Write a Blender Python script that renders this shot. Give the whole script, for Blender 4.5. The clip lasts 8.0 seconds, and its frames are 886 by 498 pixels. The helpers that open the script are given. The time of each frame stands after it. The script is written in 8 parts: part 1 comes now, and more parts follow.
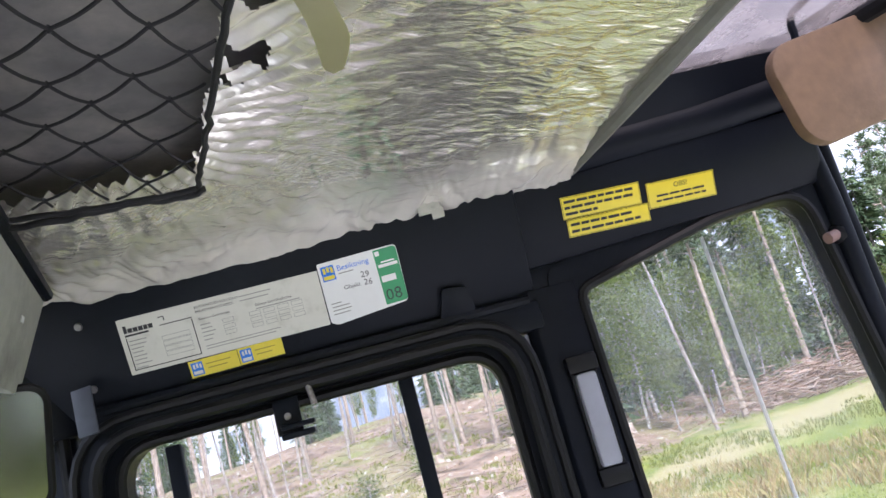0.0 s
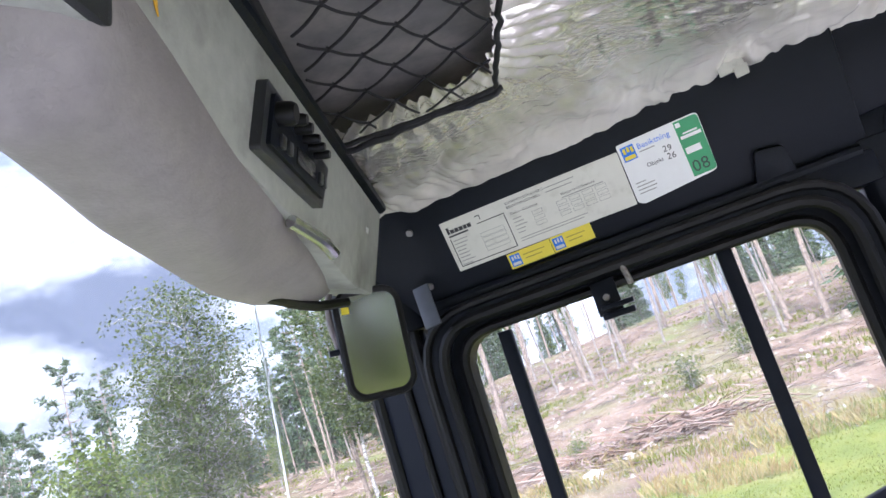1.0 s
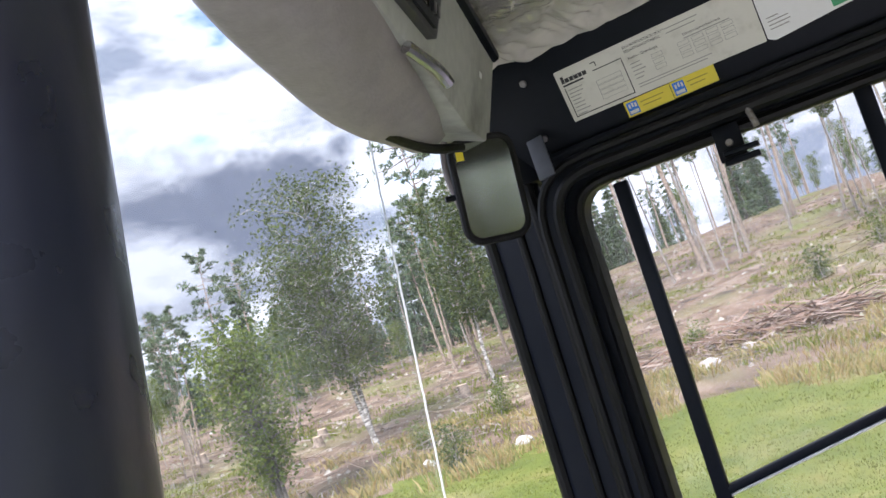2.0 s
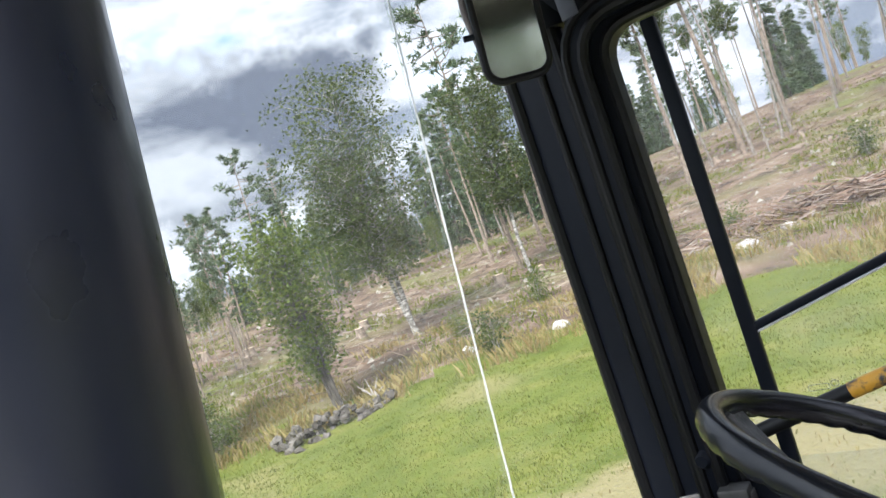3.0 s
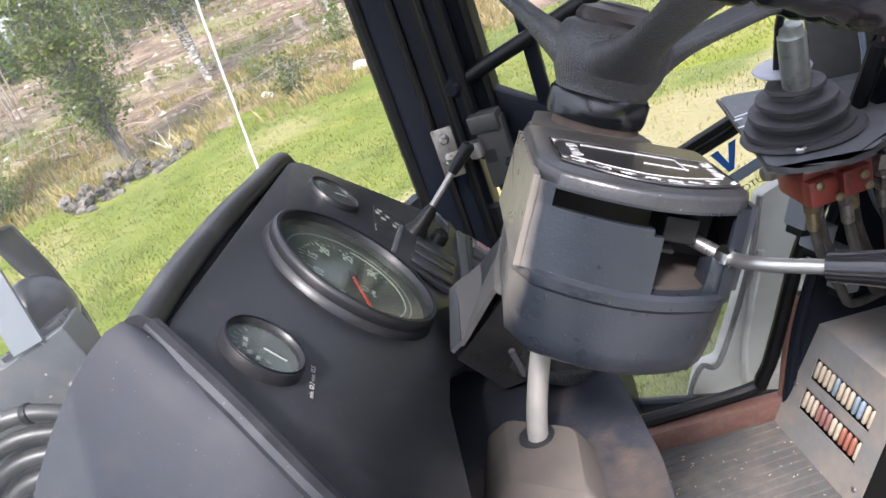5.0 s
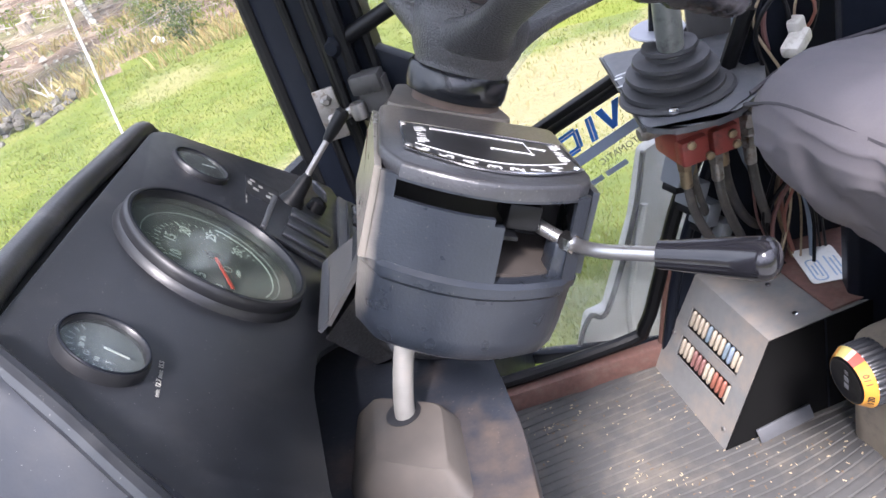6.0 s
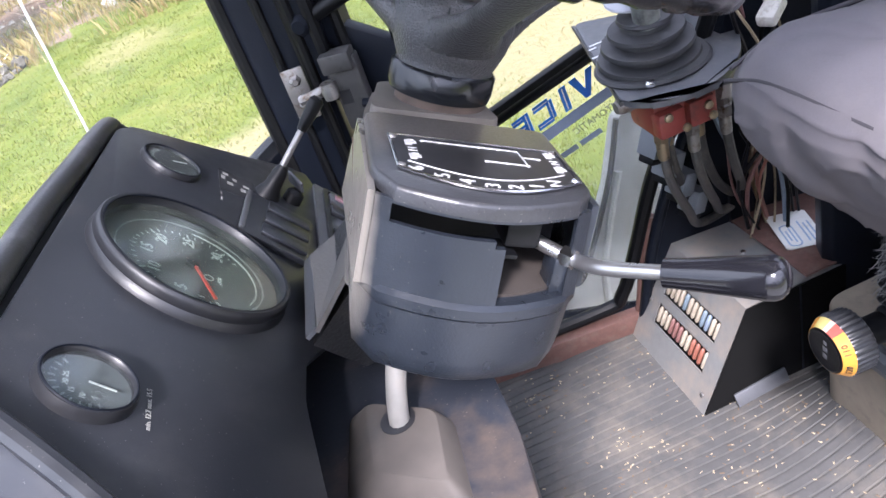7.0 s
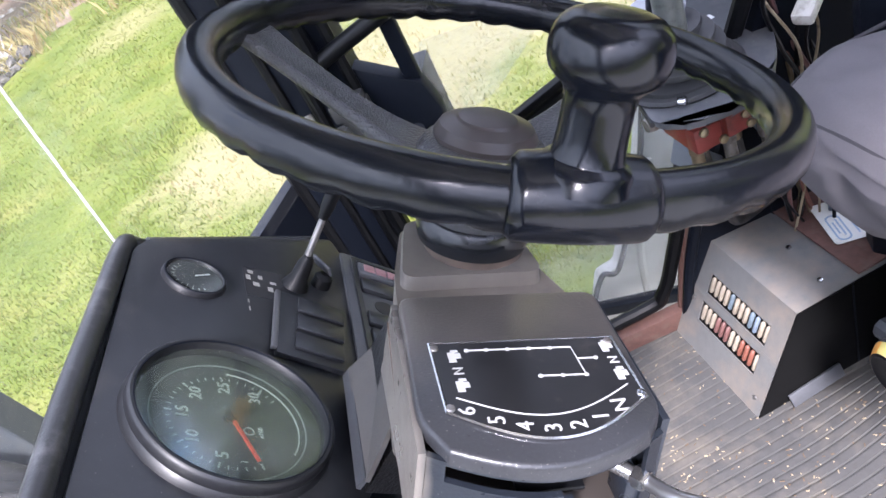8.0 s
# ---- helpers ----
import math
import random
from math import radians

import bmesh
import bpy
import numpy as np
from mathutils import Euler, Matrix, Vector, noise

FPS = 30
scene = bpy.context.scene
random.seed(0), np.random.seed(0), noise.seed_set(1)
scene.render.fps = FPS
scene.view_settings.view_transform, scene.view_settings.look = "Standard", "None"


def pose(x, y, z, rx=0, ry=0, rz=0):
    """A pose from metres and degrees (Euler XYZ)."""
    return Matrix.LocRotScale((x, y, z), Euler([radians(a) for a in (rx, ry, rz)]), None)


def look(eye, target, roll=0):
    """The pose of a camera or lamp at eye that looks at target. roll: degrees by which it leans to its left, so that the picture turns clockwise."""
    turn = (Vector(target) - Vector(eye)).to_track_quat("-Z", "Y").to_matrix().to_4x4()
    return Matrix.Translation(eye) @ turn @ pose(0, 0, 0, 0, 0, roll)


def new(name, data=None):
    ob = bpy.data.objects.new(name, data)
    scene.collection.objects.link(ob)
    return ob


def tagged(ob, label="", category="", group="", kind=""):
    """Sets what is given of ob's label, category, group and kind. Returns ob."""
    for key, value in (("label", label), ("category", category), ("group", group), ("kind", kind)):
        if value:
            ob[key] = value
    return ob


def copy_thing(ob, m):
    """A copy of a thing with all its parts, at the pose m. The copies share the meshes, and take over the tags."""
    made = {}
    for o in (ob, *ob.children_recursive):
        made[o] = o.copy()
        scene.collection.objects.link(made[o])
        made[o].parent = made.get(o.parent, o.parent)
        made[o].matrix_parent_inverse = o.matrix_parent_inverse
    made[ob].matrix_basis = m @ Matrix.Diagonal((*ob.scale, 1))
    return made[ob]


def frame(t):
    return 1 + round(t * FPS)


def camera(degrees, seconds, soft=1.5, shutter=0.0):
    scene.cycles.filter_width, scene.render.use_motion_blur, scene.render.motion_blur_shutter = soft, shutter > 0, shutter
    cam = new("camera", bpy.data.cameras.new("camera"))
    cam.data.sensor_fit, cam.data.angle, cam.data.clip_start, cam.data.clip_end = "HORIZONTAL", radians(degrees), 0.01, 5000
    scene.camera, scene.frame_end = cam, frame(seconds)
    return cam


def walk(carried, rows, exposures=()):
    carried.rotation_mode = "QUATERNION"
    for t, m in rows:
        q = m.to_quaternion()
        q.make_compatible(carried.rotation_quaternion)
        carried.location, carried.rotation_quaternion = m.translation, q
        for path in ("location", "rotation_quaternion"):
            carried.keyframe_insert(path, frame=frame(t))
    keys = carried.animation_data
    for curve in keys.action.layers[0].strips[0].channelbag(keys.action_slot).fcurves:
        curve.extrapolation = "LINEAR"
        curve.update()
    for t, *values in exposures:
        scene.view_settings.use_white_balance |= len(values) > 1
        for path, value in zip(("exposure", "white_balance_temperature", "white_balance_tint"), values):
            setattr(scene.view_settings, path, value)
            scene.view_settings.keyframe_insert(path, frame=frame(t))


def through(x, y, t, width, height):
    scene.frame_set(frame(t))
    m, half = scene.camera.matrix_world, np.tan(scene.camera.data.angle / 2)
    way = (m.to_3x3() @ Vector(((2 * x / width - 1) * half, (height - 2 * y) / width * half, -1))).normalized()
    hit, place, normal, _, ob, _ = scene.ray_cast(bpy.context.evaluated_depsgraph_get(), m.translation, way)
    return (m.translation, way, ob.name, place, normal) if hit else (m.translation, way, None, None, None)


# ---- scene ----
cam = camera(61.4, 8.0)
PATH = [
    (0, (-0.1051, -0.5361, 1.4690), (0.9052, 1.1315, 1.9142), -15.52),
    (0.5, (-0.0991, -0.5408, 1.4565), (0.4994, 1.3197, 1.8808), -17.08),
    (1, (-0.1262, -0.5410, 1.4615), (0.1138, 1.4051, 1.8552), -17.89),
    (1.5, (-0.1394, -0.5456, 1.4364), (-0.1336, 1.4306, 1.7438), -16.77),
    (1.7, (-0.1433, -0.5433, 1.4182), (-0.1968, 1.4382, 1.6838), -16.75),
    (2.8, (-0.1530, -0.5519, 1.3440), (-0.4428, 1.4267, 1.3768), -18.04),
    (3, (-0.1537, -0.5399, 1.3222), (-0.4600, 1.4362, 1.2896), -18.67),
    (3.2, (-0.1491, -0.5318, 1.3024), (-0.4582, 1.4411, 1.1936), -18.89),
    (3.5, (-0.1388, -0.5113, 1.2546), (-0.4392, 1.4524, 1.0236), -19.84),
    (4, (-0.1374, -0.5120, 1.1881), (-0.3761, 1.4237, 0.7455), -20.29),
    (4.5, (-0.1398, -0.4739, 1.1351), (-0.2849, 1.4151, 0.4944), -20.72),
    (5, (-0.1236, -0.4477, 1.0858), (-0.1670, 1.3852, 0.2866), -20.42),
    (5.2, (-0.1146, -0.4513, 1.0834), (-0.1125, 1.3635, 0.2428), -19.81),
    (6.3, (-0.0758, -0.4252, 1.0978), (0.0833, 1.2818, 0.0677), -19.50),
    (6.5, (-0.0789, -0.4181, 1.1029), (0.0891, 1.2761, 0.0535), -19.71),
    (7, (-0.0807, -0.4040, 1.1169), (0.0888, 1.2555, 0.0136), -20.48),
    (7.5, (-0.0789, -0.3193, 1.1485), (-0.0159, 1.2905, -0.0366), -24.29),
    (7.7, (-0.0556, -0.3014, 1.1778), (-0.0175, 1.2957, -0.0254), -26.21),
    (8, (-0.0201, -0.2929, 1.2135), (0.0183, 1.3069, 0.0139), -28.62),
]
walk(cam, [(t, look(eye, target, roll)) for t, eye, target, roll in PATH], exposures=[(0.0, 2.5, 5700, 24), (0.5, 2.66, 5500, 25), (1.0, 2.62, 5550, 26), (1.5, 2.3, 5750, 26), (3.0, 1.90, 6120, 15), (4.0, 1.90, 6100, 16), (5.0, 2.35, 6150, 20), (6.5, 2.64, 5830, 23), (8.0, 2.64, 5760, 24)])

# ---------- light ----------
SUN_EL, SUN_AZ = 50.0, 255.0
world = bpy.data.worlds.new("sky")
scene.world = world
world.use_nodes = True
wn, wl = world.node_tree.nodes, world.node_tree.links
bg = wn["Background"]
sky = wn.new("ShaderNodeTexSky")
sky.sky_type = "NISHITA"
sky.sun_disc = False
sky.sun_elevation = radians(SUN_EL)
sky.sun_rotation = radians(90 - SUN_AZ)
sky.air_density, sky.dust_density, sky.ozone_density = 1.0, 1.5, 1.0
coord = wn.new("ShaderNodeTexCoord")
warp = wn.new("ShaderNodeMapping")
warp.inputs["Scale"].default_value = (2.2, 2.2, 5.5)
wl.new(coord.outputs["Generated"], warp.inputs["Vector"])
puffs = wn.new("ShaderNodeTexNoise")
puffs.inputs["Scale"].default_value, puffs.inputs["Detail"].default_value, puffs.inputs["Roughness"].default_value = 1.7, 9, 0.58
wl.new(warp.outputs["Vector"], puffs.inputs["Vector"])
cover = wn.new("ShaderNodeValToRGB")
cover.color_ramp.elements[0].position, cover.color_ramp.elements[1].position = 0.36, 0.47
wl.new(puffs.outputs["Fac"], cover.inputs["Fac"])
shade = wn.new("ShaderNodeValToRGB")
for pos, col in ((0.38, (7.0, 7.05, 7.1, 1)), (0.46, (5.0, 5.15, 5.4, 1)), (0.60, (1.7, 1.95, 2.4, 1))):
    e = shade.color_ramp.elements.new(pos)
    e.color = col
shade.color_ramp.elements.remove(shade.color_ramp.elements[0])
shade.color_ramp.elements.remove(shade.color_ramp.elements[-1])
wl.new(puffs.outputs["Fac"], shade.inputs["Fac"])
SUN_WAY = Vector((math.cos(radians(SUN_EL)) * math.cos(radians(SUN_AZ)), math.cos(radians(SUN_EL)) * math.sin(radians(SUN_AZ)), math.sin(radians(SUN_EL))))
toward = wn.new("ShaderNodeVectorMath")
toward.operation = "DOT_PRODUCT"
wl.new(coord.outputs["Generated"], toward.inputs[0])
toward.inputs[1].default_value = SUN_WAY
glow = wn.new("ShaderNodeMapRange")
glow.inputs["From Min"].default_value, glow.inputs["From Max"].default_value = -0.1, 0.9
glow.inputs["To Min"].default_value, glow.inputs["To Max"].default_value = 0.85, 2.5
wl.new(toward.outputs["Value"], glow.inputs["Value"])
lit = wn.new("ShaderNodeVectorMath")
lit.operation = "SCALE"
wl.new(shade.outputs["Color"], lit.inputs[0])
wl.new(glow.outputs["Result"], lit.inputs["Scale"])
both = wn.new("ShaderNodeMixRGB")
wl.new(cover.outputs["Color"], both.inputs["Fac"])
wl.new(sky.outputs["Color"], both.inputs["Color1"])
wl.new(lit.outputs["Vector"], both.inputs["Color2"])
# a dark rain cloud low in the north-west
off, wide, far_, edge_n, grow, dark = (wn.new("ShaderNodeVectorMath"), wn.new("ShaderNodeVectorMath"), wn.new("ShaderNodeVectorMath"), wn.new("ShaderNodeTexNoise"), wn.new("ShaderNodeMath"), wn.new("ShaderNodeMapRange"))
off.operation, wide.operation, far_.operation, grow.operation = "SUBTRACT", "MULTIPLY", "LENGTH", "MULTIPLY_ADD"
wl.new(coord.outputs["Generated"], off.inputs[0])
off.inputs[1].default_value = (-0.46, 0.87, 0.20)
wl.new(off.outputs["Vector"], wide.inputs[0])
wide.inputs[1].default_value = (2.4, 2.4, 8.5)
wl.new(wide.outputs["Vector"], far_.inputs[0])
edge_n.inputs["Scale"].default_value, edge_n.inputs["Detail"].default_value, edge_n.inputs["Roughness"].default_value = 9.0, 9, 0.62
wl.new(coord.outputs["Generated"], edge_n.inputs["Vector"])
wl.new(edge_n.outputs["Fac"], grow.inputs[0])
grow.inputs[1].default_value = 2.2
wl.new(far_.outputs["Value"], grow.inputs[2])
dark.inputs["From Min"].default_value, dark.inputs["From Max"].default_value = 2.16, 1.80
wl.new(grow.outputs[0], dark.inputs["Value"])
rain = wn.new("ShaderNodeMixRGB")
wl.new(dark.outputs["Result"], rain.inputs["Fac"])
wl.new(both.outputs["Color"], rain.inputs["Color1"])
belly = wn.new("ShaderNodeValToRGB")
belly.color_ramp.elements[0].position, belly.color_ramp.elements[0].color = 0.36, (3.0, 3.15, 3.4, 1)
belly.color_ramp.elements[1].position, belly.color_ramp.elements[1].color = 0.56, (0.82, 0.94, 1.22, 1)
wl.new(puffs.outputs["Fac"], belly.inputs["Fac"])
wl.new(belly.outputs["Color"], rain.inputs["Color2"])
wl.new(rain.outputs["Color"], bg.inputs["Color"])
bg.inputs["Strength"].default_value = 0.09
sun = new("sun", bpy.data.lights.new("sun", "SUN"))
sun.data.energy, sun.data.angle, sun.data.color = 2.4, radians(9), (1.0, 0.94, 0.85)
sun.matrix_basis = look(20 * SUN_WAY, (0, 0, 0))

# ---------- small mesh tools ----------
def rot(axis, deg):
    return Matrix.Rotation(radians(deg), 4, axis)


def tr(x, y, z):
    return Matrix.Translation((x, y, z))


def box(sx, sy, sz, c=(0, 0, 0), bevel=0.0, seg=2):
    bm = bmesh.new()
    bmesh.ops.create_cube(bm, size=1.0, matrix=tr(*c) @ Matrix.Diagonal((sx, sy, sz, 1)))
    if bevel:
        bmesh.ops.bevel(bm, geom=bm.edges[:], offset=bevel, segments=seg, profile=0.5, affect="EDGES")
    return bm


def prism(pts, a, b, bevel=0.0, seg=2):
    """A polygon in x, y pushed from z = a to z = b."""
    bm = bmesh.new()
    vs = [bm.verts.new((p[0], p[1], a)) for p in pts]
    f = bm.faces.new(vs)
    out = bmesh.ops.extrude_face_region(bm, geom=[f])
    bmesh.ops.translate(bm, verts=[v for v in out["geom"] if isinstance(v, bmesh.types.BMVert)], vec=(0, 0, b - a))
    bmesh.ops.recalc_face_normals(bm, faces=bm.faces[:])
    if bevel:
        bmesh.ops.bevel(bm, geom=bm.edges[:], offset=bevel, segments=seg, profile=0.5, affect="EDGES", clamp_overlap=True)
    return bm


def loft(rings, cap=True, closed=True):
    """Skin over rings of equal length, in order."""
    bm = bmesh.new()
    vs = [[bm.verts.new(p) for p in r] for r in rings]
    n = len(rings[0])
    for a, b in zip(vs, vs[1:]):
        for i in range(n if closed else n - 1):
            j = (i + 1) % n
            bm.faces.new((a[i], a[j], b[j], b[i]))
    if cap and closed:
        bm.faces.new(vs[0][::-1])
        bm.faces.new(vs[-1])
    bmesh.ops.recalc_face_normals(bm, faces=bm.faces[:])
    return bm


def lathe(profile, seg=32, cap=True):
    """A profile of (radius, z) turned round z."""
    return loft([[(r * math.cos(2 * math.pi * i / seg), r * math.sin(2 * math.pi * i / seg), z) for i in range(seg)] for r, z in profile], cap)


def smooth_path(pts, n=8):
    """Catmull-Rom points through pts."""
    P = [Vector(p) for p in pts]
    P = [2 * P[0] - P[1]] + P + [2 * P[-1] - P[-2]]
    out = []
    for k in range(1, len(P) - 2):
        a, b, c, d = P[k - 1:k + 3]
        for i in range(n):
            t = i / n
            out.append(0.5 * ((2 * b) + (c - a) * t + (2 * a - 5 * b + 4 * c - d) * t * t + (3 * b - a - 3 * c + d) * t ** 3))
    out.append(P[-2])
    return out


def tube(pts, r, seg=12, closed=False, radii=None):
    """A round bar along points."""
    P = [Vector(p) for p in pts]
    n = len(P)
    up = Vector((0.13, 0.31, 0.94)).normalized()
    rings = []
    for i, p in enumerate(P):
        if closed:
            d = P[(i + 1) % n] - P[i - 1]
        else:
            d = P[min(i + 1, n - 1)] - P[max(i - 1, 0)]
        d.normalize()
        s = d.cross(up)
        if s.length < 1e-4:
            s = d.cross(Vector((1, 0, 0)))
        s.normalize()
        up = s.cross(d).normalized()
        rr = radii[i] if radii else r
        rings.append([p + rr * (math.cos(2 * math.pi * k / seg) * s + math.sin(2 * math.pi * k / seg) * up) for k in range(seg)])
    if closed:
        rings.append(rings[0])
        bm = loft(rings, cap=False)
        bmesh.ops.remove_doubles(bm, verts=bm.verts[:], dist=1e-6)
        return bm
    return loft(rings)


def rrect(x0, y0, x1, y1, r, n=6):
    """Corner points of a rounded rectangle, counter-clockwise."""
    out = []
    for cx, cy, a0 in ((x1 - r, y1 - r, 0), (x0 + r, y1 - r, 90), (x0 + r, y0 + r, 180), (x1 - r, y0 + r, 270)):
        for i in range(n + 1):
            a = radians(a0 + 90 * i / n)
            out.append((cx + r * math.cos(a), cy + r * math.sin(a)))
    return out


def ring(outer, inner, a, b):
    """A flat frame between two outlines of equal length, from z = a to z = b."""
    rings = [[(x, y, a) for x, y in outer], [(x, y, b) for x, y in outer], [(x, y, b) for x, y in inner], [(x, y, a) for x, y in inner], [(x, y, a) for x, y in outer]]
    bm = loft(rings, cap=False)
    bmesh.ops.remove_doubles(bm, verts=bm.verts[:], dist=1e-6)
    return bm


def join(*bms):
    out = bmesh.new()
    for b in bms:
        me = bpy.data.meshes.new("tmp")
        b.to_mesh(me)
        out.from_mesh(me)
        bpy.data.meshes.remove(me)
        b.free()
    return out


def moved(bm, m):
    bmesh.ops.transform(bm, matrix=m, verts=bm.verts[:])
    return bm


def wobble(bm, amount, scale, seed=0.0):
    for v in bm.verts:
        p = v.co * scale + Vector((seed, seed * 0.7, -seed))
        v.co += amount * Vector((noise.noise(p), noise.noise(p + Vector((9, 3, 1))), noise.noise(p + Vector((2, 7, 5)))))
    return bm


def mesh_of(name, bm, material, smooth=35):
    me = bpy.data.meshes.new(name)
    bm.to_mesh(me)
    bm.free()
    me.materials.append(material)
    if smooth:
        me.shade_smooth()
        me.set_sharp_from_angle(angle=radians(smooth))
    return me


def part(name, bm, material, parent=None, label="", smooth=35, kind=""):
    ob = new(name, mesh_of(name, bm, material, smooth))
    if parent:
        ob.parent = parent
    return tagged(ob, label=label, kind=kind)


def thing(name, label, category, m=None, group="", kind=""):
    ob = new(name)
    ob.empty_display_size = 0.05
    if m is not None:
        ob.matrix_basis = m
    return tagged(ob, label=label, category=category, group=group, kind=kind)


def single(name, bm, material, label, category, m=None, group="", kind="", smooth=35):
    ob = new(name, mesh_of(name, bm, material, smooth))
    if m is not None:
        ob.matrix_basis = m
    return tagged(ob, label=label, category=category, group=group, kind=kind)


def frame_of(o, x, z):
    """A pose with its origin at o, its x axis along x and its z axis near z."""
    x = Vector(x).normalized()
    y = Vector(z).cross(x).normalized()
    z = x.cross(y)
    m = Matrix((x, y, z)).transposed().to_4x4()
    m.translation = o
    return m

# ---------- materials ----------
def mat(name, base, rough=0.5, metal=0.0, tint=None, grain=60.0, mix=0.25, bump=0.0, bump_scale=None, stain=None, stain_scale=4.0, stain_at=(0.52, 0.7), spec=None, coat=0.0, rough_var=0.1, specks=None):
    """A surface with grain and larger stains, in object space."""
    m = bpy.data.materials.new(name)
    m.use_nodes = True
    n, l = m.node_tree.nodes, m.node_tree.links
    p = n["Principled BSDF"]
    p.inputs["Roughness"].default_value, p.inputs["Metallic"].default_value = rough, metal
    if spec is not None:
        p.inputs["Specular IOR Level"].default_value = spec
    if coat:
        p.inputs["Coat Weight"].default_value = coat
    tc = n.new("ShaderNodeTexCoord")
    fine = n.new("ShaderNodeTexNoise")
    fine.inputs["Scale"].default_value, fine.inputs["Detail"].default_value = grain, 6
    l.new(tc.outputs["Object"], fine.inputs["Vector"])
    c = n.new("ShaderNodeMixRGB")
    c.inputs["Color1"].default_value = (*[v * (1 - mix) for v in base], 1)
    c.inputs["Color2"].default_value = (*(tint or [min(1, v * (1 + mix)) for v in base]), 1)
    l.new(fine.outputs["Fac"], c.inputs["Fac"])
    out = c.outputs["Color"]
    if stain:
        big = n.new("ShaderNodeTexNoise")
        big.inputs["Scale"].default_value, big.inputs["Detail"].default_value, big.inputs["Roughness"].default_value = stain_scale, 8, 0.65
        l.new(tc.outputs["Object"], big.inputs["Vector"])
        ramp = n.new("ShaderNodeValToRGB")
        ramp.color_ramp.elements[0].position, ramp.color_ramp.elements[1].position = stain_at
        l.new(big.outputs["Fac"], ramp.inputs["Fac"])
        c2 = n.new("ShaderNodeMixRGB")
        l.new(ramp.outputs["Color"], c2.inputs["Fac"])
        l.new(out, c2.inputs["Color1"])
        c2.inputs["Color2"].default_value = (*stain, 1)
        out = c2.outputs["Color"]
    if specks:
        sc, at, col = specks
        sn, sr, sm = n.new("ShaderNodeTexNoise"), n.new("ShaderNodeValToRGB"), n.new("ShaderNodeMixRGB")
        sn.inputs["Scale"].default_value, sn.inputs["Detail"].default_value = sc, 2
        l.new(tc.outputs["Object"], sn.inputs["Vector"])
        sr.color_ramp.elements[0].position, sr.color_ramp.elements[1].position = at
        l.new(sn.outputs["Fac"], sr.inputs["Fac"])
        l.new(sr.outputs["Color"], sm.inputs["Fac"])
        l.new(out, sm.inputs["Color1"])
        sm.inputs["Color2"].default_value = (*col, 1)
        out = sm.outputs["Color"]
    l.new(out, p.inputs["Base Color"])
    if rough_var:
        rr = n.new("ShaderNodeMapRange")
        rr.inputs["To Min"].default_value, rr.inputs["To Max"].default_value = max(0.02, rough - rough_var), min(1, rough + rough_var)
        l.new(fine.outputs["Fac"], rr.inputs["Value"])
        l.new(rr.outputs["Result"], p.inputs["Roughness"])
    if bump:
        rel = n.new("ShaderNodeTexNoise")
        rel.inputs["Scale"].default_value, rel.inputs["Detail"].default_value = bump_scale or grain, 4
        l.new(tc.outputs["Object"], rel.inputs["Vector"])
        b = n.new("ShaderNodeBump")
        b.inputs["Strength"].default_value, b.inputs["Distance"].default_value = bump, 0.002
        l.new(rel.outputs["Fac"], b.inputs["Height"])
        l.new(b.outputs["Normal"], p.inputs["Normal"])
    return m


def glass(name, tint, gloss, haze=0.0, haze_col=(0.8, 0.85, 0.8), streak=(3, 3, 30), soft=0.02):
    """A thin pane: clear, with a mirror share and a film of dust in streaks."""
    m = bpy.data.materials.new(name)
    m.use_nodes = True
    n, l = m.node_tree.nodes, m.node_tree.links
    n.remove(n["Principled BSDF"])
    tr_, gl, mx = n.new("ShaderNodeBsdfTransparent"), n.new("ShaderNodeBsdfGlossy"), n.new("ShaderNodeMixShader")
    tr_.inputs["Color"].default_value = (*tint, 1)
    gl.inputs["Roughness"].default_value = soft
    mx.inputs["Fac"].default_value = gloss
    l.new(tr_.outputs[0], mx.inputs[1])
    l.new(gl.outputs[0], mx.inputs[2])
    last = mx.outputs[0]
    if haze:
        tc, mp, no, rp = n.new("ShaderNodeTexCoord"), n.new("ShaderNodeMapping"), n.new("ShaderNodeTexNoise"), n.new("ShaderNodeMapRange")
        mp.inputs["Scale"].default_value = streak
        no.inputs["Scale"].default_value, no.inputs["Detail"].default_value, no.inputs["Roughness"].default_value = 1.0, 7, 0.7
        rp.inputs["From Min"].default_value, rp.inputs["From Max"].default_value = 0.35, 0.75
        rp.inputs["To Min"].default_value, rp.inputs["To Max"].default_value = haze * 0.3, haze
        l.new(tc.outputs["Object"], mp.inputs["Vector"])
        l.new(mp.outputs["Vector"], no.inputs["Vector"])
        l.new(no.outputs["Fac"], rp.inputs["Value"])
        df, tl, ad, m2 = n.new("ShaderNodeBsdfDiffuse"), n.new("ShaderNodeBsdfTranslucent"), n.new("ShaderNodeMixShader"), n.new("ShaderNodeMixShader")
        df.inputs["Color"].default_value = tl.inputs["Color"].default_value = (*haze_col, 1)
        l.new(df.outputs[0], ad.inputs[1])
        l.new(tl.outputs[0], ad.inputs[2])
        l.new(rp.outputs["Result"], m2.inputs["Fac"])
        l.new(last, m2.inputs[1])
        l.new(ad.outputs[0], m2.inputs[2])
        last = m2.outputs[0]
    l.new(last, n["Material Output"].inputs["Surface"])
    return m


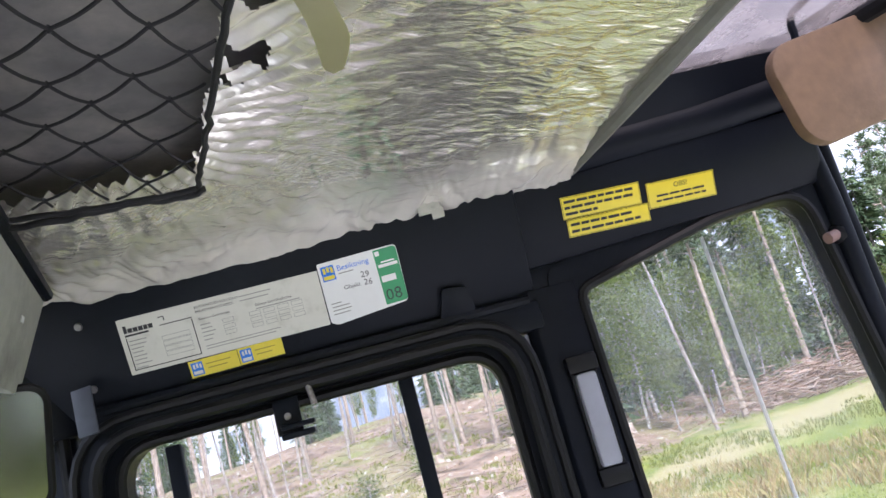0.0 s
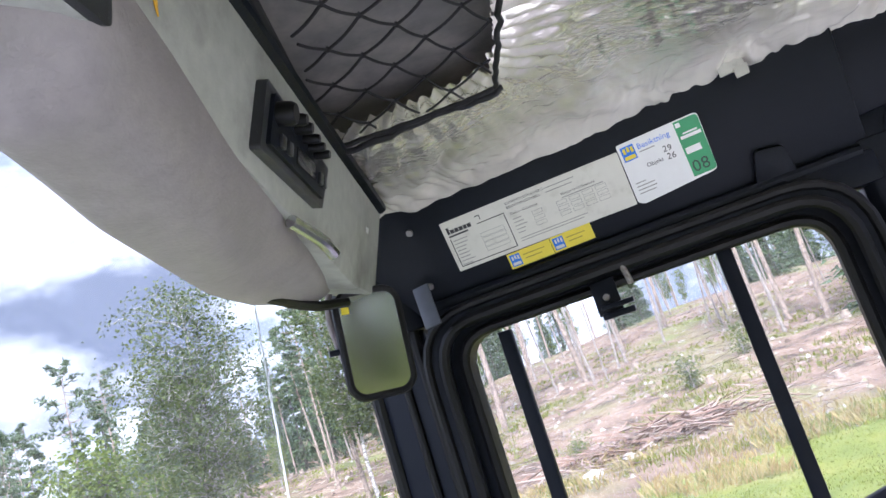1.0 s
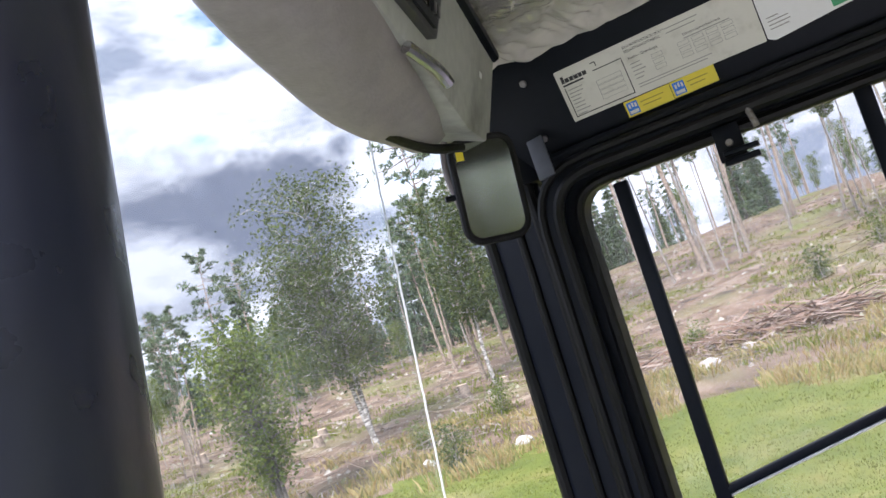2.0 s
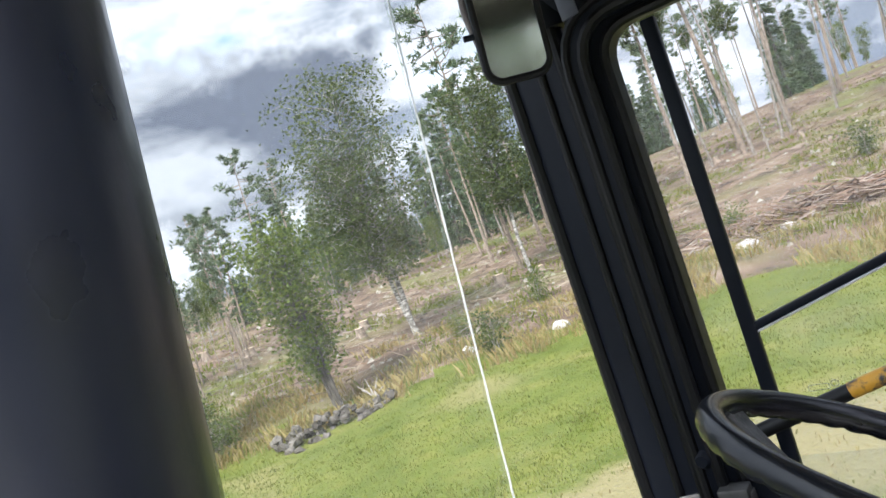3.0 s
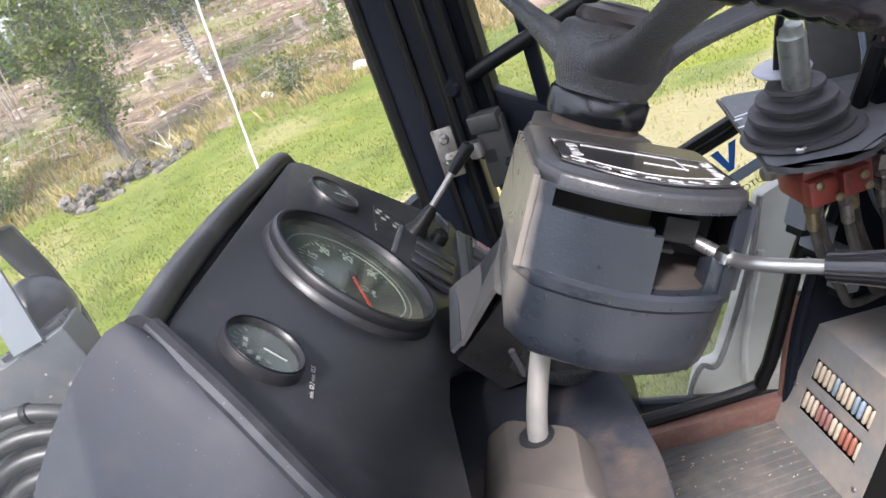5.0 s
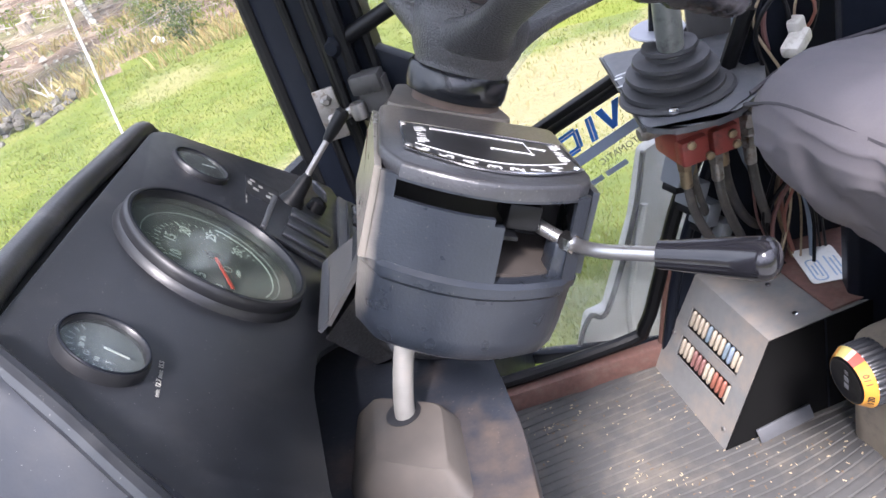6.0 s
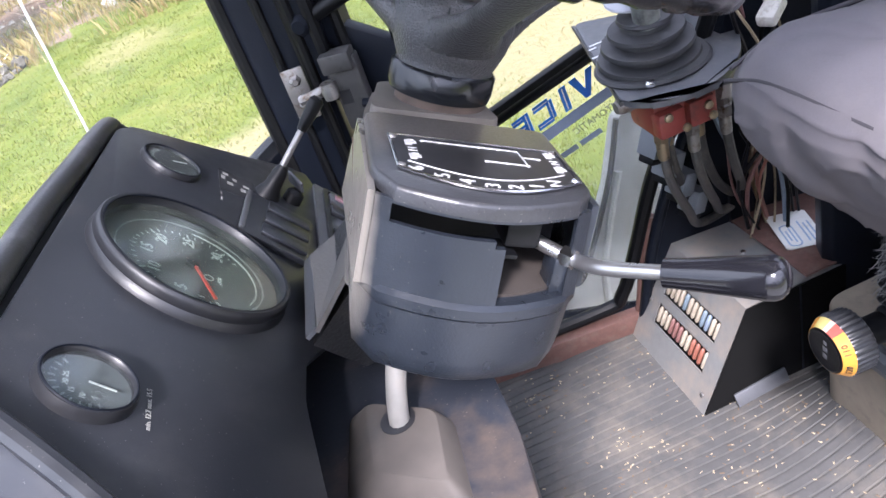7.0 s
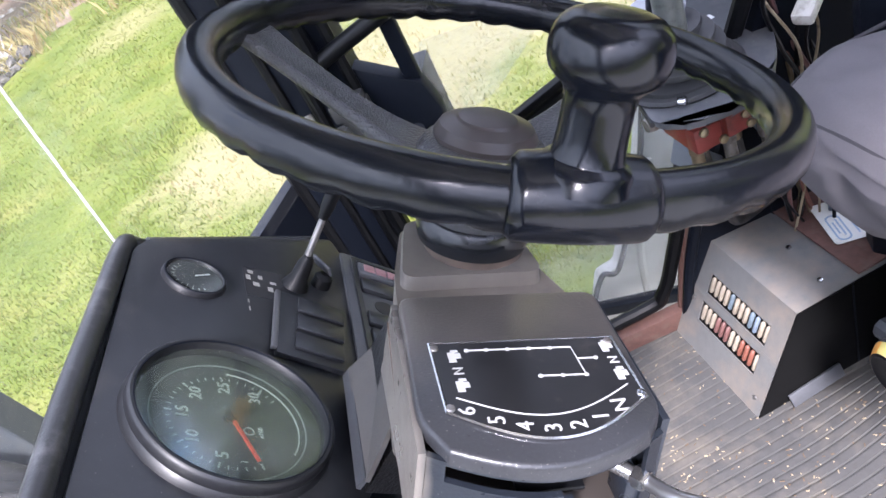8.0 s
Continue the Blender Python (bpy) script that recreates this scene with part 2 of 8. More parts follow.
def leafmat(name, cols, rough=0.6, through=0.35):
    """Leaf or blade: colour differs from piece to piece, light comes through."""
    m = bpy.data.materials.new(name)
    m.use_nodes = True
    n, l = m.node_tree.nodes, m.node_tree.links
    p = n["Principled BSDF"]
    p.inputs["Roughness"].default_value = rough
    p.inputs["Specular IOR Level"].default_value = 0.2
    geo, rp = n.new("ShaderNodeNewGeometry"), n.new("ShaderNodeValToRGB")
    while len(rp.color_ramp.elements) < len(cols):
        rp.color_ramp.elements.new(0.5)
    for i, (e, col) in enumerate(zip(rp.color_ramp.elements, cols)):
        e.position, e.color = i / (len(cols) - 1), (*col, 1)
    l.new(geo.outputs["Random Per Island"], rp.inputs["Fac"])
    l.new(rp.outputs["Color"], p.inputs["Base Color"])
    tl, mx = n.new("ShaderNodeBsdfTranslucent"), n.new("ShaderNodeMixShader")
    l.new(rp.outputs["Color"], tl.inputs["Color"])
    mx.inputs["Fac"].default_value = through
    l.new(p.outputs[0], mx.inputs[1])
    l.new(tl.outputs[0], mx.inputs[2])
    l.new(mx.outputs[0], n["Material Output"].inputs["Surface"])
    return m


STEEL = mat("dark_painted_steel", (0.0068, 0.0087, 0.0135), 0.42, bump=0.12, bump_scale=350, mix=0.15, stain=(0.014, 0.0158, 0.021), stain_scale=14, stain_at=(0.6, 0.85), spec=0.13)
RUBBER = mat("black_rubber", (0.0035, 0.0038, 0.0046), 0.46, bump=0.1, bump_scale=200, stain=(0.014, 0.013, 0.012), stain_scale=20, stain_at=(0.58, 0.8), spec=0.25)
PLASTIC = mat("black_plastic", (0.0195, 0.0212, 0.0250), 0.33, specks=(420, (0.70, 0.75), (0.12, 0.115, 0.11)), bump=0.07, bump_scale=900, stain=(0.042, 0.042, 0.043), stain_scale=12, stain_at=(0.55, 0.8))
GREYPLASTIC = mat("grey_plastic", (0.075, 0.078, 0.085), 0.42, bump=0.15, bump_scale=700, stain=(0.10, 0.10, 0.105), stain_scale=9, stain_at=(0.5, 0.8))
CONSOLE = mat("grey_green_console", (0.36, 0.365, 0.33), 0.6, bump=0.15, bump_scale=300, stain=(0.2, 0.2, 0.18), stain_scale=6)
LEATHER = mat("grey_leatherette", (0.27, 0.245, 0.245), 0.50, bump=0.35, bump_scale=260, stain=(0.34, 0.30, 0.285), stain_scale=5)
MAT = mat("floor_rubber_mat", (0.058, 0.057, 0.055), 0.70, bump=0.3, bump_scale=150, stain=(0.145, 0.126, 0.10), stain_scale=7, stain_at=(0.47, 0.78))
CHROME = mat("worn_chrome", (0.62, 0.62, 0.63), 0.22, 1.0, mix=0.1)
GALV = mat("zinc_plated_steel", (0.32, 0.31, 0.30), 0.5, 0.9, mix=0.3, stain=(0.12, 0.08, 0.05), stain_scale=60, stain_at=(0.5, 0.7))
RUST = mat("rusty_red_paint", (0.115, 0.058, 0.045), 0.7, mix=0.4, grain=90, stain=(0.15, 0.105, 0.08), stain_scale=25, stain_at=(0.5, 0.75), bump=0.4)
WHITEPL = mat("cream_label", (0.62, 0.61, 0.54), 0.4, mix=0.05, stain=(0.5, 0.49, 0.42), stain_scale=25)
WHITEST = mat("white_sticker", (0.74, 0.75, 0.74), 0.35, mix=0.05)
YELLOW = mat("yellow_sticker", (0.72, 0.60, 0.03), 0.4, mix=0.1)
GREEN = mat("green_sticker", (0.02, 0.28, 0.10), 0.35, mix=0.1)
BLUE = mat("blue_print", (0.02, 0.17, 0.68), 0.4, mix=0.1)
# black print; also flat fills that paint the dark of holes and recesses
INK_AND_HOLE = mat("black_ink_and_hole", (0.016, 0.016, 0.018), 0.5, mix=0.1)
GREYINK = mat("grey_ink", (0.28, 0.28, 0.26), 0.5, mix=0.1)
PALEINK = mat("pale_print", (0.62, 0.63, 0.62), 0.5, mix=0.1)
WINDSCREEN = glass("windscreen_glass", (0.95, 0.97, 0.95), 0.02, 0.055, (0.85, 0.87, 0.88))
REARGLASS = glass("hazy_rear_glass", (0.90, 0.92, 0.92), 0.02, 0.15, (0.85, 0.86, 0.87), (3, 7, 3))
CLEAR = glass("clear_glass", (0.95, 0.965, 0.96), 0.02, 0.13, (0.85, 0.86, 0.87), (2, 9, 2))

# ---------- the cab's shell ----------
# right side: x along the wall towards the rear, y up, z into the cab
_a = radians(-25)
SIDE = Matrix(((math.cos(_a), 0, math.sin(_a), 0.089), (math.sin(_a), 0, -math.cos(_a), 0.725), (0, 1, 0, 0), (0, 0, 0, 1)))


def shell(name, bm, material, label, category, m=None, smooth=35):
    return single(name, bm, material, label, category, m, kind="structure", smooth=smooth)


def rounded(pts, r, n=6):
    """A polygon with rounded corners; r is one radius or one for each corner."""
    out = []
    k = len(pts)
    for i in range(k):
        p, a, b = Vector(pts[i]), Vector(pts[i - 1]), Vector(pts[(i + 1) % k])
        rr = r[i] if isinstance(r, (list, tuple)) else r
        u, v = (a - p).normalized(), (b - p).normalized()
        s, e = p + u * rr, p + v * rr
        for j in range(n + 1):
            t = j / n
            q = (1 - t) ** 2 * s + 2 * t * (1 - t) * p + t * t * e
            out.append((q.x, q.y))
    return out


def door_outline(d):
    """Sides and head of the door's window opening, d metres inside its outermost edge, from the rear foot round to the front one."""
    r, top = 0.11 - d * 0.7, 1.613 - d * 0.78
    x0, x1 = -0.145 + d, 0.585 - d * 0.88
    loop = rounded([(x0, 0.5), (x1, 0.5), (x1, top), (x0, top)], [0.01, 0.01, r, r])
    return [(x1, 0.90)] + [p for p in loop if p[1] > 1.2] + [(x0, 0.70)]


door = thing("door_1", "dark steel cab door with rubber-edged rounded windows", "door", SIDE, kind="structure")
part("window_frame", join(
    prism(door_outline(0.0) + door_outline(0.040)[::-1], -0.02, 0.045),
    prism(door_outline(0.038) + door_outline(0.071)[::-1], -0.02, 0.022)), STEEL, door)
for name, d, up, r in (("outer_seal", 0.006, 0.046, 0.008), ("middle_seal", 0.034, 0.042, 0.010), ("inner_seal", 0.064, 0.023, 0.009)):
    part(name, tube([(x, y, up) for x, y in door_outline(d)], r, 8), RUBBER, door)
part("glazing_bar", box(0.024, 0.80, 0.016, (0.0, 1.15, 0.005), 0.003), STEEL, door)
part("glazing_bar", box(0.024, 0.62, 0.016, (0.374, 1.27, 0.005), 0.003), STEEL, door)
part("sash_rail", moved(box(0.56, 0.013, 0.016, (0.27, 0, 0.004), 0.003), tr(0, 1.020, 0) @ rot("Z", 17)), STEEL, door)
part("sash_edge", moved(box(0.55, 0.0035, 0.012, (0.27, -0.0092, 0.004), 0.001), tr(0, 1.020, 0) @ rot("Z", 17)), mat("bare_aluminium", (0.75, 0.75, 0.76), 0.35, 0.6, mix=0.1), door, "bright aluminium edge")
part("lower_rail", moved(join(box(0.70, 0.017, 0.03, (0.22, 0.0105, 0.0), 0.006), box(0.70, 0.015, 0.034, (0.22, -0.0095, 0.0), 0.006)), tr(0.05, 0.455, -0.285) @ rot("Z", 24)), RUBBER, door)
part("gusset", prism([(-0.085, 0.810), (-0.010, 0.762), (0.012, 0.750), (0.024, 0.70), (0.012, 0.60), (-0.085, 0.56)], -0.012, 0.02, 0.004), STEEL, door)
pane = part("pane", prism([(-0.077, 0.63), (0.10, 0.68), (0.24, 0.80), (0.34, 0.93), (0.523, 0.98), (0.523, 1.57), (-0.077, 1.57)], -0.014, -0.010), CLEAR, door, smooth=0)
pane.visible_shadow = False
lower = part("lower_pane", box(0.82, 0.80, 0.004, (0.34, 0.27, -0.302)), CLEAR, door)
lower.visible_shadow = False
part("lower_edge", join(box(0.03, 0.80, 0.31, (-0.075, 0.25, -0.155), 0.004), box(0.84, 0.03, 0.03, (0.34, -0.13, -0.302), 0.004)), STEEL, door)
# gas strut over the window, with a bare yellow length
strut = thing("gas_strut", "black gas strut with a worn yellow stretch across the door window", "strut", SIDE)
part("cylinder", tube([(-0.125, 0.828, 0.035), (0.12, 0.905, 0.035)], 0.0125, 14), RUBBER, strut)
part("sleeve", tube([(0.12, 0.905, 0.035), (0.20, 0.930, 0.035)], 0.0128, 14), mat("worn_yellow_paint", (0.55, 0.28, 0.02), 0.5, stain=(0.03, 0.03, 0.03), stain_scale=30, stain_at=(0.5, 0.6)), strut, "worn yellow painted stretch")
part("rod", tube([(0.20, 0.930, 0.035), (0.50, 1.025, 0.035)], 0.0115, 14), RUBBER, strut)
part("end_joint", moved(lathe([(0.010, -0.02), (0.017, -0.012), (0.017, 0.012), (0.010, 0.02)], 16), tr(-0.130, 0.826, 0.035)), STEEL, strut)
# clip on the top of the window frame
clip = thing("window_clip", "small black steel catch on the window frame", "catch", SIDE @ tr(0.185, 1.545, 0.0))
part("plate", box(0.040, 0.055, 0.004, (0, 0.0, 0.034), 0.001), STEEL, clip)
part("jaw", join(box(0.052, 0.010, 0.016, (0.012, -0.030, 0.040), 0.002), box(0.052, 0.008, 0.016, (0.014, -0.016, 0.042), 0.002)), STEEL, clip)
part("screw", moved(lathe([(0.006, 0), (0.005, 0.003)], 12), tr(0.0, 0.0, 0.036)), GALV, clip)
knob_ = thing("latch_pin", "worn steel latch pin on the window frame", "latch", SIDE @ tr(0.225, 1.585, 0.045))
part("pin", moved(join(lathe([(0.007, -0.012), (0.009, -0.008), (0.009, 0.0), (0.006, 0.004)], 12), tube([(0, 0, 0), (0.004, -0.018, 0.012), (0.005, -0.030, 0.012)], 0.005, 8)), rot("X", 15)), GALV, knob_)

# header over the door, leaning inwards at its top
HEAD = SIDE @ tr(0, 1.667, 0.040) @ rot("X", 23)
shell("header", join(box(0.815, 0.225, 0.03, (0.2075, 0.045, -0.0155), 0.005)), STEEL, "dark grey painted steel header panel", "panel", HEAD)
shell("header_lip", join(box(0.74, 0.05, 0.05, (0.245, 1.60, 0.012), 0.008), tube([(-0.12, 1.625, 0.030), (0.60, 1.625, 0.030)], 0.010, 10)), STEEL, "folded lower edge of the steel header", "trim", SIDE)
# front corner post
shell("pillar_1", prism([(-0.150, 0.90), (-0.150, 0.838), (-0.138, 0.822), (-0.062, 0.775), (-0.040, 0.785), (-0.020, 0.86)], -0.2, 1.90, 0.004), STEEL, "dark blue-black steel corner post", "pillar")
shell("pillar_trim", join(tube([(-0.152, 0.838, -0.1), (-0.152, 0.838, 1.72)], 0.013, 10), tube([(-0.098, 0.794, -0.1), (-0.098, 0.794, 1.72)], 0.008, 10), tube([(-0.060, 0.774, -0.1), (-0.060, 0.774, 1.62)], 0.010, 10)), RUBBER, "black rubber sealing strips on the corner post", "seal")
shell("pillar_head", prism([(-0.19, 0.95), (-0.185, 0.83), (-0.13, 0.745), (-0.03, 0.765), (0.0, 0.86)], 1.60, 1.90, 0.006), STEEL, "dark steel corner block under the roof", "panel")
single("corner_plate", moved(box(0.03, 0.004, 0.075, (0, 0, 0), 0.001), frame_of((-0.028, 0.712, 1.628), (0.906, -0.423, 0.1), (0, 0.2, 1))), mat("pale_grey_paint", (0.085, 0.093, 0.115), 0.45), "pale grey steel corner plate beside the header", "plate")
shell("roof_rail", moved(box(0.60, 0.13, 0.10, (0, 0, 0), 0.02, 3), tr(0.93, 1.895, 0.055) @ rot("X", 25)), STEEL, "dark steel rail under the roof edge", "beam", SIDE)
shell("header_corner", box(0.12, 0.13, 0.07, (0.640, 1.655, -0.008), 0.006), STEEL, "dark steel corner between header and door post", "panel", SIDE)
# post between door and rear side window
POST = SIDE @ rot("X", -90) @ Matrix.Diagonal((1, -1, 1, 1))
shell("pillar_2", prism([(0.585, -0.02), (0.690, -0.02), (0.690, 0.02), (0.680, 0.032), (0.60, 0.032), (0.585, 0.02)], 0.0, 1.64, 0.003), STEEL, "dark grey steel door post", "pillar", POST)
lamp = thing("interior_lamp", "white strip lamp in a black holder on the door post", "lamp", SIDE @ tr(0.649, 1.417, 0.034))
part("holder", join(box(0.050, 0.028, 0.022, (0, 0.088, 0.008), 0.004), box(0.050, 0.028, 0.022, (0, -0.088, 0.008), 0.004), box(0.044, 0.16, 0.010, (0, 0, 0.004), 0.002)), RUBBER, lamp)
part("lens", box(0.034, 0.146, 0.018, (0, 0, 0.012), 0.006), mat("milky_plastic", (0.30, 0.31, 0.35), 0.35, mix=0.08), lamp)
single("screw", moved(lathe([(0.006, 0), (0.005, 0.003)], 12), SIDE @ tr(0.677, 1.270, 0.033)), GALV, "small zinc screw in the door post", "screw")
red_cap = thing("push_button", "red domed push button in a grey ring on the door post", "button", SIDE @ tr(0.651, 1.185, 0.032))
part("ring", lathe([(0.034, 0.0), (0.034, 0.022), (0.031, 0.026), (0.027, 0.026)], 32), GREYPLASTIC, red_cap)
part("cap", join(lathe([(0.027, 0.0), (0.0265, 0.032), (0.022, 0.039), (0.012, 0.042), (0.002, 0.043)], 32), box(0.034, 0.007, 0.004, (0, 0, 0.043), 0.0015)), mat("dark_red_plastic", (0.22, 0.02, 0.03), 0.35, mix=0.15), red_cap)

# rear side: window, panel over it, rear window beyond
rear = thing("window_1", "rear side window in a dark steel frame", "window", SIDE, kind="structure")


def rear_outline(d):
    return rounded([(0.700 - d, 0.60), (1.200 + d * 0.6, 0.60), (1.112 + d, 1.690 + d), (0.95, 1.678 + d), (0.690 - d, 1.617 + d)], [0.02, 0.02, 0.06, 0.03, 0.025])


part("window_frame", ring(rear_outline(0.05), rear_outline(0.0), -0.03, 0.03), STEEL, rear)
part("seal", tube([(x, y, 0.028) for x, y in rear_outline(0.004)], 0.009, 8, closed=True), RUBBER, rear)
pane = part("pane", box(0.53, 1.1, 0.004, (0.945, 1.14, -0.012)), REARGLASS, rear)
pane.visible_shadow = False
part("seam", tube([(0.931, 1.66, -0.006), (0.936, 0.6, -0.006)], 0.0035, 8), mat("clear_sealant", (0.60, 0.63, 0.62), 0.15, mix=0.3, grain=150), rear)
bpy.data.materials["clear_sealant"].node_tree.nodes["Principled BSDF"].inputs["Alpha"].default_value = 0.6
RHEAD = SIDE @ tr(0.66, 1.66, 0.035) @ rot("Z", 2.5) @ rot("X", 18)
shell("header_rear", join(box(0.57, 0.135, 0.03, (0.215, 0.080, -0.0155), 0.008)), STEEL, "dark steel panel over the rear side window", "panel", RHEAD)
shell("header_beam", tube([SIDE @ Vector(p) for p in ((0.62, 1.83, 0.055), (0.95, 1.845, 0.06), (1.16, 1.865, 0.07))], 0.038, 16), STEEL, "rounded dark steel roof rail", "beam")
shell("pillar_3", join(tube([SIDE @ Vector(p) for p in ((1.165, 0.4, 0.0), (1.160, 1.40, 0.02), (1.157, 1.66, 0.03), (1.150, 1.80, 0.03), (1.140, 1.93, 0.05))], 0.018, 14), tube([SIDE @ Vector(p) for p in ((1.205, 0.4, -0.01), (1.195, 1.40, 0.0), (1.188, 1.64, 0.01), (1.18, 1.93, 0.03))], 0.014, 12)), STEEL, "dark steel rear corner post with a rubber edge", "pillar")
pinth = thing("window_stay", "rusty steel pin in a rubber bush on the rear post", "pin", SIDE @ tr(1.148, 1.60, 0.03))
part("bush", moved(lathe([(0.016, -0.012), (0.018, 0), (0.014, 0.010)], 16), rot("Y", 60)), RUBBER, pinth)
part("pin", tube([(-0.03, -0.004, 0.012), (0.012, 0.004, 0)], 0.010, 10), mat("brown_rust", (0.22, 0.13, 0.11), 0.6), pinth)

# front glass: one flat pane and a narrow corner pane, glued edge to edge
windscreen = thing("windscreen", "dusty windscreen of two panes glued edge to edge", "window", kind="structure")
SEAM_T, SEAM_B = Vector((-0.2925, 0.664, 1.80)), Vector((-0.3705, 0.566, 0.62))
_l = Vector((0, -1.22, 0))


def sheet(pts, thick=0.004):
    bm = bmesh.new()
    f = bm.faces.new([bm.verts.new(p) for p in pts])
    n = f.normal.copy()
    f.normal_update()
    ex = bmesh.ops.extrude_face_region(bm, geom=[f])
    bmesh.ops.translate(bm, verts=[v for v in ex["geom"] if isinstance(v, bmesh.types.BMVert)], vec=f.normal * thick)
    bmesh.ops.recalc_face_normals(bm, faces=bm.faces[:])
    return bm


pane = part("pane", sheet([SEAM_B + _l, SEAM_B, SEAM_T, SEAM_T + _l]), WINDSCREEN, windscreen, smooth=0)
pane.visible_shadow = False
pane = part("corner_pane", sheet([SEAM_B, Vector((-0.150, 0.845, 0.62)), Vector((-0.150, 0.845, 1.80)), SEAM_T]), WINDSCREEN, windscreen, smooth=0)
pane.visible_shadow = False
part("seam", tube([SEAM_B.lerp(SEAM_T, i / 60) + Vector((0.004 + 0.0012 * noise.noise(Vector((i * 0.7, 0, 0))), -0.002 + 0.0012 * noise.noise(Vector((i * 0.7, 5, 0))), 0)) for i in range(61)], 0.0019, 8), bpy.data.materials["clear_sealant"], windscreen, "pale clear sealant joint")
# roof, floor and the sides that close the cab
shell("roof", join(prism([(-0.40, -0.66), (-0.40, 0.60), (-0.15, 0.90), (0.0, 0.82), (0.72, 0.50), (0.68, -0.66)], 1.93, 1.97), prism([(0.72, 0.50), (1.16, 0.30), (1.16, 0.18), (0.715, 0.36)], 1.93, 1.97), box(0.05, 1.1, 0.05, (1.14, -0.12, 1.935)), box(0.50, 0.12, 0.04, (0.92, -0.60, 1.95))), STEEL, "steel cab roof", "roof")
shell("floor", prism([(-0.38, -0.66), (-0.38, 0.56), (-0.15, 0.84), (0.70, 0.70), (1.16, 0.40), (1.16, -0.66)], -0.06, -0.012), STEEL, "steel cab floor under the mat", "floor")
shell("wall_rear", join(box(0.04, 1.0, 0.9, (1.14, -0.15, 0.40)), box(0.05, 0.06, 1.9, (1.13, -0.63, 0.95), 0.01)), STEEL, "dark steel rear wall of the cab", "wall")
shell("wall_left", join(box(0.28, 0.04, 0.95, (1.01, -0.65, 0.43)), box(1.4, 0.04, 0.22, (0.45, -0.65, 1.84)), box(0.06, 0.05, 1.9, (0.86, -0.65, 0.95), 0.01)), STEEL, "dark steel left wall of the cab beside the doorway", "wall")
shell("wall_front", join(box(0.04, 1.17, 0.68, (-0.385, -0.015, 0.30)), prism([(-0.390, 0.568), (-0.17, 0.86), (-0.15, 0.85), (-0.362, 0.568)], -0.05, 0.64), box(0.05, 1.2, 0.10, (-0.32, 0.02, 1.86), 0.01)), STEEL, "dark steel sill and head under and over the windscreen", "wall")
shell("wall_right", join(sheet([(0.375, 0.715, 0.0), (0.42, 0.70, 0.20), (0.47, 0.69, 0.35), (0.53, 0.665, 0.50), (0.575, 0.615, 0.70), (0.62, 0.575, 0.9), (0.75, 0.63, 0.9), (0.85, 0.66, 0.0)], 0.03), moved(box(0.52, 0.62, 0.04, (0.92, 0.30, -0.03)), SIDE)), STEEL, "dark steel lower right wall", "wall")
# sill and slanted seal of the lower door opening
sill = thing("door_sill", "rusty red-brown steel door sill with worn paint", "sill", kind="structure")
part("bar", join(moved(box(0.44, 0.030, 0.055, (0, 0, 0), 0.006), tr(0.16, 0.728, 0.018) @ rot("Z", -6)), tube([(0.372, 0.706, 0.03), (0.405, 0.694, 0.20), (0.425, 0.688, 0.27)], 0.010, 10)), RUST, sill)
part("seal", tube(smooth_path([(-0.04, 0.770, 0.60), (-0.035, 0.765, 0.10), (0.0, 0.760, 0.062), (0.30, 0.728, 0.062), (0.348, 0.712, 0.10), (0.385, 0.698, 0.2), (0.435, 0.682, 0.35), (0.50, 0.655, 0.50), (0.56, 0.60, 0.70)], 8), 0.014, 10), RUBBER, sill)
part("edge_strip", tube(smooth_path([(0.37, 0.690, 0.02), (0.41, 0.676, 0.20), (0.46, 0.660, 0.35), (0.525, 0.630, 0.52)], 6), 0.011, 10), STEEL, sill)
# post of the open left door, close to the viewer
shell("pillar_left", tube([(-0.2672 + 0.0936 * (z - 1.37), -0.4217 + 0.0136 * (z - 1.37), z) for z in (0.40, 0.90, 1.37, 1.84)], 0.0468, 28), mat("blue_black_gloss_paint", (0.012, 0.015, 0.028), 0.30, mix=0.15, bump=0.04, bump_scale=200), "dark blue-black steel post of the left doorway", "pillar")


def text_mesh(body, size, thick=0.0003, align="LEFT", bold=0.0):
    cu = bpy.data.curves.new("lettering", "FONT")
    cu.body, cu.size, cu.extrude, cu.align_x, cu.resolution_u, cu.offset = body, size, thick, align, 2, bold
    ob = bpy.data.objects.new("lettering", cu)
    scene.collection.objects.link(ob)
    bpy.context.view_layer.update()
    me = bpy.data.meshes.new_from_object(ob.evaluated_get(bpy.context.evaluated_depsgraph_get()))
    bpy.data.objects.remove(ob)
    bm = bmesh.new()
    bm.from_mesh(me)
    bpy.data.meshes.remove(me)
    return bm


def lettering(body, size, m, material, parent, align="LEFT", bold=0.0):
    return part("lettering", moved(text_mesh(body, size, align=align, bold=bold), m), material, parent, smooth=0)


def bars(rects, z=0.0012, thick=0.0004):
    """Flat strips (x0, y0, x1, y1) of print."""
    return join(*[box(x1 - x0, y1 - y0, thick, ((x0 + x1) / 2, (y0 + y1) / 2, z)) for x0, y0, x1, y1 in rects])


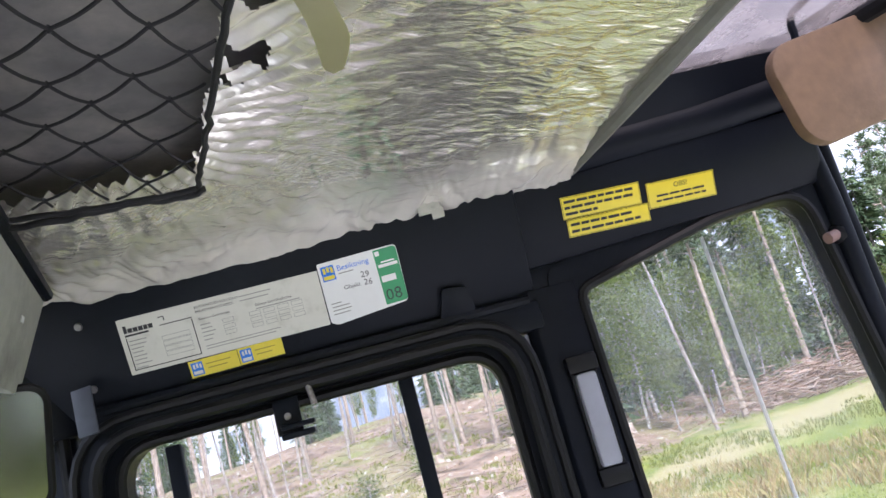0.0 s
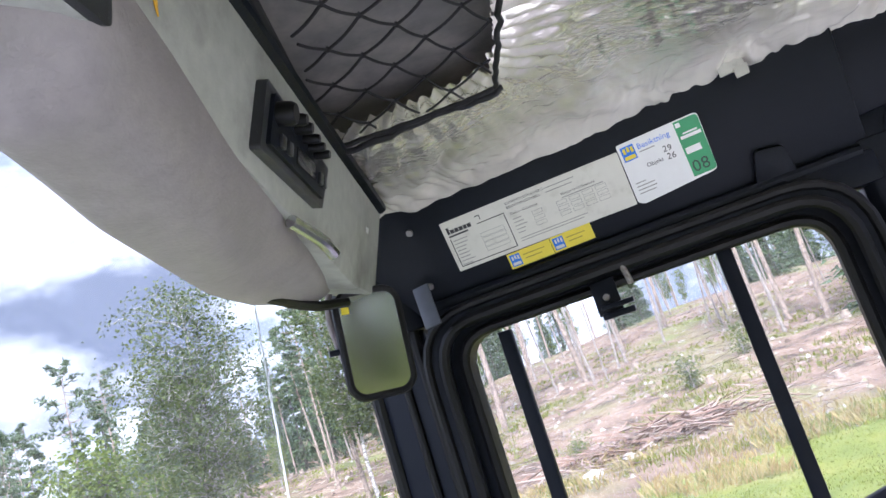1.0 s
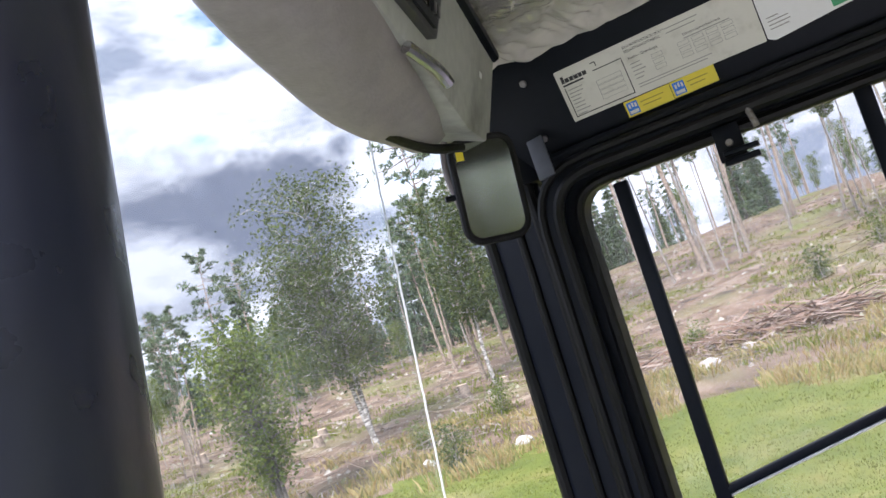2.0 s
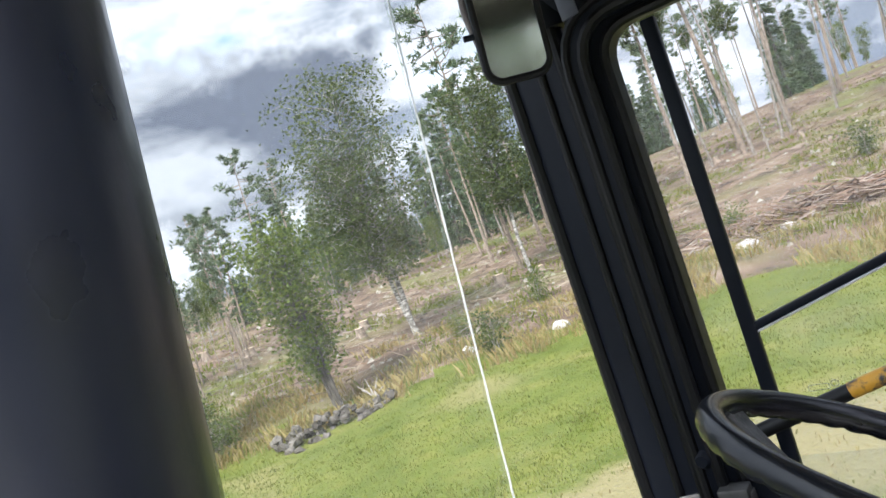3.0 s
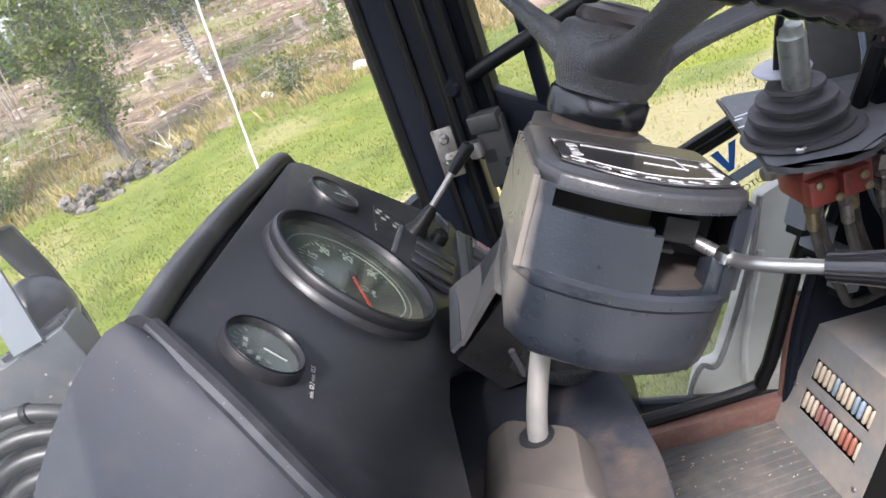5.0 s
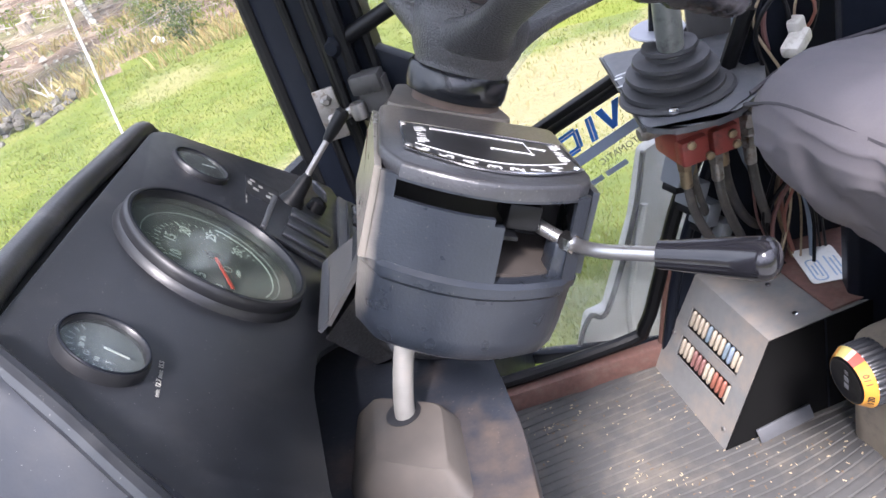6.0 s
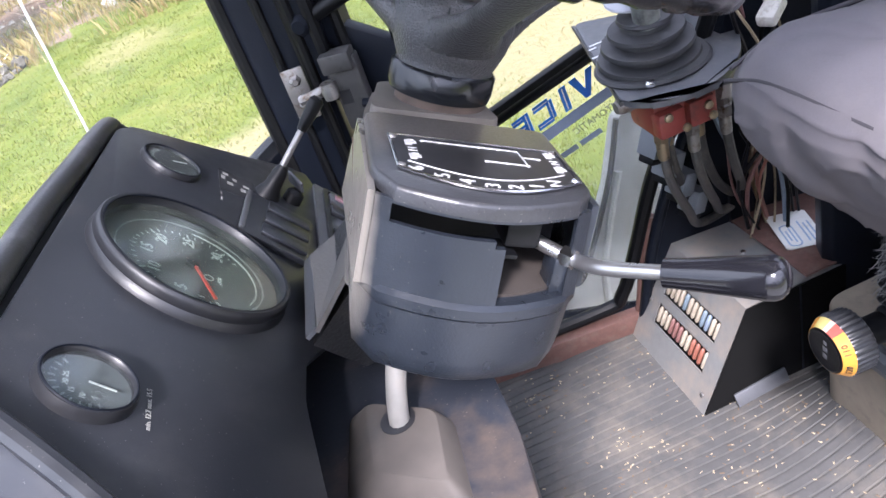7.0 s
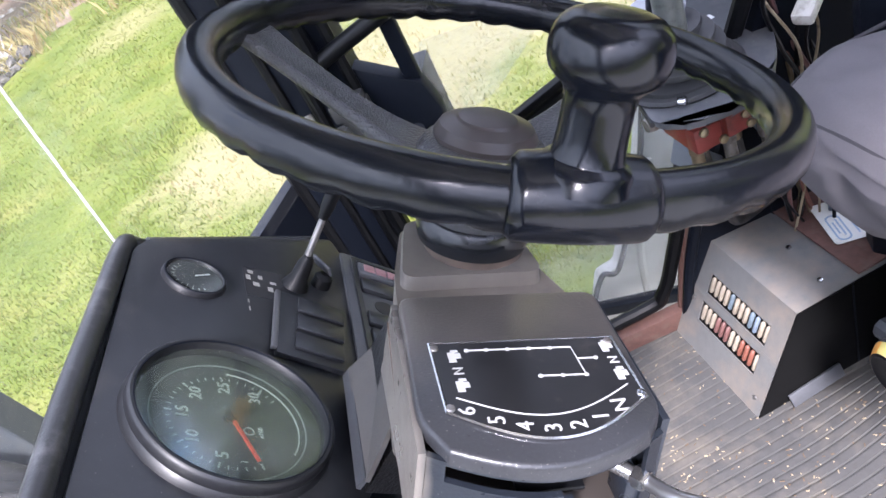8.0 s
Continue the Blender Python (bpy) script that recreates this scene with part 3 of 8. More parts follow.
# ---------- ceiling ----------
def foil_material():
    m = mat("silver_insulation_foil", (0.93, 0.88, 0.79), 0.17, 0.80, mix=0.06, grain=22, rough_var=0.06, stain=(0.66, 0.63, 0.56), stain_scale=5, stain_at=(0.5, 0.8))
    n, l = m.node_tree.nodes, m.node_tree.links
    tc, last = n.new("ShaderNodeTexCoord"), None
    at, soft, dull = n.new("ShaderNodeAttribute"), n.new("ShaderNodeMapRange"), n.new("ShaderNodeMapRange")
    at.attribute_name = "gathered"
    soft.inputs["To Min"].default_value, soft.inputs["To Max"].default_value = 1.0, 0.12
    dull.inputs["To Min"].default_value, dull.inputs["To Max"].default_value = 0.80, 0.35
    for q in (soft, dull):
        l.new(at.outputs["Fac"], q.inputs["Value"])
    l.new(dull.outputs["Result"], n["Principled BSDF"].inputs["Metallic"])
    # long creases that run along the header, then short crumples
    for kind, turn, size, depth in (("RIDGED_MULTIFRACTAL", 20, (7, 46, 1), 0.0044), ("FBM", 16, (20, 105, 1), 0.0036), ("FBM", 0, (70, 90, 1), 0.0008)):
        mp, no, b = n.new("ShaderNodeMapping"), n.new("ShaderNodeTexNoise"), n.new("ShaderNodeBump")
        mp.inputs["Rotation"].default_value = (0, 0, radians(turn))
        mp.inputs["Scale"].default_value = size
        no.noise_type = kind
        no.inputs["Scale"].default_value, no.inputs["Detail"].default_value, no.inputs["Distortion"].default_value = 1.0, 3.5, 0.5
        b.inputs["Distance"].default_value = depth
        l.new(soft.outputs["Result"], b.inputs["Strength"])
        l.new(tc.outputs["Object"], mp.inputs["Vector"])
        l.new(mp.outputs["Vector"], no.inputs["Vector"])
        l.new(no.outputs["Fac"], b.inputs["Height"])
        if last:
            l.new(last, b.inputs["Normal"])
        last = b.outputs["Normal"]
    l.new(last, n["Principled BSDF"].inputs["Normal"])
    return m


FOIL = foil_material()
bm = bmesh.new()
NU, NV = 460, 270
rows = []
for j in range(NV + 1):
    v = j / NV
    row = []
    for i in range(NU + 1):
        u = i / NU
        s = -0.14 + 1.16 * u
        inw = 0.075 + 0.95 * v + 0.015 * math.sin(6.7 * u)
        w = SIDE @ Vector((s, 0, inw))
        edge = min(1, v / 0.10)
        z = 1.782 + 0.040 * min(1, v / 0.30) ** 0.7 + 0.022 * math.sin(math.pi * min(1, v / 0.8)) * math.sin(math.pi * u)
        q = Vector((w.x, w.y, 0))
        fold = noise.noise(Vector((s * 20 + 2 * noise.noise(q * 9), inw * 5, 1.3))) + 0.55 * (0.35 - abs(noise.noise(Vector((s * 34 + 1.5 * noise.noise(q * 14), inw * 7, 6.1)))))
        ripple = noise.noise(Vector((s * 9, inw * 60, 4.0))) + 0.5 * noise.noise(Vector((s * 20, inw * 130, 8.0)))
        z += 0.017 * fold * math.exp(-v / 0.22) * min(1.0, 0.25 + v / 0.05) + 0.0022 * ripple * edge + 0.005 * noise.noise(q * 6)
        far = max(0.0, w.x - 0.10, w.y - 0.31 + 0.28 * w.x)
        z += 0.0062 * math.sin(46 * math.atan2(w.y - 0.22, w.x + 0.02) + 3 * noise.noise(q * 12)) * math.exp(-far / 0.11)
        z += 0.0085 * math.exp(-v / 0.14) * min(1.0, 0.3 + v / 0.03) * (0.4 - abs(noise.noise(Vector((s * 46 + 1.2 * noise.noise(q * 10), inw * 4, 2.7)))))
        row.append(bm.verts.new((w.x, w.y, z)))
    rows.append(row)
for j in range(NV):
    for i in range(NU):
        c = (rows[j][i].co + rows[j + 1][i + 1].co) / 2
        ragged = 0.010 * noise.noise(c * 35) + 0.003 * noise.noise(c * 110)
        net_area = c.x < 0.106 + ragged - 0.10 * (0.30 - c.y) and c.y < 0.340 - 0.28 * c.x + ragged
        hole_1 = -0.07 < c.y < -0.022 + 0.30 * (c.x - 0.08) * (c.x < 0.10) + ragged * 0.6 and c.x < 0.131 + 0.25 * (c.y + 0.03) + ragged
        hole_2 = 0.050 + ragged * 0.5 < c.y < 0.086 + 0.5 * ragged and c.y < 0.047 + 0.9 * (c.x - 0.058) and c.x < 0.132 + 0.2 * (c.y - 0.07)
        slit = abs(c.y - 0.101 - 0.5 * (c.x - 0.076)) < 0.0065 * (1 - (c.x - 0.07) / 0.055) and c.x < 0.122
        torn = hole_1 or hole_2 or slit
        if not net_area and not torn and c.x < 0.712 + 0.19 * (c.y - 0.40):
            bm.faces.new((rows[j][i], rows[j][i + 1], rows[j + 1][i + 1], rows[j + 1][i]))
bmesh.ops.delete(bm, geom=[v for v in bm.verts if not v.link_faces], context="VERTS")
lining = shell("ceiling", bm, FOIL, "crinkled silver foil headliner, torn at the net", "ceiling", smooth=80)
layer = lining.data.attributes.new("gathered", "FLOAT", "POINT")
for k, p in enumerate(lining.data.vertices):
    front = ((SIDE.inverted() @ p.co).z - 0.075) / 0.95
    layer.data[k].value = min(1.0, 1.3 * math.exp(-(front / 0.12) ** 2) + math.exp(-max(0.0, p.co.x - 0.10, p.co.y - 0.31 + 0.28 * p.co.x) / 0.05))
shell("ceiling_board", join(box(1.10, 1.30, 0.01, (0.16, 0.0, 1.885))), mat("dark_felt", (0.15, 0.142, 0.14), 0.9, mix=0.4, grain=30, stain=(0.26, 0.24, 0.22), stain_scale=9, stain_at=(0.45, 0.7), bump=0.5), "dark felt roof lining behind the net", "ceiling")
# trim strip along the foil's rear edge
shell("foil_trim", tube([(0.715, 0.405, 1.806), (0.62, -0.10, 1.838), (0.56, -0.50, 1.84)], 0.012, 8), mat("grey_trim", (0.16, 0.16, 0.14), 0.5), "grey plastic strip along the headliner's edge", "trim")
single("tape_scrap", moved(wobble(join(box(0.034, 0.004, 0.022, (0, 0, 0), 0.001), box(0.018, 0.003, 0.016, (0.010, -0.002, -0.014), 0.001)), 0.004, 40), frame_of(HEAD @ Vector((0.475, 0.145, 0.012)), HEAD.to_3x3() @ Vector((1, 0, 0)), (0, 0.1, 1))), mat("clear_tape", (0.45, 0.45, 0.40), 0.3), "scrap of clear tape hanging from the foil", "tape")
# strip of torn foil that hangs down
bm = bmesh.new()
prev = None
for i in range(13):
    t = i / 12
    c = Vector((0.112 + 0.088 * t + 0.006 * math.sin(5 * t), -0.080 + 0.134 * t, 1.832 - 0.028 * math.sin(2.6 * t)))
    w = 0.020 * (1 - 0.45 * t) if t < 0.9 else 0.008
    a, b = bm.verts.new(c + Vector((w, 0.006 * math.sin(9 * t), 0.004))), bm.verts.new(c + Vector((-w, 0, -0.004)))
    if prev:
        bm.faces.new((prev[0], prev[1], b, a))
    prev = (a, b)
bmesh.ops.solidify(bm, geom=bm.faces[:], thickness=0.0008)
STRIP = leafmat("yellowed_tape", ((0.50, 0.49, 0.30), (0.52, 0.51, 0.32)), 0.25, 0.4)
single("foil_strip", bm, STRIP, "yellowed clear tape strip hanging from the torn headliner", "tape")

# net under the roof lining
net = thing("cargo_net", "black knotted cord net stretched under the roof", "net", kind="")
CORD = mat("black_cord", (0.012, 0.012, 0.014), 0.8)
strands = []


def net_z(x, y):
    return 1.803 + 0.010 * math.sin(9 * (x + y)) + 0.004 * noise.noise(Vector((x * 30, y * 30, 0)))


def net_edge(y):
    return 0.090 - 0.10 * (0.30 - y)


DX, DY = 0.0335, 0.0440


def knot(i, j):
    x, y = -0.16 + i * DX, -0.52 + j * DY
    q = Vector((i * 0.73, j * 0.61, 0.0))
    return Vector((x + 0.0035 * noise.noise(q), y + 0.0035 * noise.noise(q + Vector((9, 0, 0))), net_z(x, y)))


def in_net(p):
    return -0.122 < p.x < net_edge(p.y) + 0.004 and -0.52 < p.y < 0.316 - 0.28 * p.x


knots = []
for i in range(10):
    for j in range(22):
        if (i + j) % 2:
            continue
        a = knot(i, j)
        if in_net(a):
            knots.append(moved(lathe([(0.0005, -0.0032), (0.0026, -0.0016), (0.0029, 0.0006), (0.0008, 0.0032)], 6), tr(*a)))
        for dj in (1, -1):
            b = knot(i + 1, j + dj)
            pts = []
            for k in range(9):
                t = k / 8
                sag = math.sin(math.pi * t)
                p = a.lerp(b, t) + Vector((-0.0006 * sag * dj, 0.0013 * sag, -0.0015 * sag))
                if in_net(p):
                    pts.append(p)
            if len(pts) > 1:
                strands.append(tube(pts, 0.0016, 5))
part("netting", join(*strands, *knots), CORD, net)


def frayed(pts, amount):
    return [p + Vector((amount * noise.noise(p * 60), amount * noise.noise(p * 60 + Vector((7, 0, 0))), 0)) for p in smooth_path(pts, 14)]


part("border_cord", tube(frayed([(-0.115, 0.342, 1.800), (0.0, 0.314, 1.798), (0.085, 0.288, 1.799), (0.094, 0.276, 1.800), (0.082, 0.16, 1.800), (0.050, -0.15, 1.802), (0.020, -0.5, 1.805)], 0.004), 0.0034, 8), CORD, net)
part("border_cord", tube(frayed([(-0.118, 0.352, 1.796), (-0.05, 0.331, 1.793), (0.02, 0.313, 1.797), (0.085, 0.292, 1.794), (0.102, 0.281, 1.797)], 0.008), 0.0040, 8), CORD, net)
part("border_cord", tube([(-0.110, 0.37, 1.806), (-0.135, 0.1, 1.815), (-0.19, -0.5, 1.82)], 0.004, 8), CORD, net)

# ---------- overhead console with radio, visor, mirror ----------
CONS = frame_of((-0.15, 0.232, 1.703), (0.172, 0.985, 0), (0.938, -0.164, -0.305))
console = thing("overhead_console", "grey-green overhead console with a built-in radio", "console", CONS)
part("housing", join(prism([(-0.95, 0.01), (-0.40, 0.0), (-0.25, -0.006), (-0.06, -0.028), (0.21, -0.062), (0.345, -0.058), (0.372, 0.075), (-0.24, 0.108), (-0.95, 0.12)], -0.16, 0.0, 0.004)), CONSOLE, console)
part("rear_edge", tube([(-0.95, 0.128, -0.004), (-0.24, 0.116, -0.004), (0.39, 0.088, -0.004)], 0.010, 8), STEEL, console, "dark steel rear edge")
radio = part("radio", prism(rounded([(-0.190, 0.004), (0.004, -0.003), (0.024, 0.048), (-0.180, 0.070)], 0.006), -0.02, 0.010, 0.002), PLASTIC, console, "black radio with small knobs")
part("faceplate", prism(rounded([(-0.178, 0.012), (-0.008, 0.005), (0.006, 0.043), (-0.170, 0.060)], 0.003), 0.008, 0.014, 0.001), STEEL, radio)
for x, y, r in ((-0.160, 0.044, 0.011), (-0.128, 0.050, 0.006), (-0.110, 0.048, 0.006), (-0.085, 0.046, 0.005), (-0.066, 0.044, 0.005), (-0.047, 0.042, 0.005)):
    part("knob", moved(lathe([(r, 0), (r, 0.012), (r * 0.8, 0.016)], 14), tr(x, y, 0.014)), RUBBER, radio)
part("display", box(0.060, 0.016, 0.002, (-0.075, 0.024, 0.0145), 0.0005), mat("dark_display", (0.01, 0.012, 0.014), 0.15), radio)
for x in (-0.15, -0.13, -0.028, -0.014):
    part("button", box(0.012, 0.012, 0.004, (x, 0.022 + 0.03 * (x + 0.08) * 0, 0.0155), 0.001), PLASTIC, radio)
part("sticker", prism([(-0.385, 0.075), (-0.350, 0.038), (-0.358, 0.060), (-0.370, 0.085)], 0.0005, 0.0015), mat("orange_yellow_sticker", (0.75, 0.42, 0.02), 0.4), console)
panel = part("cover_panel", prism(rounded([(-0.70, 0.0), (-0.405, 0.002), (-0.415, 0.055), (-0.70, 0.06)], 0.006), -0.004, 0.006, 0.002), PLASTIC, console, "dark plastic cover")
part("screw", moved(lathe([(0.005, 0), (0.004, 0.003)], 12), tr(-0.435, 0.014, 0.006)), GALV, panel)
part("label_tag", box(0.014, 0.008, 0.001, (0.272, 0.028, 0.001)), WHITEST, console)

visor = thing("sun_visor", "padded grey leatherette sun visor roll with stretched folds", "visor")
rings = []
for i in range(61):
    t = i / 60
    y = -0.20 + 0.72 * t
    k = max(0.0, 1 - ((t - 0.45) / 0.56) ** 2)
    endr = min(1, t / 0.06, (1 - t) / 0.05) ** 0.5 if 0 < t < 1 else 0.02
    back = -0.185 + 0.172 * (y - 0.10) * 0.55
    low = 1.668 - 0.020 * k - 0.012 * math.sin(3 * t) - 0.025 * t
    front = -0.305 + 0.12 * max(0, y - 0.15) + 0.035 * t
    prof = []
    for j in range(24):
        a = 2 * math.pi * j / 24
        cx, cz = (back + front) / 2, low + 0.055
        rx, rz = (back - front) / 2 + 0.004, 0.055
        px = cx + rx * math.copysign(abs(math.cos(a)) ** 0.75, math.cos(a)) * (0.6 + 0.4 * endr)
        pz = cz + rz * math.copysign(abs(math.sin(a)) ** 0.8, math.sin(a)) * endr + (px - front) * 0.25
        crease = 0.004 * noise.noise(Vector((px * 18, y * 7, pz * 22))) + 0.0034 * math.sin(60 * (px + 0.5 * pz) + 9 * y + 2 * noise.noise(Vector((px * 9, y * 9, 3)))) * k
        prof.append((px, y, pz + crease))
    rings.append(prof)
part("roll", loft(rings), LEATHER, visor, smooth=70)
part("front_strip", tube(smooth_path([(-0.262, 0.17, 1.647), (-0.255, 0.22, 1.642), (-0.200, 0.42, 1.636), (-0.150, 0.50, 1.638)], 8), 0.007, 8), RUBBER, visor)
part("pivot_pin", tube(smooth_path([(-0.172, 0.16, 1.672), (-0.150, 0.20, 1.655), (-0.142, 0.218, 1.642)], 5), 0.007, 10), CHROME, visor, "bare steel pivot pin")

mirror = thing("rear_view_mirror", "black-framed interior mirror on a bent stalk", "mirror", frame_of((-0.130, 0.560, 1.580), (0.97, 0.24, -0.06), (0.24, -0.95, -0.055)) @ Matrix.Diagonal((0.94, 0.94, 0.94, 1)))
part("housing", join(loft([[(x * k, y * k, z) for x, y in rrect(-0.052, -0.083, 0.052, 0.083, 0.024)] for k, z in ((0.80, -0.022), (0.96, -0.016), (1.0, -0.004), (1.0, 0.004), (0.95, 0.007))])), RUBBER, mirror)
part("rim", tube([(x, y, 0.004) for x, y in rrect(-0.050, -0.081, 0.050, 0.081, 0.024)], 0.0065, 8, closed=True), RUBBER, mirror)
glass_m = bpy.data.materials.new("mirror_glass")
glass_m.use_nodes = True
_p = glass_m.node_tree.nodes["Principled BSDF"]
_p.inputs["Base Color"].default_value, _p.inputs["Metallic"].default_value, _p.inputs["Roughness"].default_value = (0.40, 0.43, 0.36, 1), 1.0, 0.10
part("glass", prism(rrect(-0.045, -0.076, 0.045, 0.076, 0.020), 0.0065, 0.0085), glass_m, mirror, "tinted mirror glass", smooth=0)
part("sticker", box(0.012, 0.016, 0.0006, (-0.036, 0.058, 0.009)), YELLOW, mirror)
part("stalk", tube(smooth_path([(-0.048, -0.02, -0.012), (-0.058, 0.04, -0.012), (-0.052, 0.088, -0.010), (-0.035, 0.105, -0.005), (-0.034, 0.130, 0.0)], 6), 0.006, 10), mat("grey_stalk", (0.16, 0.14, 0.14), 0.5), mirror)
part("clamp_screw", moved(lathe([(0.005, -0.012), (0.005, 0.012)], 10), tr(-0.060, -0.004, 0) @ rot("Y", 90)), STEEL, mirror)

# tan visor at the rear
tan = thing("rear_sun_visor", "tan leatherette sun visor folded against the rear roof", "visor", frame_of(SIDE @ Vector((1.125, 1.81, 0.20)), SIDE.to_3x3() @ Vector((1, 0.18, -0.1)), SIDE.to_3x3() @ Vector((-0.2, -0.1, 0.95))))
part("pad", prism(rrect(-0.10, -0.085, 0.26, 0.085, 0.045, 8), -0.012, 0.012, 0.008), mat("tan_leatherette", (0.20, 0.125, 0.076), 0.6, bump=0.3, bump_scale=200, stain=(0.15, 0.095, 0.058), stain_scale=9), tan)
part("hinge_wire", tube(smooth_path([(-0.03, 0.085, 0.004), (-0.02, 0.12, 0.006), (0.03, 0.14, 0.0)], 5), 0.006, 8), STEEL, tan)
# skylight beyond the foil
skylight = thing("skylight", "dirty glass roof window behind the headliner", "window", kind="structure")
pane = part("pane", prism([(0.70, 0.34), (1.12, 0.17), (1.12, -0.55), (0.60, -0.55)], 1.915, 1.921), glass("dirty_glass", (0.50, 0.48, 0.47), 0.03, 0.45, (0.45, 0.40, 0.39), (9, 9, 9)), skylight)
part("seal", tube([(0.72, 0.335, 1.905), (1.02, 0.215, 1.905), (1.085, 0.15, 1.905), (1.10, 0.0, 1.905), (1.10, -0.5, 1.905)], 0.016, 10), RUBBER, skylight)

# ---------- plates and stickers on the header ----------
plate = thing("rating_plate", "cream printed load table plate stuck on the header", "label", HEAD @ tr(0, 0, 0.0003))
part("sheet", prism(rounded([(-0.031, 0.0), (0.281, 0.0), (0.281, 0.089), (-0.031, 0.089)], 0.002, 3), 0.0, 0.0012), WHITEPL, plate)
part("frame_print", join(bars([(-0.024, 0.006, 0.079, 0.0075), (-0.024, 0.006, -0.0225, 0.058), (0.0775, 0.006, 0.079, 0.064), (0.030, 0.0655, 0.079, 0.067)])), INK_AND_HOLE, plate)
part("logo", join(bars([(-0.024, 0.066, -0.019, 0.078), (-0.018, 0.066, -0.011, 0.073), (-0.010, 0.066, -0.003, 0.073), (-0.002, 0.066, 0.005, 0.073), (0.006, 0.066, 0.012, 0.073), (0.013, 0.066, 0.020, 0.073), (-0.024, 0.0605, 0.012, 0.0635), (0.030, 0.078, 0.039, 0.0795), (0.0375, 0.072, 0.039, 0.0795)])), INK_AND_HOLE, plate)
lettering("KUORMITUSTAULUKKO", 0.0062, tr(0.086, 0.0775, 0.0013), INK_AND_HOLE, plate)
lettering("BELASTNINGSTABELL", 0.0062, tr(0.086, 0.0705, 0.0013), INK_AND_HOLE, plate)
lettering("Kauha - Gr\u00e4vskopa", 0.0062, tr(0.088, 0.0585, 0.0013), INK_AND_HOLE, plate)
lettering("Et\u00e4isyys k\u00e4\u00e4nt\u00f6keski\u00f6st\u00e4", 0.0058, tr(0.176, 0.0585, 0.0013), INK_AND_HOLE, plate)
part("small_print", bars([(0.155, 0.0785, 0.205, 0.0800), (0.155, 0.0715, 0.200, 0.0730), (0.176, 0.0535, 0.245, 0.055)] + [(-0.020, 0.052 - 0.0062 * k, -0.020 + 0.012 + 0.016 * random.random(), 0.0535 - 0.0062 * k) for k in range(8)] + [(0.088, 0.050 - 0.0062 * k, 0.088 + 0.010 + 0.012 * random.random(), 0.0515 - 0.0062 * k) for k in range(5)] + [(0.088, 0.0155 - 0.0045 * k, 0.160 + 0.06 * random.random(), 0.0168 - 0.0045 * k) for k in range(2)]), GREYINK, plate, kind="stuff")
_fr = []
for k in range(4):
    for x0, x1 in ((0.028, 0.070),):
        y0 = 0.016 + 0.0085 * k
        _fr += [(x0, y0, x1, y0 + 0.0006), (x0, y0 + 0.0068, x1, y0 + 0.0074), (x0, y0, x0 + 0.0006, y0 + 0.0074), (x1, y0, x1 + 0.0006, y0 + 0.0074)]
for k in range(3):
    for q in range(5):
        x0, y0 = (0.122 if q == 0 else 0.142 + q * 0.022), 0.026 + 0.0095 * k
        x1 = x0 + 0.017
        _fr += [(x0, y0, x1, y0 + 0.0006), (x0, y0 + 0.0062, x1, y0 + 0.0068), (x0, y0, x0 + 0.0006, y0 + 0.0068), (x1, y0, x1 + 0.0006, y0 + 0.0068)]
part("table_boxes", bars(_fr), GREYINK, plate, kind="stuff")

stick = thing("inspection_sticker", "white and green inspection sticker on the header", "sticker", HEAD @ tr(0.283, 0.0, 0.0005) @ rot("Z", 1.5))
part("sheet", prism(rounded([(0.0, 0.002), (0.010, -0.004), (0.128, 0.004), (0.130, 0.098), (0.002, 0.098)], [0.003, 0.003, 0.008, 0.008, 0.003], 4), 0.0, 0.0012), WHITEST, stick)
part("green_field", prism(rounded([(0.092, 0.006), (0.128, 0.006), (0.129, 0.096), (0.092, 0.096)], [0.001, 0.007, 0.007, 0.001], 4), 0.0012, 0.0018), GREEN, stick)
part("white_bars", bars([(0.095, 0.0665, 0.126, 0.0715), (0.095, 0.0425, 0.118, 0.0525), (0.094, 0.086, 0.101, 0.093), (0.100, 0.0735, 0.122, 0.076)], 0.0021), WHITEST, stick)
part("crest", bars([(0.006, 0.068, 0.027, 0.092)], 0.0014), BLUE, stick)
part("crest_mark", bars([(0.009, 0.080, 0.013, 0.089), (0.015, 0.082, 0.019, 0.090), (0.021, 0.080, 0.025, 0.089), (0.008, 0.070, 0.025, 0.076)], 0.0017), YELLOW, stick)
lettering("Besiktning", 0.0125, tr(0.031, 0.080, 0.0013), BLUE, stick)
lettering("Objekt", 0.0095, tr(0.034, 0.048, 0.0013), INK_AND_HOLE, stick)
lettering("29", 0.0140, tr(0.064, 0.060, 0.0013) @ rot("Z", -6), INK_AND_HOLE, stick)
lettering("26", 0.0140, tr(0.066, 0.047, 0.0013) @ rot("Z", -6), INK_AND_HOLE, stick)
lettering("08", 0.0270, tr(0.0945, 0.012, 0.0020), mat("dark_green_ink", (0.005, 0.05, 0.025), 0.4), stick)
part("small_print", bars([(0.032, 0.0745, 0.056, 0.076)] + [(0.008, 0.030 - 0.0058 * k, 0.020 + 0.018 * random.random(), 0.0315 - 0.0058 * k) for k in range(4)], 0.0014), GREYINK, stick, kind="stuff")
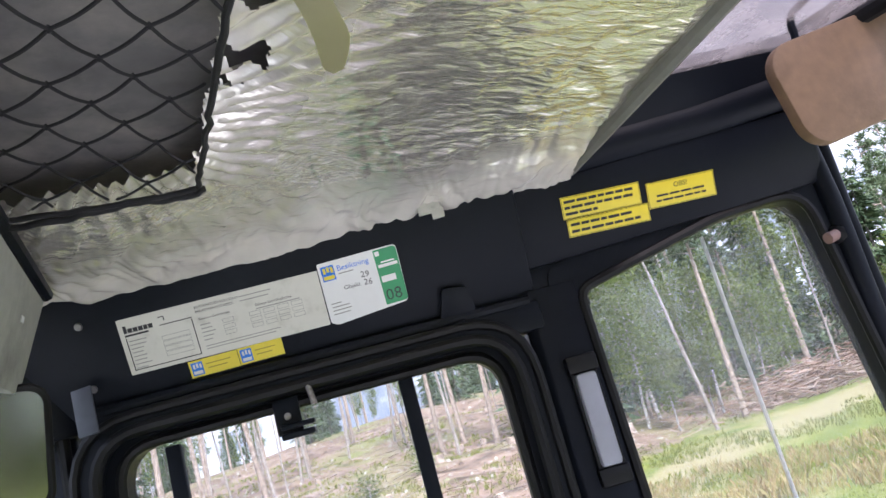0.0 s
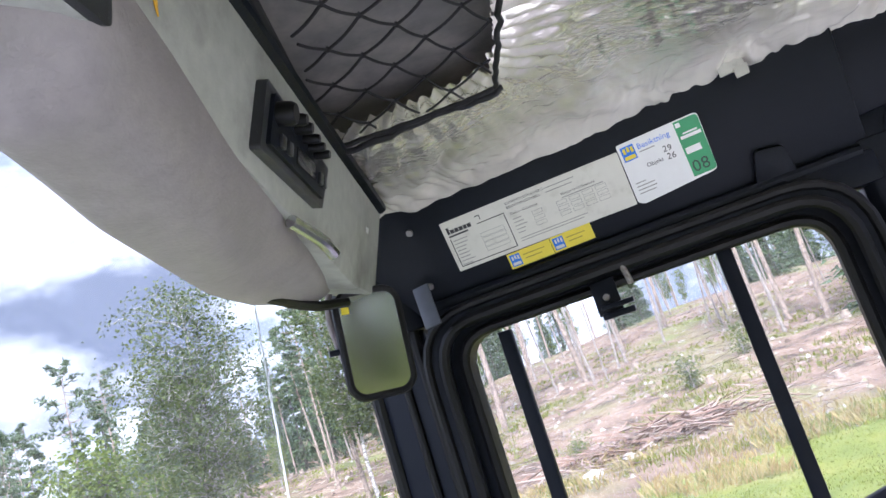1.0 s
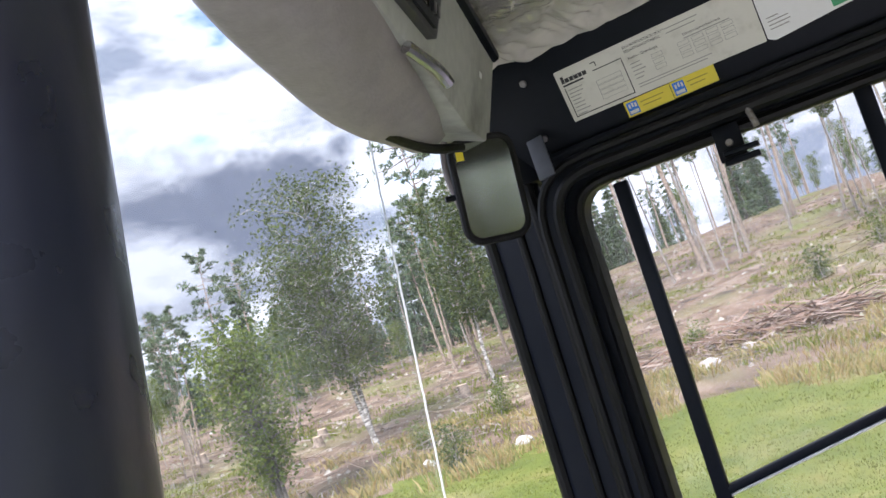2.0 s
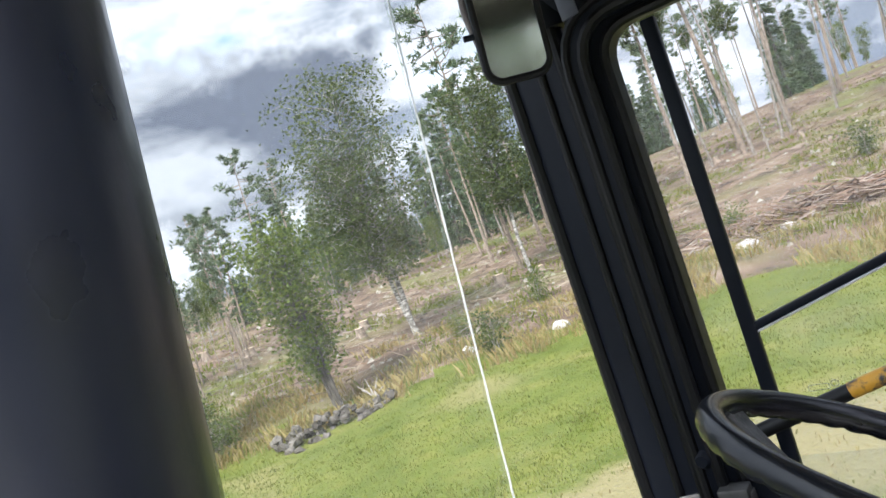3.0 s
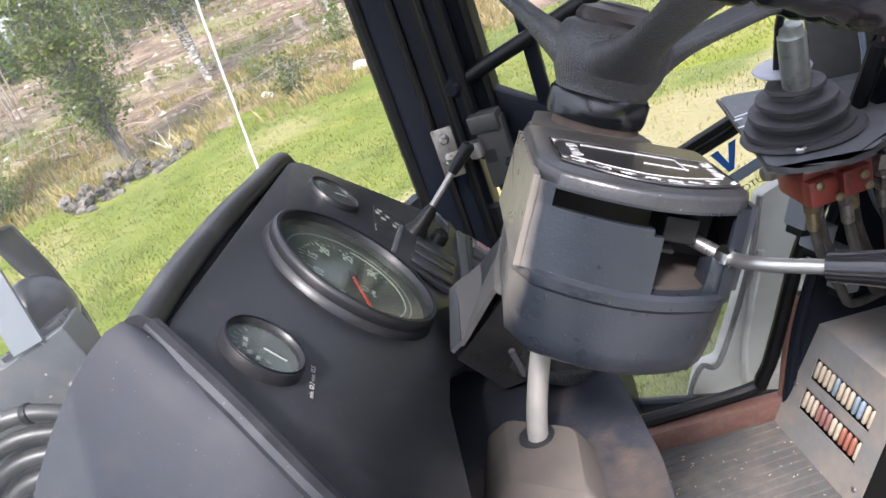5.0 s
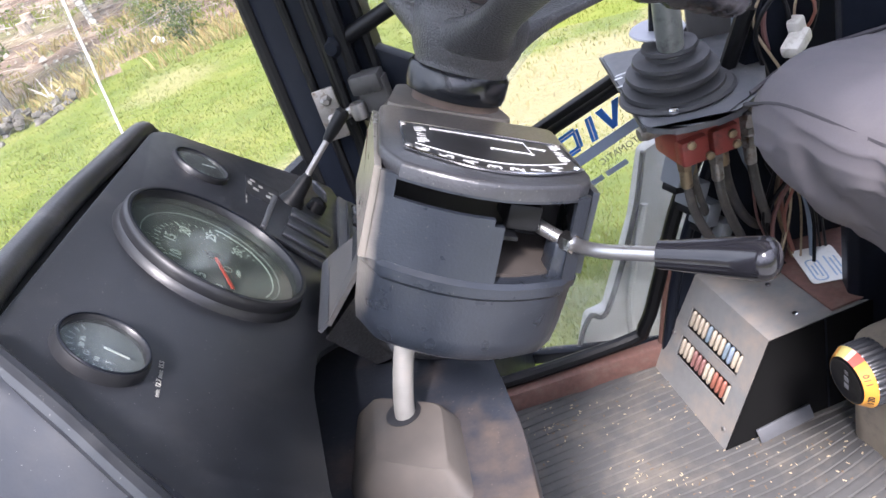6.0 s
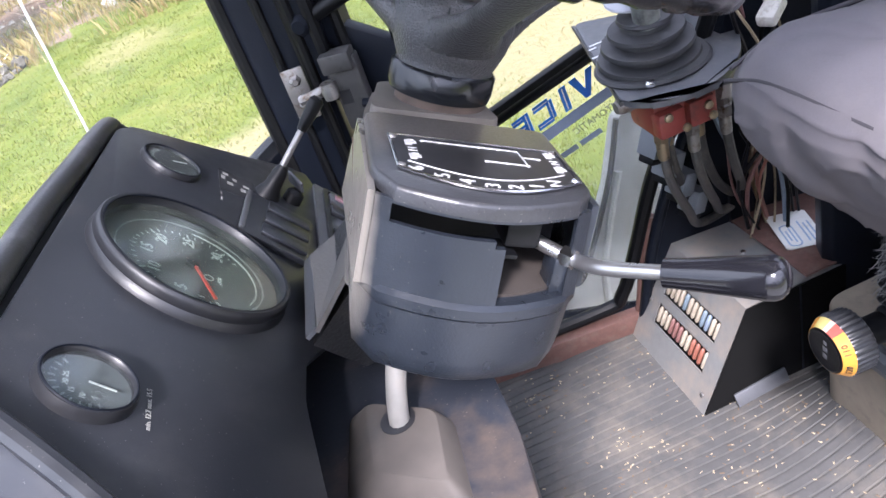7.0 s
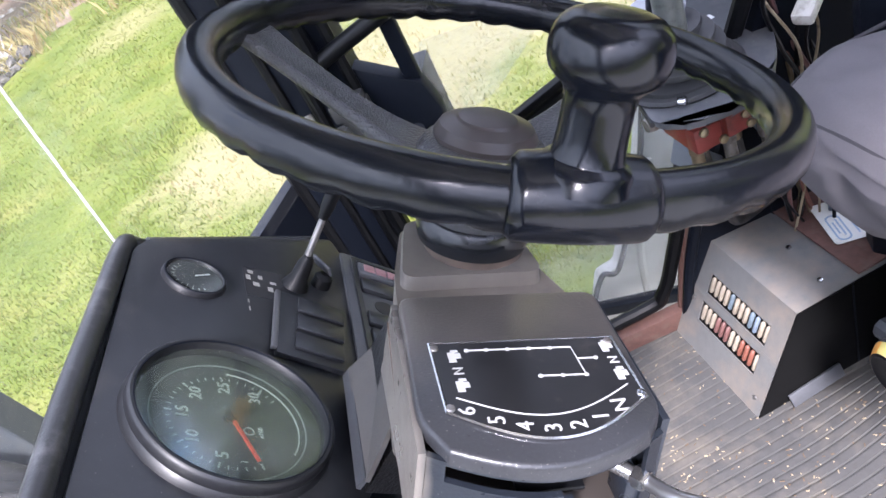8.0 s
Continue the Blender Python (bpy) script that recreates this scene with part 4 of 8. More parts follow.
for k, (x0, w) in enumerate(((0.054, 0.076), (0.131, 0.070))):
    ys = thing("small_sticker", "small yellow sticker with a blue crest below the plate", "sticker", HEAD @ tr(x0, -0.029 + 0.0012 * k, 0.0005) @ rot("Z", 0.6), group="yellow stickers")
    part("sheet", box(w, 0.027, 0.001, (w / 2, 0.0135, 0.0005)), YELLOW, ys)
    part("crest", bars([(0.003, 0.003, 0.021, 0.024)], 0.0012), BLUE, ys)
    part("crest_mark", bars([(0.006, 0.014, 0.009, 0.021), (0.011, 0.015, 0.014, 0.022), (0.016, 0.014, 0.019, 0.021), (0.005, 0.005, 0.019, 0.010)], 0.0015), PALEINK, ys)
    part("small_print", bars([(0.026, 0.017, w - 0.012, 0.0185), (0.028, 0.010, w - 0.018, 0.0115)], 0.0012), mat("olive_ink", (0.35, 0.28, 0.02), 0.5), ys, kind="stuff")
for x, y in ((-0.085, 0.094), (-0.092, -0.006)):
    single("screw", moved(lathe([(0.0065, 0), (0.0055, 0.0035), (0.002, 0.004)], 12), HEAD @ tr(x, y, 0)), GALV, "small zinc screw in the header", "screw", group="header screws")
hook = thing("coat_hook", "black moulded hook bracket on the header", "hook", HEAD @ tr(0.475, -0.032, 0.0))
part("plate", prism(rounded([(-0.028, -0.028), (0.040, -0.022), (0.030, 0.040), (-0.010, 0.045)], 0.008), 0.0, 0.012, 0.004), STEEL, hook)
part("stub", moved(lathe([(0.016, -0.03), (0.018, -0.015), (0.018, 0.015), (0.012, 0.022)], 16), tr(0.0, -0.028, 0.012) @ rot("Y", 80)), STEEL, hook)
# yellow warning labels over the rear window
def words(x0, x1, y, h, seed):
    """One line of small print as word-long strips."""
    r = random.Random(seed)
    out, x = [], x0
    while x < x1 - 0.004:
        w = min(r.uniform(0.007, 0.022), x1 - x)
        out.append((x, y, x + w, y + h))
        x += w + 0.0026
    return out


for k, (x0, y0, w, h, tilt) in enumerate(((0.0315, 0.0765, 0.137, 0.0370, -4.4), (0.0335, 0.0455, 0.143, 0.0295, -4.2), (0.1785, 0.0525, 0.121, 0.0430, -3.9))):
    wl_ = thing("warning_label", "yellow warning label with black print over the rear window", "label", RHEAD @ tr(x0, y0, 0.0003) @ rot("Z", tilt), group="warning labels")
    part("sheet", box(w, h, 0.001, (w / 2, h / 2, 0.0005), 0.0003), YELLOW, wl_)
    part("border", bars([(0.001, 0.001, w - 0.001, 0.0016), (0.001, h - 0.0016, w - 0.001, h - 0.001), (0.001, 0.001, 0.0016, h - 0.001), (w - 0.0016, 0.001, w - 0.001, h - 0.001)], 0.0012), INK_AND_HOLE, wl_)
    if k == 2:
        lettering("OBS!", 0.012, tr(w / 2, h - 0.0145, 0.0011), INK_AND_HOLE, wl_, "CENTER")
        lines = [(0.016, w - 0.014, 0.0175, 0.0034), (0.014, w - 0.018, 0.0090, 0.0034)]
    elif k == 0:
        lines = [(0.005, w - 0.012, 0.0260, 0.0046), (0.005, w - 0.008, 0.0160, 0.0046), (0.005, 0.062, 0.0060, 0.0046)]
    else:
        lines = [(0.006, w - 0.030, 0.0180, 0.0046), (0.006, w - 0.012, 0.0070, 0.0046)]
    for j, (xa, xb, y, hh) in enumerate(lines):
        for q in words(xa, xb, y, hh, 10 * k + j):
            part("word_bar", bars([q], 0.0012), INK_AND_HOLE, wl_)

# ---------- dashboard ----------
# x to the driver's right along the panel, y up its slope, z out of it
DASH = frame_of((-0.217, 0.0, 0.809), (0, 1, 0), (0.788, 0, 0.616))
dash = thing("dashboard", "black plastic dashboard with round gauges and a padded rail", "dashboard", DASH)
part("panel", prism(rounded([(-0.045, 0.143), (-0.112, 0.060), (-0.215, -0.10), (-0.20, -0.24), (-0.14, -0.24), (-0.085, -0.075), (0.03, -0.073), (0.085, -0.082), (0.150, -0.127), (0.34, -0.20), (0.545, -0.150), (0.432, 0.078), (0.404, 0.095)], [0.02, 0.02, 0.02, 0.02, 0.01, 0.01, 0.01, 0.01, 0.01, 0.01, 0.01, 0.01, 0.01]), -0.012, 0.0, 0.002), PLASTIC, dash)
rail_path = smooth_path([(0.440, 0.062, -0.022), (0.426, 0.092, -0.012), (0.404, 0.1045, -0.006), (0.265, 0.1235, -0.004), (0.18, 0.135, -0.004), (0.10, 0.1435, -0.004), (0.03, 0.150, -0.004), (-0.040, 0.1535, -0.004), (-0.048, 0.154, -0.004)], 8)
part("rail", tube(rail_path, 0.0105, 14), mat("worn_black_vinyl", (0.026, 0.027, 0.030), 0.36, bump=0.15, bump_scale=500, stain=(0.09, 0.09, 0.095), stain_scale=30, stain_at=(0.52, 0.75)), dash, "padded black vinyl rail")
# added black filler that keeps daylight out of the dark gap under the rail
part("rail_gap_fill", prism([(-0.046, 0.156), (-0.040, 0.128), (0.40, 0.080), (0.424, 0.094), (0.404, 0.106), (0.18, 0.137), (0.03, 0.151)], -0.030, -0.0125), RUBBER, dash)
part("side_edge", tube([(0.432, 0.078, -0.014), (0.545, -0.135, -0.014)], 0.012, 10), PLASTIC, dash)
part("back_shell", prism([(-0.05, 0.148), (0.41, 0.096), (0.545, -0.14), (0.34, -0.18), (0.15, -0.115), (0.085, -0.072), (-0.09, -0.065), (-0.14, -0.23), (-0.21, -0.23), (-0.16, -0.02)], -0.11, -0.013, 0.004), PLASTIC, dash)
# rounded end cover on the viewer's side of the panel
rings = []
for i in range(15):
    t = i / 14
    x, y = -0.060 - 0.155 * t ** 1.1, 0.158 - 0.30 * t
    ring_ = []
    for j in range(12):
        a = math.pi * j / 11
        ring_.append((x - 0.11 * (1 - math.cos(a)) * (0.55 + 0.45 * t) * 0.5 - 0.0 * t, y + 0.028 * math.sin(a) * (1 - t) - 0.02 * (1 - math.cos(a)), 0.006 + 0.010 * math.sin(a) - 0.10 * (1 - math.cos(a)) * 0.9))
    rings.append(ring_)
bm = loft(rings, cap=False, closed=False)
bmesh.ops.solidify(bm, geom=bm.faces[:], thickness=0.004)
part("end_cover", bm, mat("dark_grey_moulding", (0.018, 0.0215, 0.029), 0.58, spec=0.22, specks=(400, (0.73, 0.78), (0.14, 0.14, 0.14)), bump=0.03, bump_scale=600, stain=(0.034, 0.035, 0.038), stain_scale=8, stain_at=(0.5, 0.8)), dash, "dark grey rounded end cover", smooth=60)
part("cover_lip", tube(smooth_path([(-0.052, 0.150, 0.004), (-0.090, 0.096, 0.006), (-0.150, 0.010, 0.006), (-0.218, -0.13, 0.004)], 8), 0.007, 10), PLASTIC, dash)

BEZEL = mat("smooth_black_bezel", (0.014, 0.0145, 0.0165), 0.40, mix=0.2)
DIAL = mat("dark_dial", (0.036, 0.041, 0.039), 0.5)
# the haze film here paints in a pale greenish reflection, not dust
DIALGLASS = glass("dial_glass", (0.84, 0.90, 0.85), 0.14, 0.13, (0.55, 0.60, 0.55), (60, 60, 60), 0.08)
GAUGEGLASS = glass("gauge_glass", (0.72, 0.76, 0.76), 0.07, 0.10, (0.55, 0.58, 0.58), (60, 60, 60), 0.10)
PRINT = mat("white_print", (0.42, 0.45, 0.42), 0.5, mix=0.05)
RED = mat("red_needle", (0.70, 0.06, 0.03), 0.4, mix=0.05)

TC, TR = (0.171, 0.0150), 0.0850
tach = part("tachometer", moved(lathe([(TR * 1.030, 0.0), (TR * 1.022, 0.0035), (TR * 0.995, 0.007), (TR, 0.0080), (TR, 0.0125), (TR * 0.992, 0.0155), (TR * 0.972, 0.0172), (TR * 0.950, 0.0172), (TR * 0.935, 0.0155), (TR * 0.922, 0.0090), (TR * 0.905, 0.0030)], 72, cap=False), tr(*TC, 0)), BEZEL, dash, "large round rev counter in a deep black bezel")
part("bezel_edge", moved(tube([(TR * 0.940 * math.cos(2 * math.pi * i / 72), TR * 0.940 * math.sin(2 * math.pi * i / 72), 0.0163) for i in range(72)], 0.0010, 6, closed=True), tr(*TC, 0)), STEEL, tach)
part("dial", moved(lathe([(TR * 0.92, 0.0004), (TR * 0.92, 0.0012)], 48), tr(*TC, 0)), DIAL, tach)
part("dial_ring", moved(lathe([(TR * 0.77, 0.0012), (TR * 0.77, 0.0018), (TR * 0.755, 0.0018), (TR * 0.755, 0.0012)], 48, cap=False), tr(*TC, 0)), mat("grey_dial_ring", (0.25, 0.27, 0.26), 0.5), tach)
for k, body in enumerate(("5", "10", "15", "20", "25", "30")):
    a = radians(165 - 40 * k)
    lettering(body, 0.0145, tr(TC[0] - 0.003 + 0.0395 * math.cos(a), TC[1] + 0.0395 * math.sin(a) - 0.005, 0.0018), PRINT, tach, "CENTER", 0.0002)
lettering("1", 0.0085, tr(TC[0] - 0.046, TC[1] - 0.010, 0.0018), PRINT, tach, "CENTER")
lettering("x100", 0.0062, tr(TC[0] - 0.012, TC[1] - 0.026, 0.0018), PRINT, tach, "CENTER")
part("gear_mark", moved(ring([(0.0045 * math.cos(k / 3), 0.0045 * math.sin(k / 3)) for k in range(19)], [(0.0036 * math.cos(k / 3), 0.0036 * math.sin(k / 3)) for k in range(19)], 0, 0.0005), tr(TC[0] - 0.012, TC[1] - 0.014, 0.0016)), PRINT, tach)
part("tick_marks", join(*[moved(box(0.0035 if k % 5 else 0.006, 0.0009 if k % 5 else 0.0016, 0.0004), tr(TC[0] - 0.003, TC[1], 0.0016) @ rot("Z", 205 - 8.0 * k) @ tr(0.0505, 0, 0)) for k in range(33)]), PRINT, tach)
# reflected arc, painted on the dial as a pale line in the print colour
part("arc_glint", moved(tube([(0.058 * math.cos(radians(v)), 0.058 * math.sin(radians(v)), 0.0018) for v in range(-120, 6, 6)], 0.0007, 5), tr(TC[0] - 0.003, TC[1], 0)), PRINT, tach)
part("needle", moved(join(box(0.052, 0.0034, 0.0012, (0.023, 0, 0.0036), 0.0004)), tr(TC[0], TC[1], 0) @ rot("Z", 202)), RED, tach, "red needle")
part("needle_hub", moved(lathe([(0.006, 0.0012), (0.006, 0.0040), (0.003, 0.0045)], 16), tr(*TC, 0)), RUBBER, tach)
g = part("glass", moved(lathe([(TR * 0.925, 0.0085), (TR * 0.925, 0.0090)], 48), tr(*TC, 0)), DIALGLASS, tach)
g.visible_shadow = False


def small_gauge(cx, cy, r, face, names, needle, label, lift=1.0):
    gg = part("gauge", moved(lathe([(r, 0.0), (r, 0.0040 * lift), (r * 0.965, 0.0082 * lift), (r * 0.91, 0.0088 * lift), (r * 0.875, 0.0070 * lift), (r * 0.86, 0.0025)], 40, cap=False), tr(cx, cy, 0)), BEZEL, dash, label)
    part("bezel_edge", tube([(cx + r * 0.92 * math.cos(2 * math.pi * i / 40), cy + r * 0.92 * math.sin(2 * math.pi * i / 40), 0.0088 * lift) for i in range(40)], 0.0008, 6, closed=True), STEEL, gg)
    part("dial", moved(lathe([(r * 0.865, 0.0018), (r * 0.865, 0.0026)], 32), tr(cx, cy, 0)), face, gg)
    for k, body in enumerate(names):
        a = radians(205 - 32 * k)
        lettering(body, 0.0050, tr(cx + r * 0.42 * math.cos(a), cy + r * 0.42 * math.sin(a) - 0.0015, 0.0040), PRINT, gg, "CENTER")
    part("tick_marks", join(*[moved(box(0.0042, 0.0011, 0.0003), tr(cx, cy, 0.0040) @ rot("Z", 205 - 16 * k) @ tr(r * 0.66, 0, 0)) for k in range(11)]), PRINT, gg)
    part("needle", moved(box(r * 0.55, 0.0013, 0.0008, (r * 0.28, 0, 0.005)), tr(cx, cy, 0) @ rot("Z", needle)), PRINT, gg)
    gl = part("glass", moved(lathe([(r * 0.875, 0.0050), (r * 0.875, 0.0054)], 32), tr(cx, cy, 0)), GAUGEGLASS, gg)
    gl.visible_shadow = False
    return gg


small_gauge(-0.020, 0.082, 0.0305, mat("grey_dial", (0.14, 0.15, 0.15), 0.4), ("5", "10", "15", "20", "25"), 262, "round voltmeter in a black bezel")
small_gauge(0.369, 0.0365, 0.0325, DIAL, ("", "", ""), 300, "round gauge in a low black bezel", 0.7)
lettering("min. 12.7 max. 15.5", 0.0048, tr(-0.043, 0.0425, 0.0004), GREYINK, dash)
for q in ((0.395, -0.026, 0.404, -0.021), (0.408, -0.030, 0.414, -0.024), (0.400, -0.040, 0.407, -0.035), (0.385, -0.035, 0.392, -0.028), (0.380, -0.050, 0.388, -0.044), (0.395, -0.055, 0.400, -0.048), (0.372, -0.058, 0.378, -0.052), (0.350, -0.020, 0.356, -0.0185), (0.336, -0.020, 0.343, -0.0185)):
    part("wiper_symbol", bars([q], 0.0004), GREYINK, dash)
part("symbol_field", bars([(0.365, -0.062, 0.420, -0.0185)], 0.0002), INK_AND_HOLE, dash)
# wiper lever in its socket
lev = part("lever", tube([(0.406, -0.079, 0.002), (0.409, -0.078, 0.050), (0.412, -0.077, 0.092)], 0.0040, 10), GALV, dash, "slim steel lever with a black grip")
part("boot", moved(lathe([(0.016, 0), (0.014, 0.006), (0.0105, 0.012), (0.0085, 0.032), (0.0055, 0.040)], 16), tr(0.406, -0.079, 0)), RUBBER, lev)
part("grip", tube([(0.4115, -0.0772, 0.086), (0.4125, -0.0768, 0.100), (0.4140, -0.0760, 0.124), (0.4142, -0.0759, 0.128)], 0.0085, 12, radii=[0.0055, 0.0075, 0.0085, 0.0055]), RUBBER, lev)
part("wing", wobble(moved(box(0.030, 0.016, 0.004, (0, 0, 0), 0.0015), tr(0.428, -0.108, 0.022) @ rot("Z", 30) @ rot("X", 50)), 0.002, 60), GREYPLASTIC, dash)
part("knob_seat", moved(lathe([(0.012, 0), (0.011, 0.012), (0.006, 0.016)], 14), tr(0.420, -0.112, 0)), RUBBER, dash)
# switch block with blanking plates
sw = part("switch_block", prism(rounded([(0.268, -0.035), (0.256, -0.105), (0.362, -0.130), (0.378, -0.055)], 0.003, 3), 0.0, 0.006, 0.001), PLASTIC, dash, "black blanking plates")
for k in range(3):
    y0 = -0.046 - 0.001 * k
    xa = 0.276 + 0.033 * k
    part("blank", moved(box(0.026, 0.052, 0.004, (0, 0, 0), 0.0015), tr(xa + 0.010, -0.083 - 0.007 * k, 0.0075) @ rot("Z", -10)), PLASTIC, sw)
part("rib", moved(box(0.104, 0.006, 0.006, (0, 0, 0), 0.0015), tr(0.322, -0.042, 0.007) @ rot("Z", -10)), GREYPLASTIC, sw)
# second panel with rocker switches, further down
PAN2 = DASH @ tr(0.37, -0.138, 0.0) @ rot("Z", -7)
p2 = thing("switch_panel", "dark grey switch panel with rocker switches beside the column", "switch panel", PAN2)
part("plate", prism(rounded([(-0.130, -0.10), (0.140, -0.10), (0.140, 0.0), (-0.130, 0.0)], 0.004), -0.02, 0.004, 0.002), GREYPLASTIC, p2)
part("frame", ring(rrect(-0.098, -0.088, 0.130, -0.012, 0.004, 3), rrect(-0.092, -0.083, 0.124, -0.018, 0.003, 3), 0.004, 0.008), PLASTIC, p2)
for k, x in enumerate((-0.076, -0.040, -0.004, 0.031, 0.068, 0.106)):
    if k == 3:
        # the socket's dark opening is a flat black disc
        part("empty_socket", moved(lathe([(0.014, 0.0040), (0.014, 0.0046)], 20), tr(x, -0.048, 0)), INK_AND_HOLE, p2)
    else:
        part("rocker_switch", box(0.026, 0.056, 0.008, (x, -0.048, 0.006), 0.002), PLASTIC if k != 5 else GREYPLASTIC, p2)
part("lamp_lens", join(*[box(0.014, 0.014, 0.003, (0.106, y, 0.0105), 0.001) for y in (-0.034, -0.050, -0.066)]), mat("dull_rose_plastic", (0.30, 0.16, 0.17), 0.4), p2)

# ---------- steering column ----------
COL = frame_of((0.0, 0.0, 0.908), (0.88, -0.13, -0.46), (0.474, 0.016, 0.88))
sb = thing("gear_selector", "grey plastic gear selector box with a black shift plate", "gear selector", COL)
FRONT = [(-0.066 + 0.122 * i / 12, -0.060 - 0.029 * math.sin(math.pi * (0.08 + 0.84 * i / 12))) for i in range(13)]
TOPO = [(-0.063, 0.054), (-0.067, -0.050)] + FRONT[1:-1] + [(0.058, -0.058), (0.060, 0.050)]


def scaled(o, k, dx=0.0, dy=0.0):
    return [(x * k + dx, y * k + dy) for x, y in o]


def sweep_box(levels):
    return loft([[(x, y, z) for x, y in o] for o, z in levels])


BOXM = mat("dusty_grey_plastic", (0.0140, 0.0172, 0.0230), 0.30, spec=0.42, specks=(800, (0.735, 0.78), (0.20, 0.18, 0.15)), bump=0.10, bump_scale=600, stain=(0.050, 0.047, 0.044), stain_scale=11, stain_at=(0.56, 0.88))
# upper shell, open at the front where the lever passes
ARC = [(-0.066 + 0.122 * i / 40, -0.060 - 0.029 * math.sin(math.pi * (0.08 + 0.84 * i / 40))) for i in range(41)]


def wall_strip(i0, i1, z0, z1, inset=0.004, k0=1.0, k1=1.0):
    ra = ARC[i0:i1 + 1]
    return loft([[(x * k0, y * k0, z0) for x, y in ra] + [(x * k0, y * k0 + inset, z0) for x, y in ra[::-1]], [(x * k1, y * k1, z1) for x, y in ra] + [(x * k1, y * k1 + inset, z1) for x, y in ra[::-1]]])


TOPR = rounded(TOPO, [0.008, 0.010] + [0.001] * 11 + [0.008, 0.008])
TOPM = mat("dust_coated_black_plastic", (0.028, 0.029, 0.032), 0.32, spec=0.45, specks=(800, (0.70, 0.75), (0.22, 0.20, 0.17)), mix=0.2, grain=500, bump=0.12, bump_scale=600)


def settled(m, axis, lo, hi, col, scale=30.0, ragged=0.35):
    """Dust that has settled along one end of a part, with a ragged border."""
    n, l = m.node_tree.nodes, m.node_tree.links
    src = n["Principled BSDF"].inputs["Base Color"].links[0].from_socket
    tc, sp_, no, ad, mr, mx = n.new("ShaderNodeTexCoord"), n.new("ShaderNodeSeparateXYZ"), n.new("ShaderNodeTexNoise"), n.new("ShaderNodeMath"), n.new("ShaderNodeMapRange"), n.new("ShaderNodeMixRGB")
    no.inputs["Scale"].default_value, no.inputs["Detail"].default_value = scale, 7
    l.new(tc.outputs["Object"], sp_.inputs[0])
    l.new(tc.outputs["Object"], no.inputs["Vector"])
    ad.operation = "MULTIPLY_ADD"
    l.new(no.outputs["Fac"], ad.inputs[0])
    ad.inputs[1].default_value = (hi - lo) * ragged * 2
    l.new(sp_.outputs[axis], ad.inputs[2])
    mr.inputs["From Min"].default_value, mr.inputs["From Max"].default_value = lo + (hi - lo) * ragged, hi + (hi - lo) * ragged
    l.new(ad.outputs[0], mr.inputs["Value"])
    l.new(mr.outputs["Result"], mx.inputs["Fac"])
    l.new(src, mx.inputs["Color1"])
    mx.inputs["Color2"].default_value = (*col, 1)
    l.new(mx.outputs["Color"], n["Principled BSDF"].inputs["Base Color"])
    return m


settled(TOPM, "Y", -0.030, 0.070, (0.130, 0.116, 0.102))
settled(BOXM, "X", -0.0610, -0.0690, (0.165, 0.150, 0.130), 34.0, 0.5)
part("top", sweep_box([(scaled(TOPR, 0.970), 0.0), (scaled(TOPR, 0.990), -0.0008), (scaled(TOPR, 1.0), -0.0030), (scaled(TOPR, 1.004), -0.009)]), TOPM, sb, smooth=60)
part("front_wall", join(wall_strip(0, 40, -0.008, -0.0105), wall_strip(0, 3, -0.0105, -0.021), wall_strip(37, 40, -0.0105, -0.060, k1=1.028), wall_strip(0, 21, -0.021, -0.060, k1=1.028), wall_strip(21, 23, -0.025, -0.060, k1=1.028)), BOXM, sb, smooth=40)
part("side_wall", sheet([(-0.0630, 0.054, -0.006), (-0.0655, -0.0680, -0.006), (-0.0676, -0.0700, -0.060), (-0.0676, 0.058, -0.060)], 0.004), BOXM, sb, "dusty tan side", smooth=0)
part("side_wall", sheet([(0.060, -0.058, -0.008), (0.061, 0.052, -0.008), (0.062, 0.055, -0.060), (0.061, -0.059, -0.060)], 0.004), BOXM, sb, smooth=0)
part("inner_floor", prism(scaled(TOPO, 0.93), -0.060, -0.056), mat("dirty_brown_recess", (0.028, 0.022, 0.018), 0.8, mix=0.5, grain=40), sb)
# black sheet stands in for the dark inside behind the lever slot
part("inner_back", box(0.115, 0.004, 0.046, (0, -0.012, -0.034)), INK_AND_HOLE, sb)
part("gate_plate", join(box(0.020, 0.030, 0.016, (0.020, -0.052, -0.026), 0.002), box(0.036, 0.022, 0.003, (0.000, -0.060, -0.038), 0.001)), RUBBER, sb)
part("gate_stop", box(0.010, 0.020, 0.022, (0.045, -0.062, -0.048), 0.002), BOXM, sb)
part("rib", sweep_box([(scaled(TOPO, 1.03), -0.058), (scaled(TOPO, 1.06), -0.0605), (scaled(TOPO, 1.06), -0.0665), (scaled(TOPO, 1.035), -0.069)]), BOXM, sb, smooth=40)
part("lower_shell", sweep_box([(scaled(TOPO, 1.035), -0.068), (scaled(TOPO, 1.015), -0.098), (scaled(TOPO, 0.985), -0.110), (scaled(TOPO, 0.92), -0.1145)]), BOXM, sb, smooth=50)
part("crack", tube([(-0.050, -0.0735, -0.040), (-0.0505, -0.0735, -0.048), (-0.0495, -0.0740, -0.059)], 0.0006, 5), INK_AND_HOLE, sb)
part("side_gasket", tube([(-0.0672, 0.055, -0.020), (-0.0680, 0.000, -0.040), (-0.0690, -0.050, -0.0575)], 0.0018, 6), mat("brown_dirt", (0.085, 0.058, 0.042), 0.9), sb)
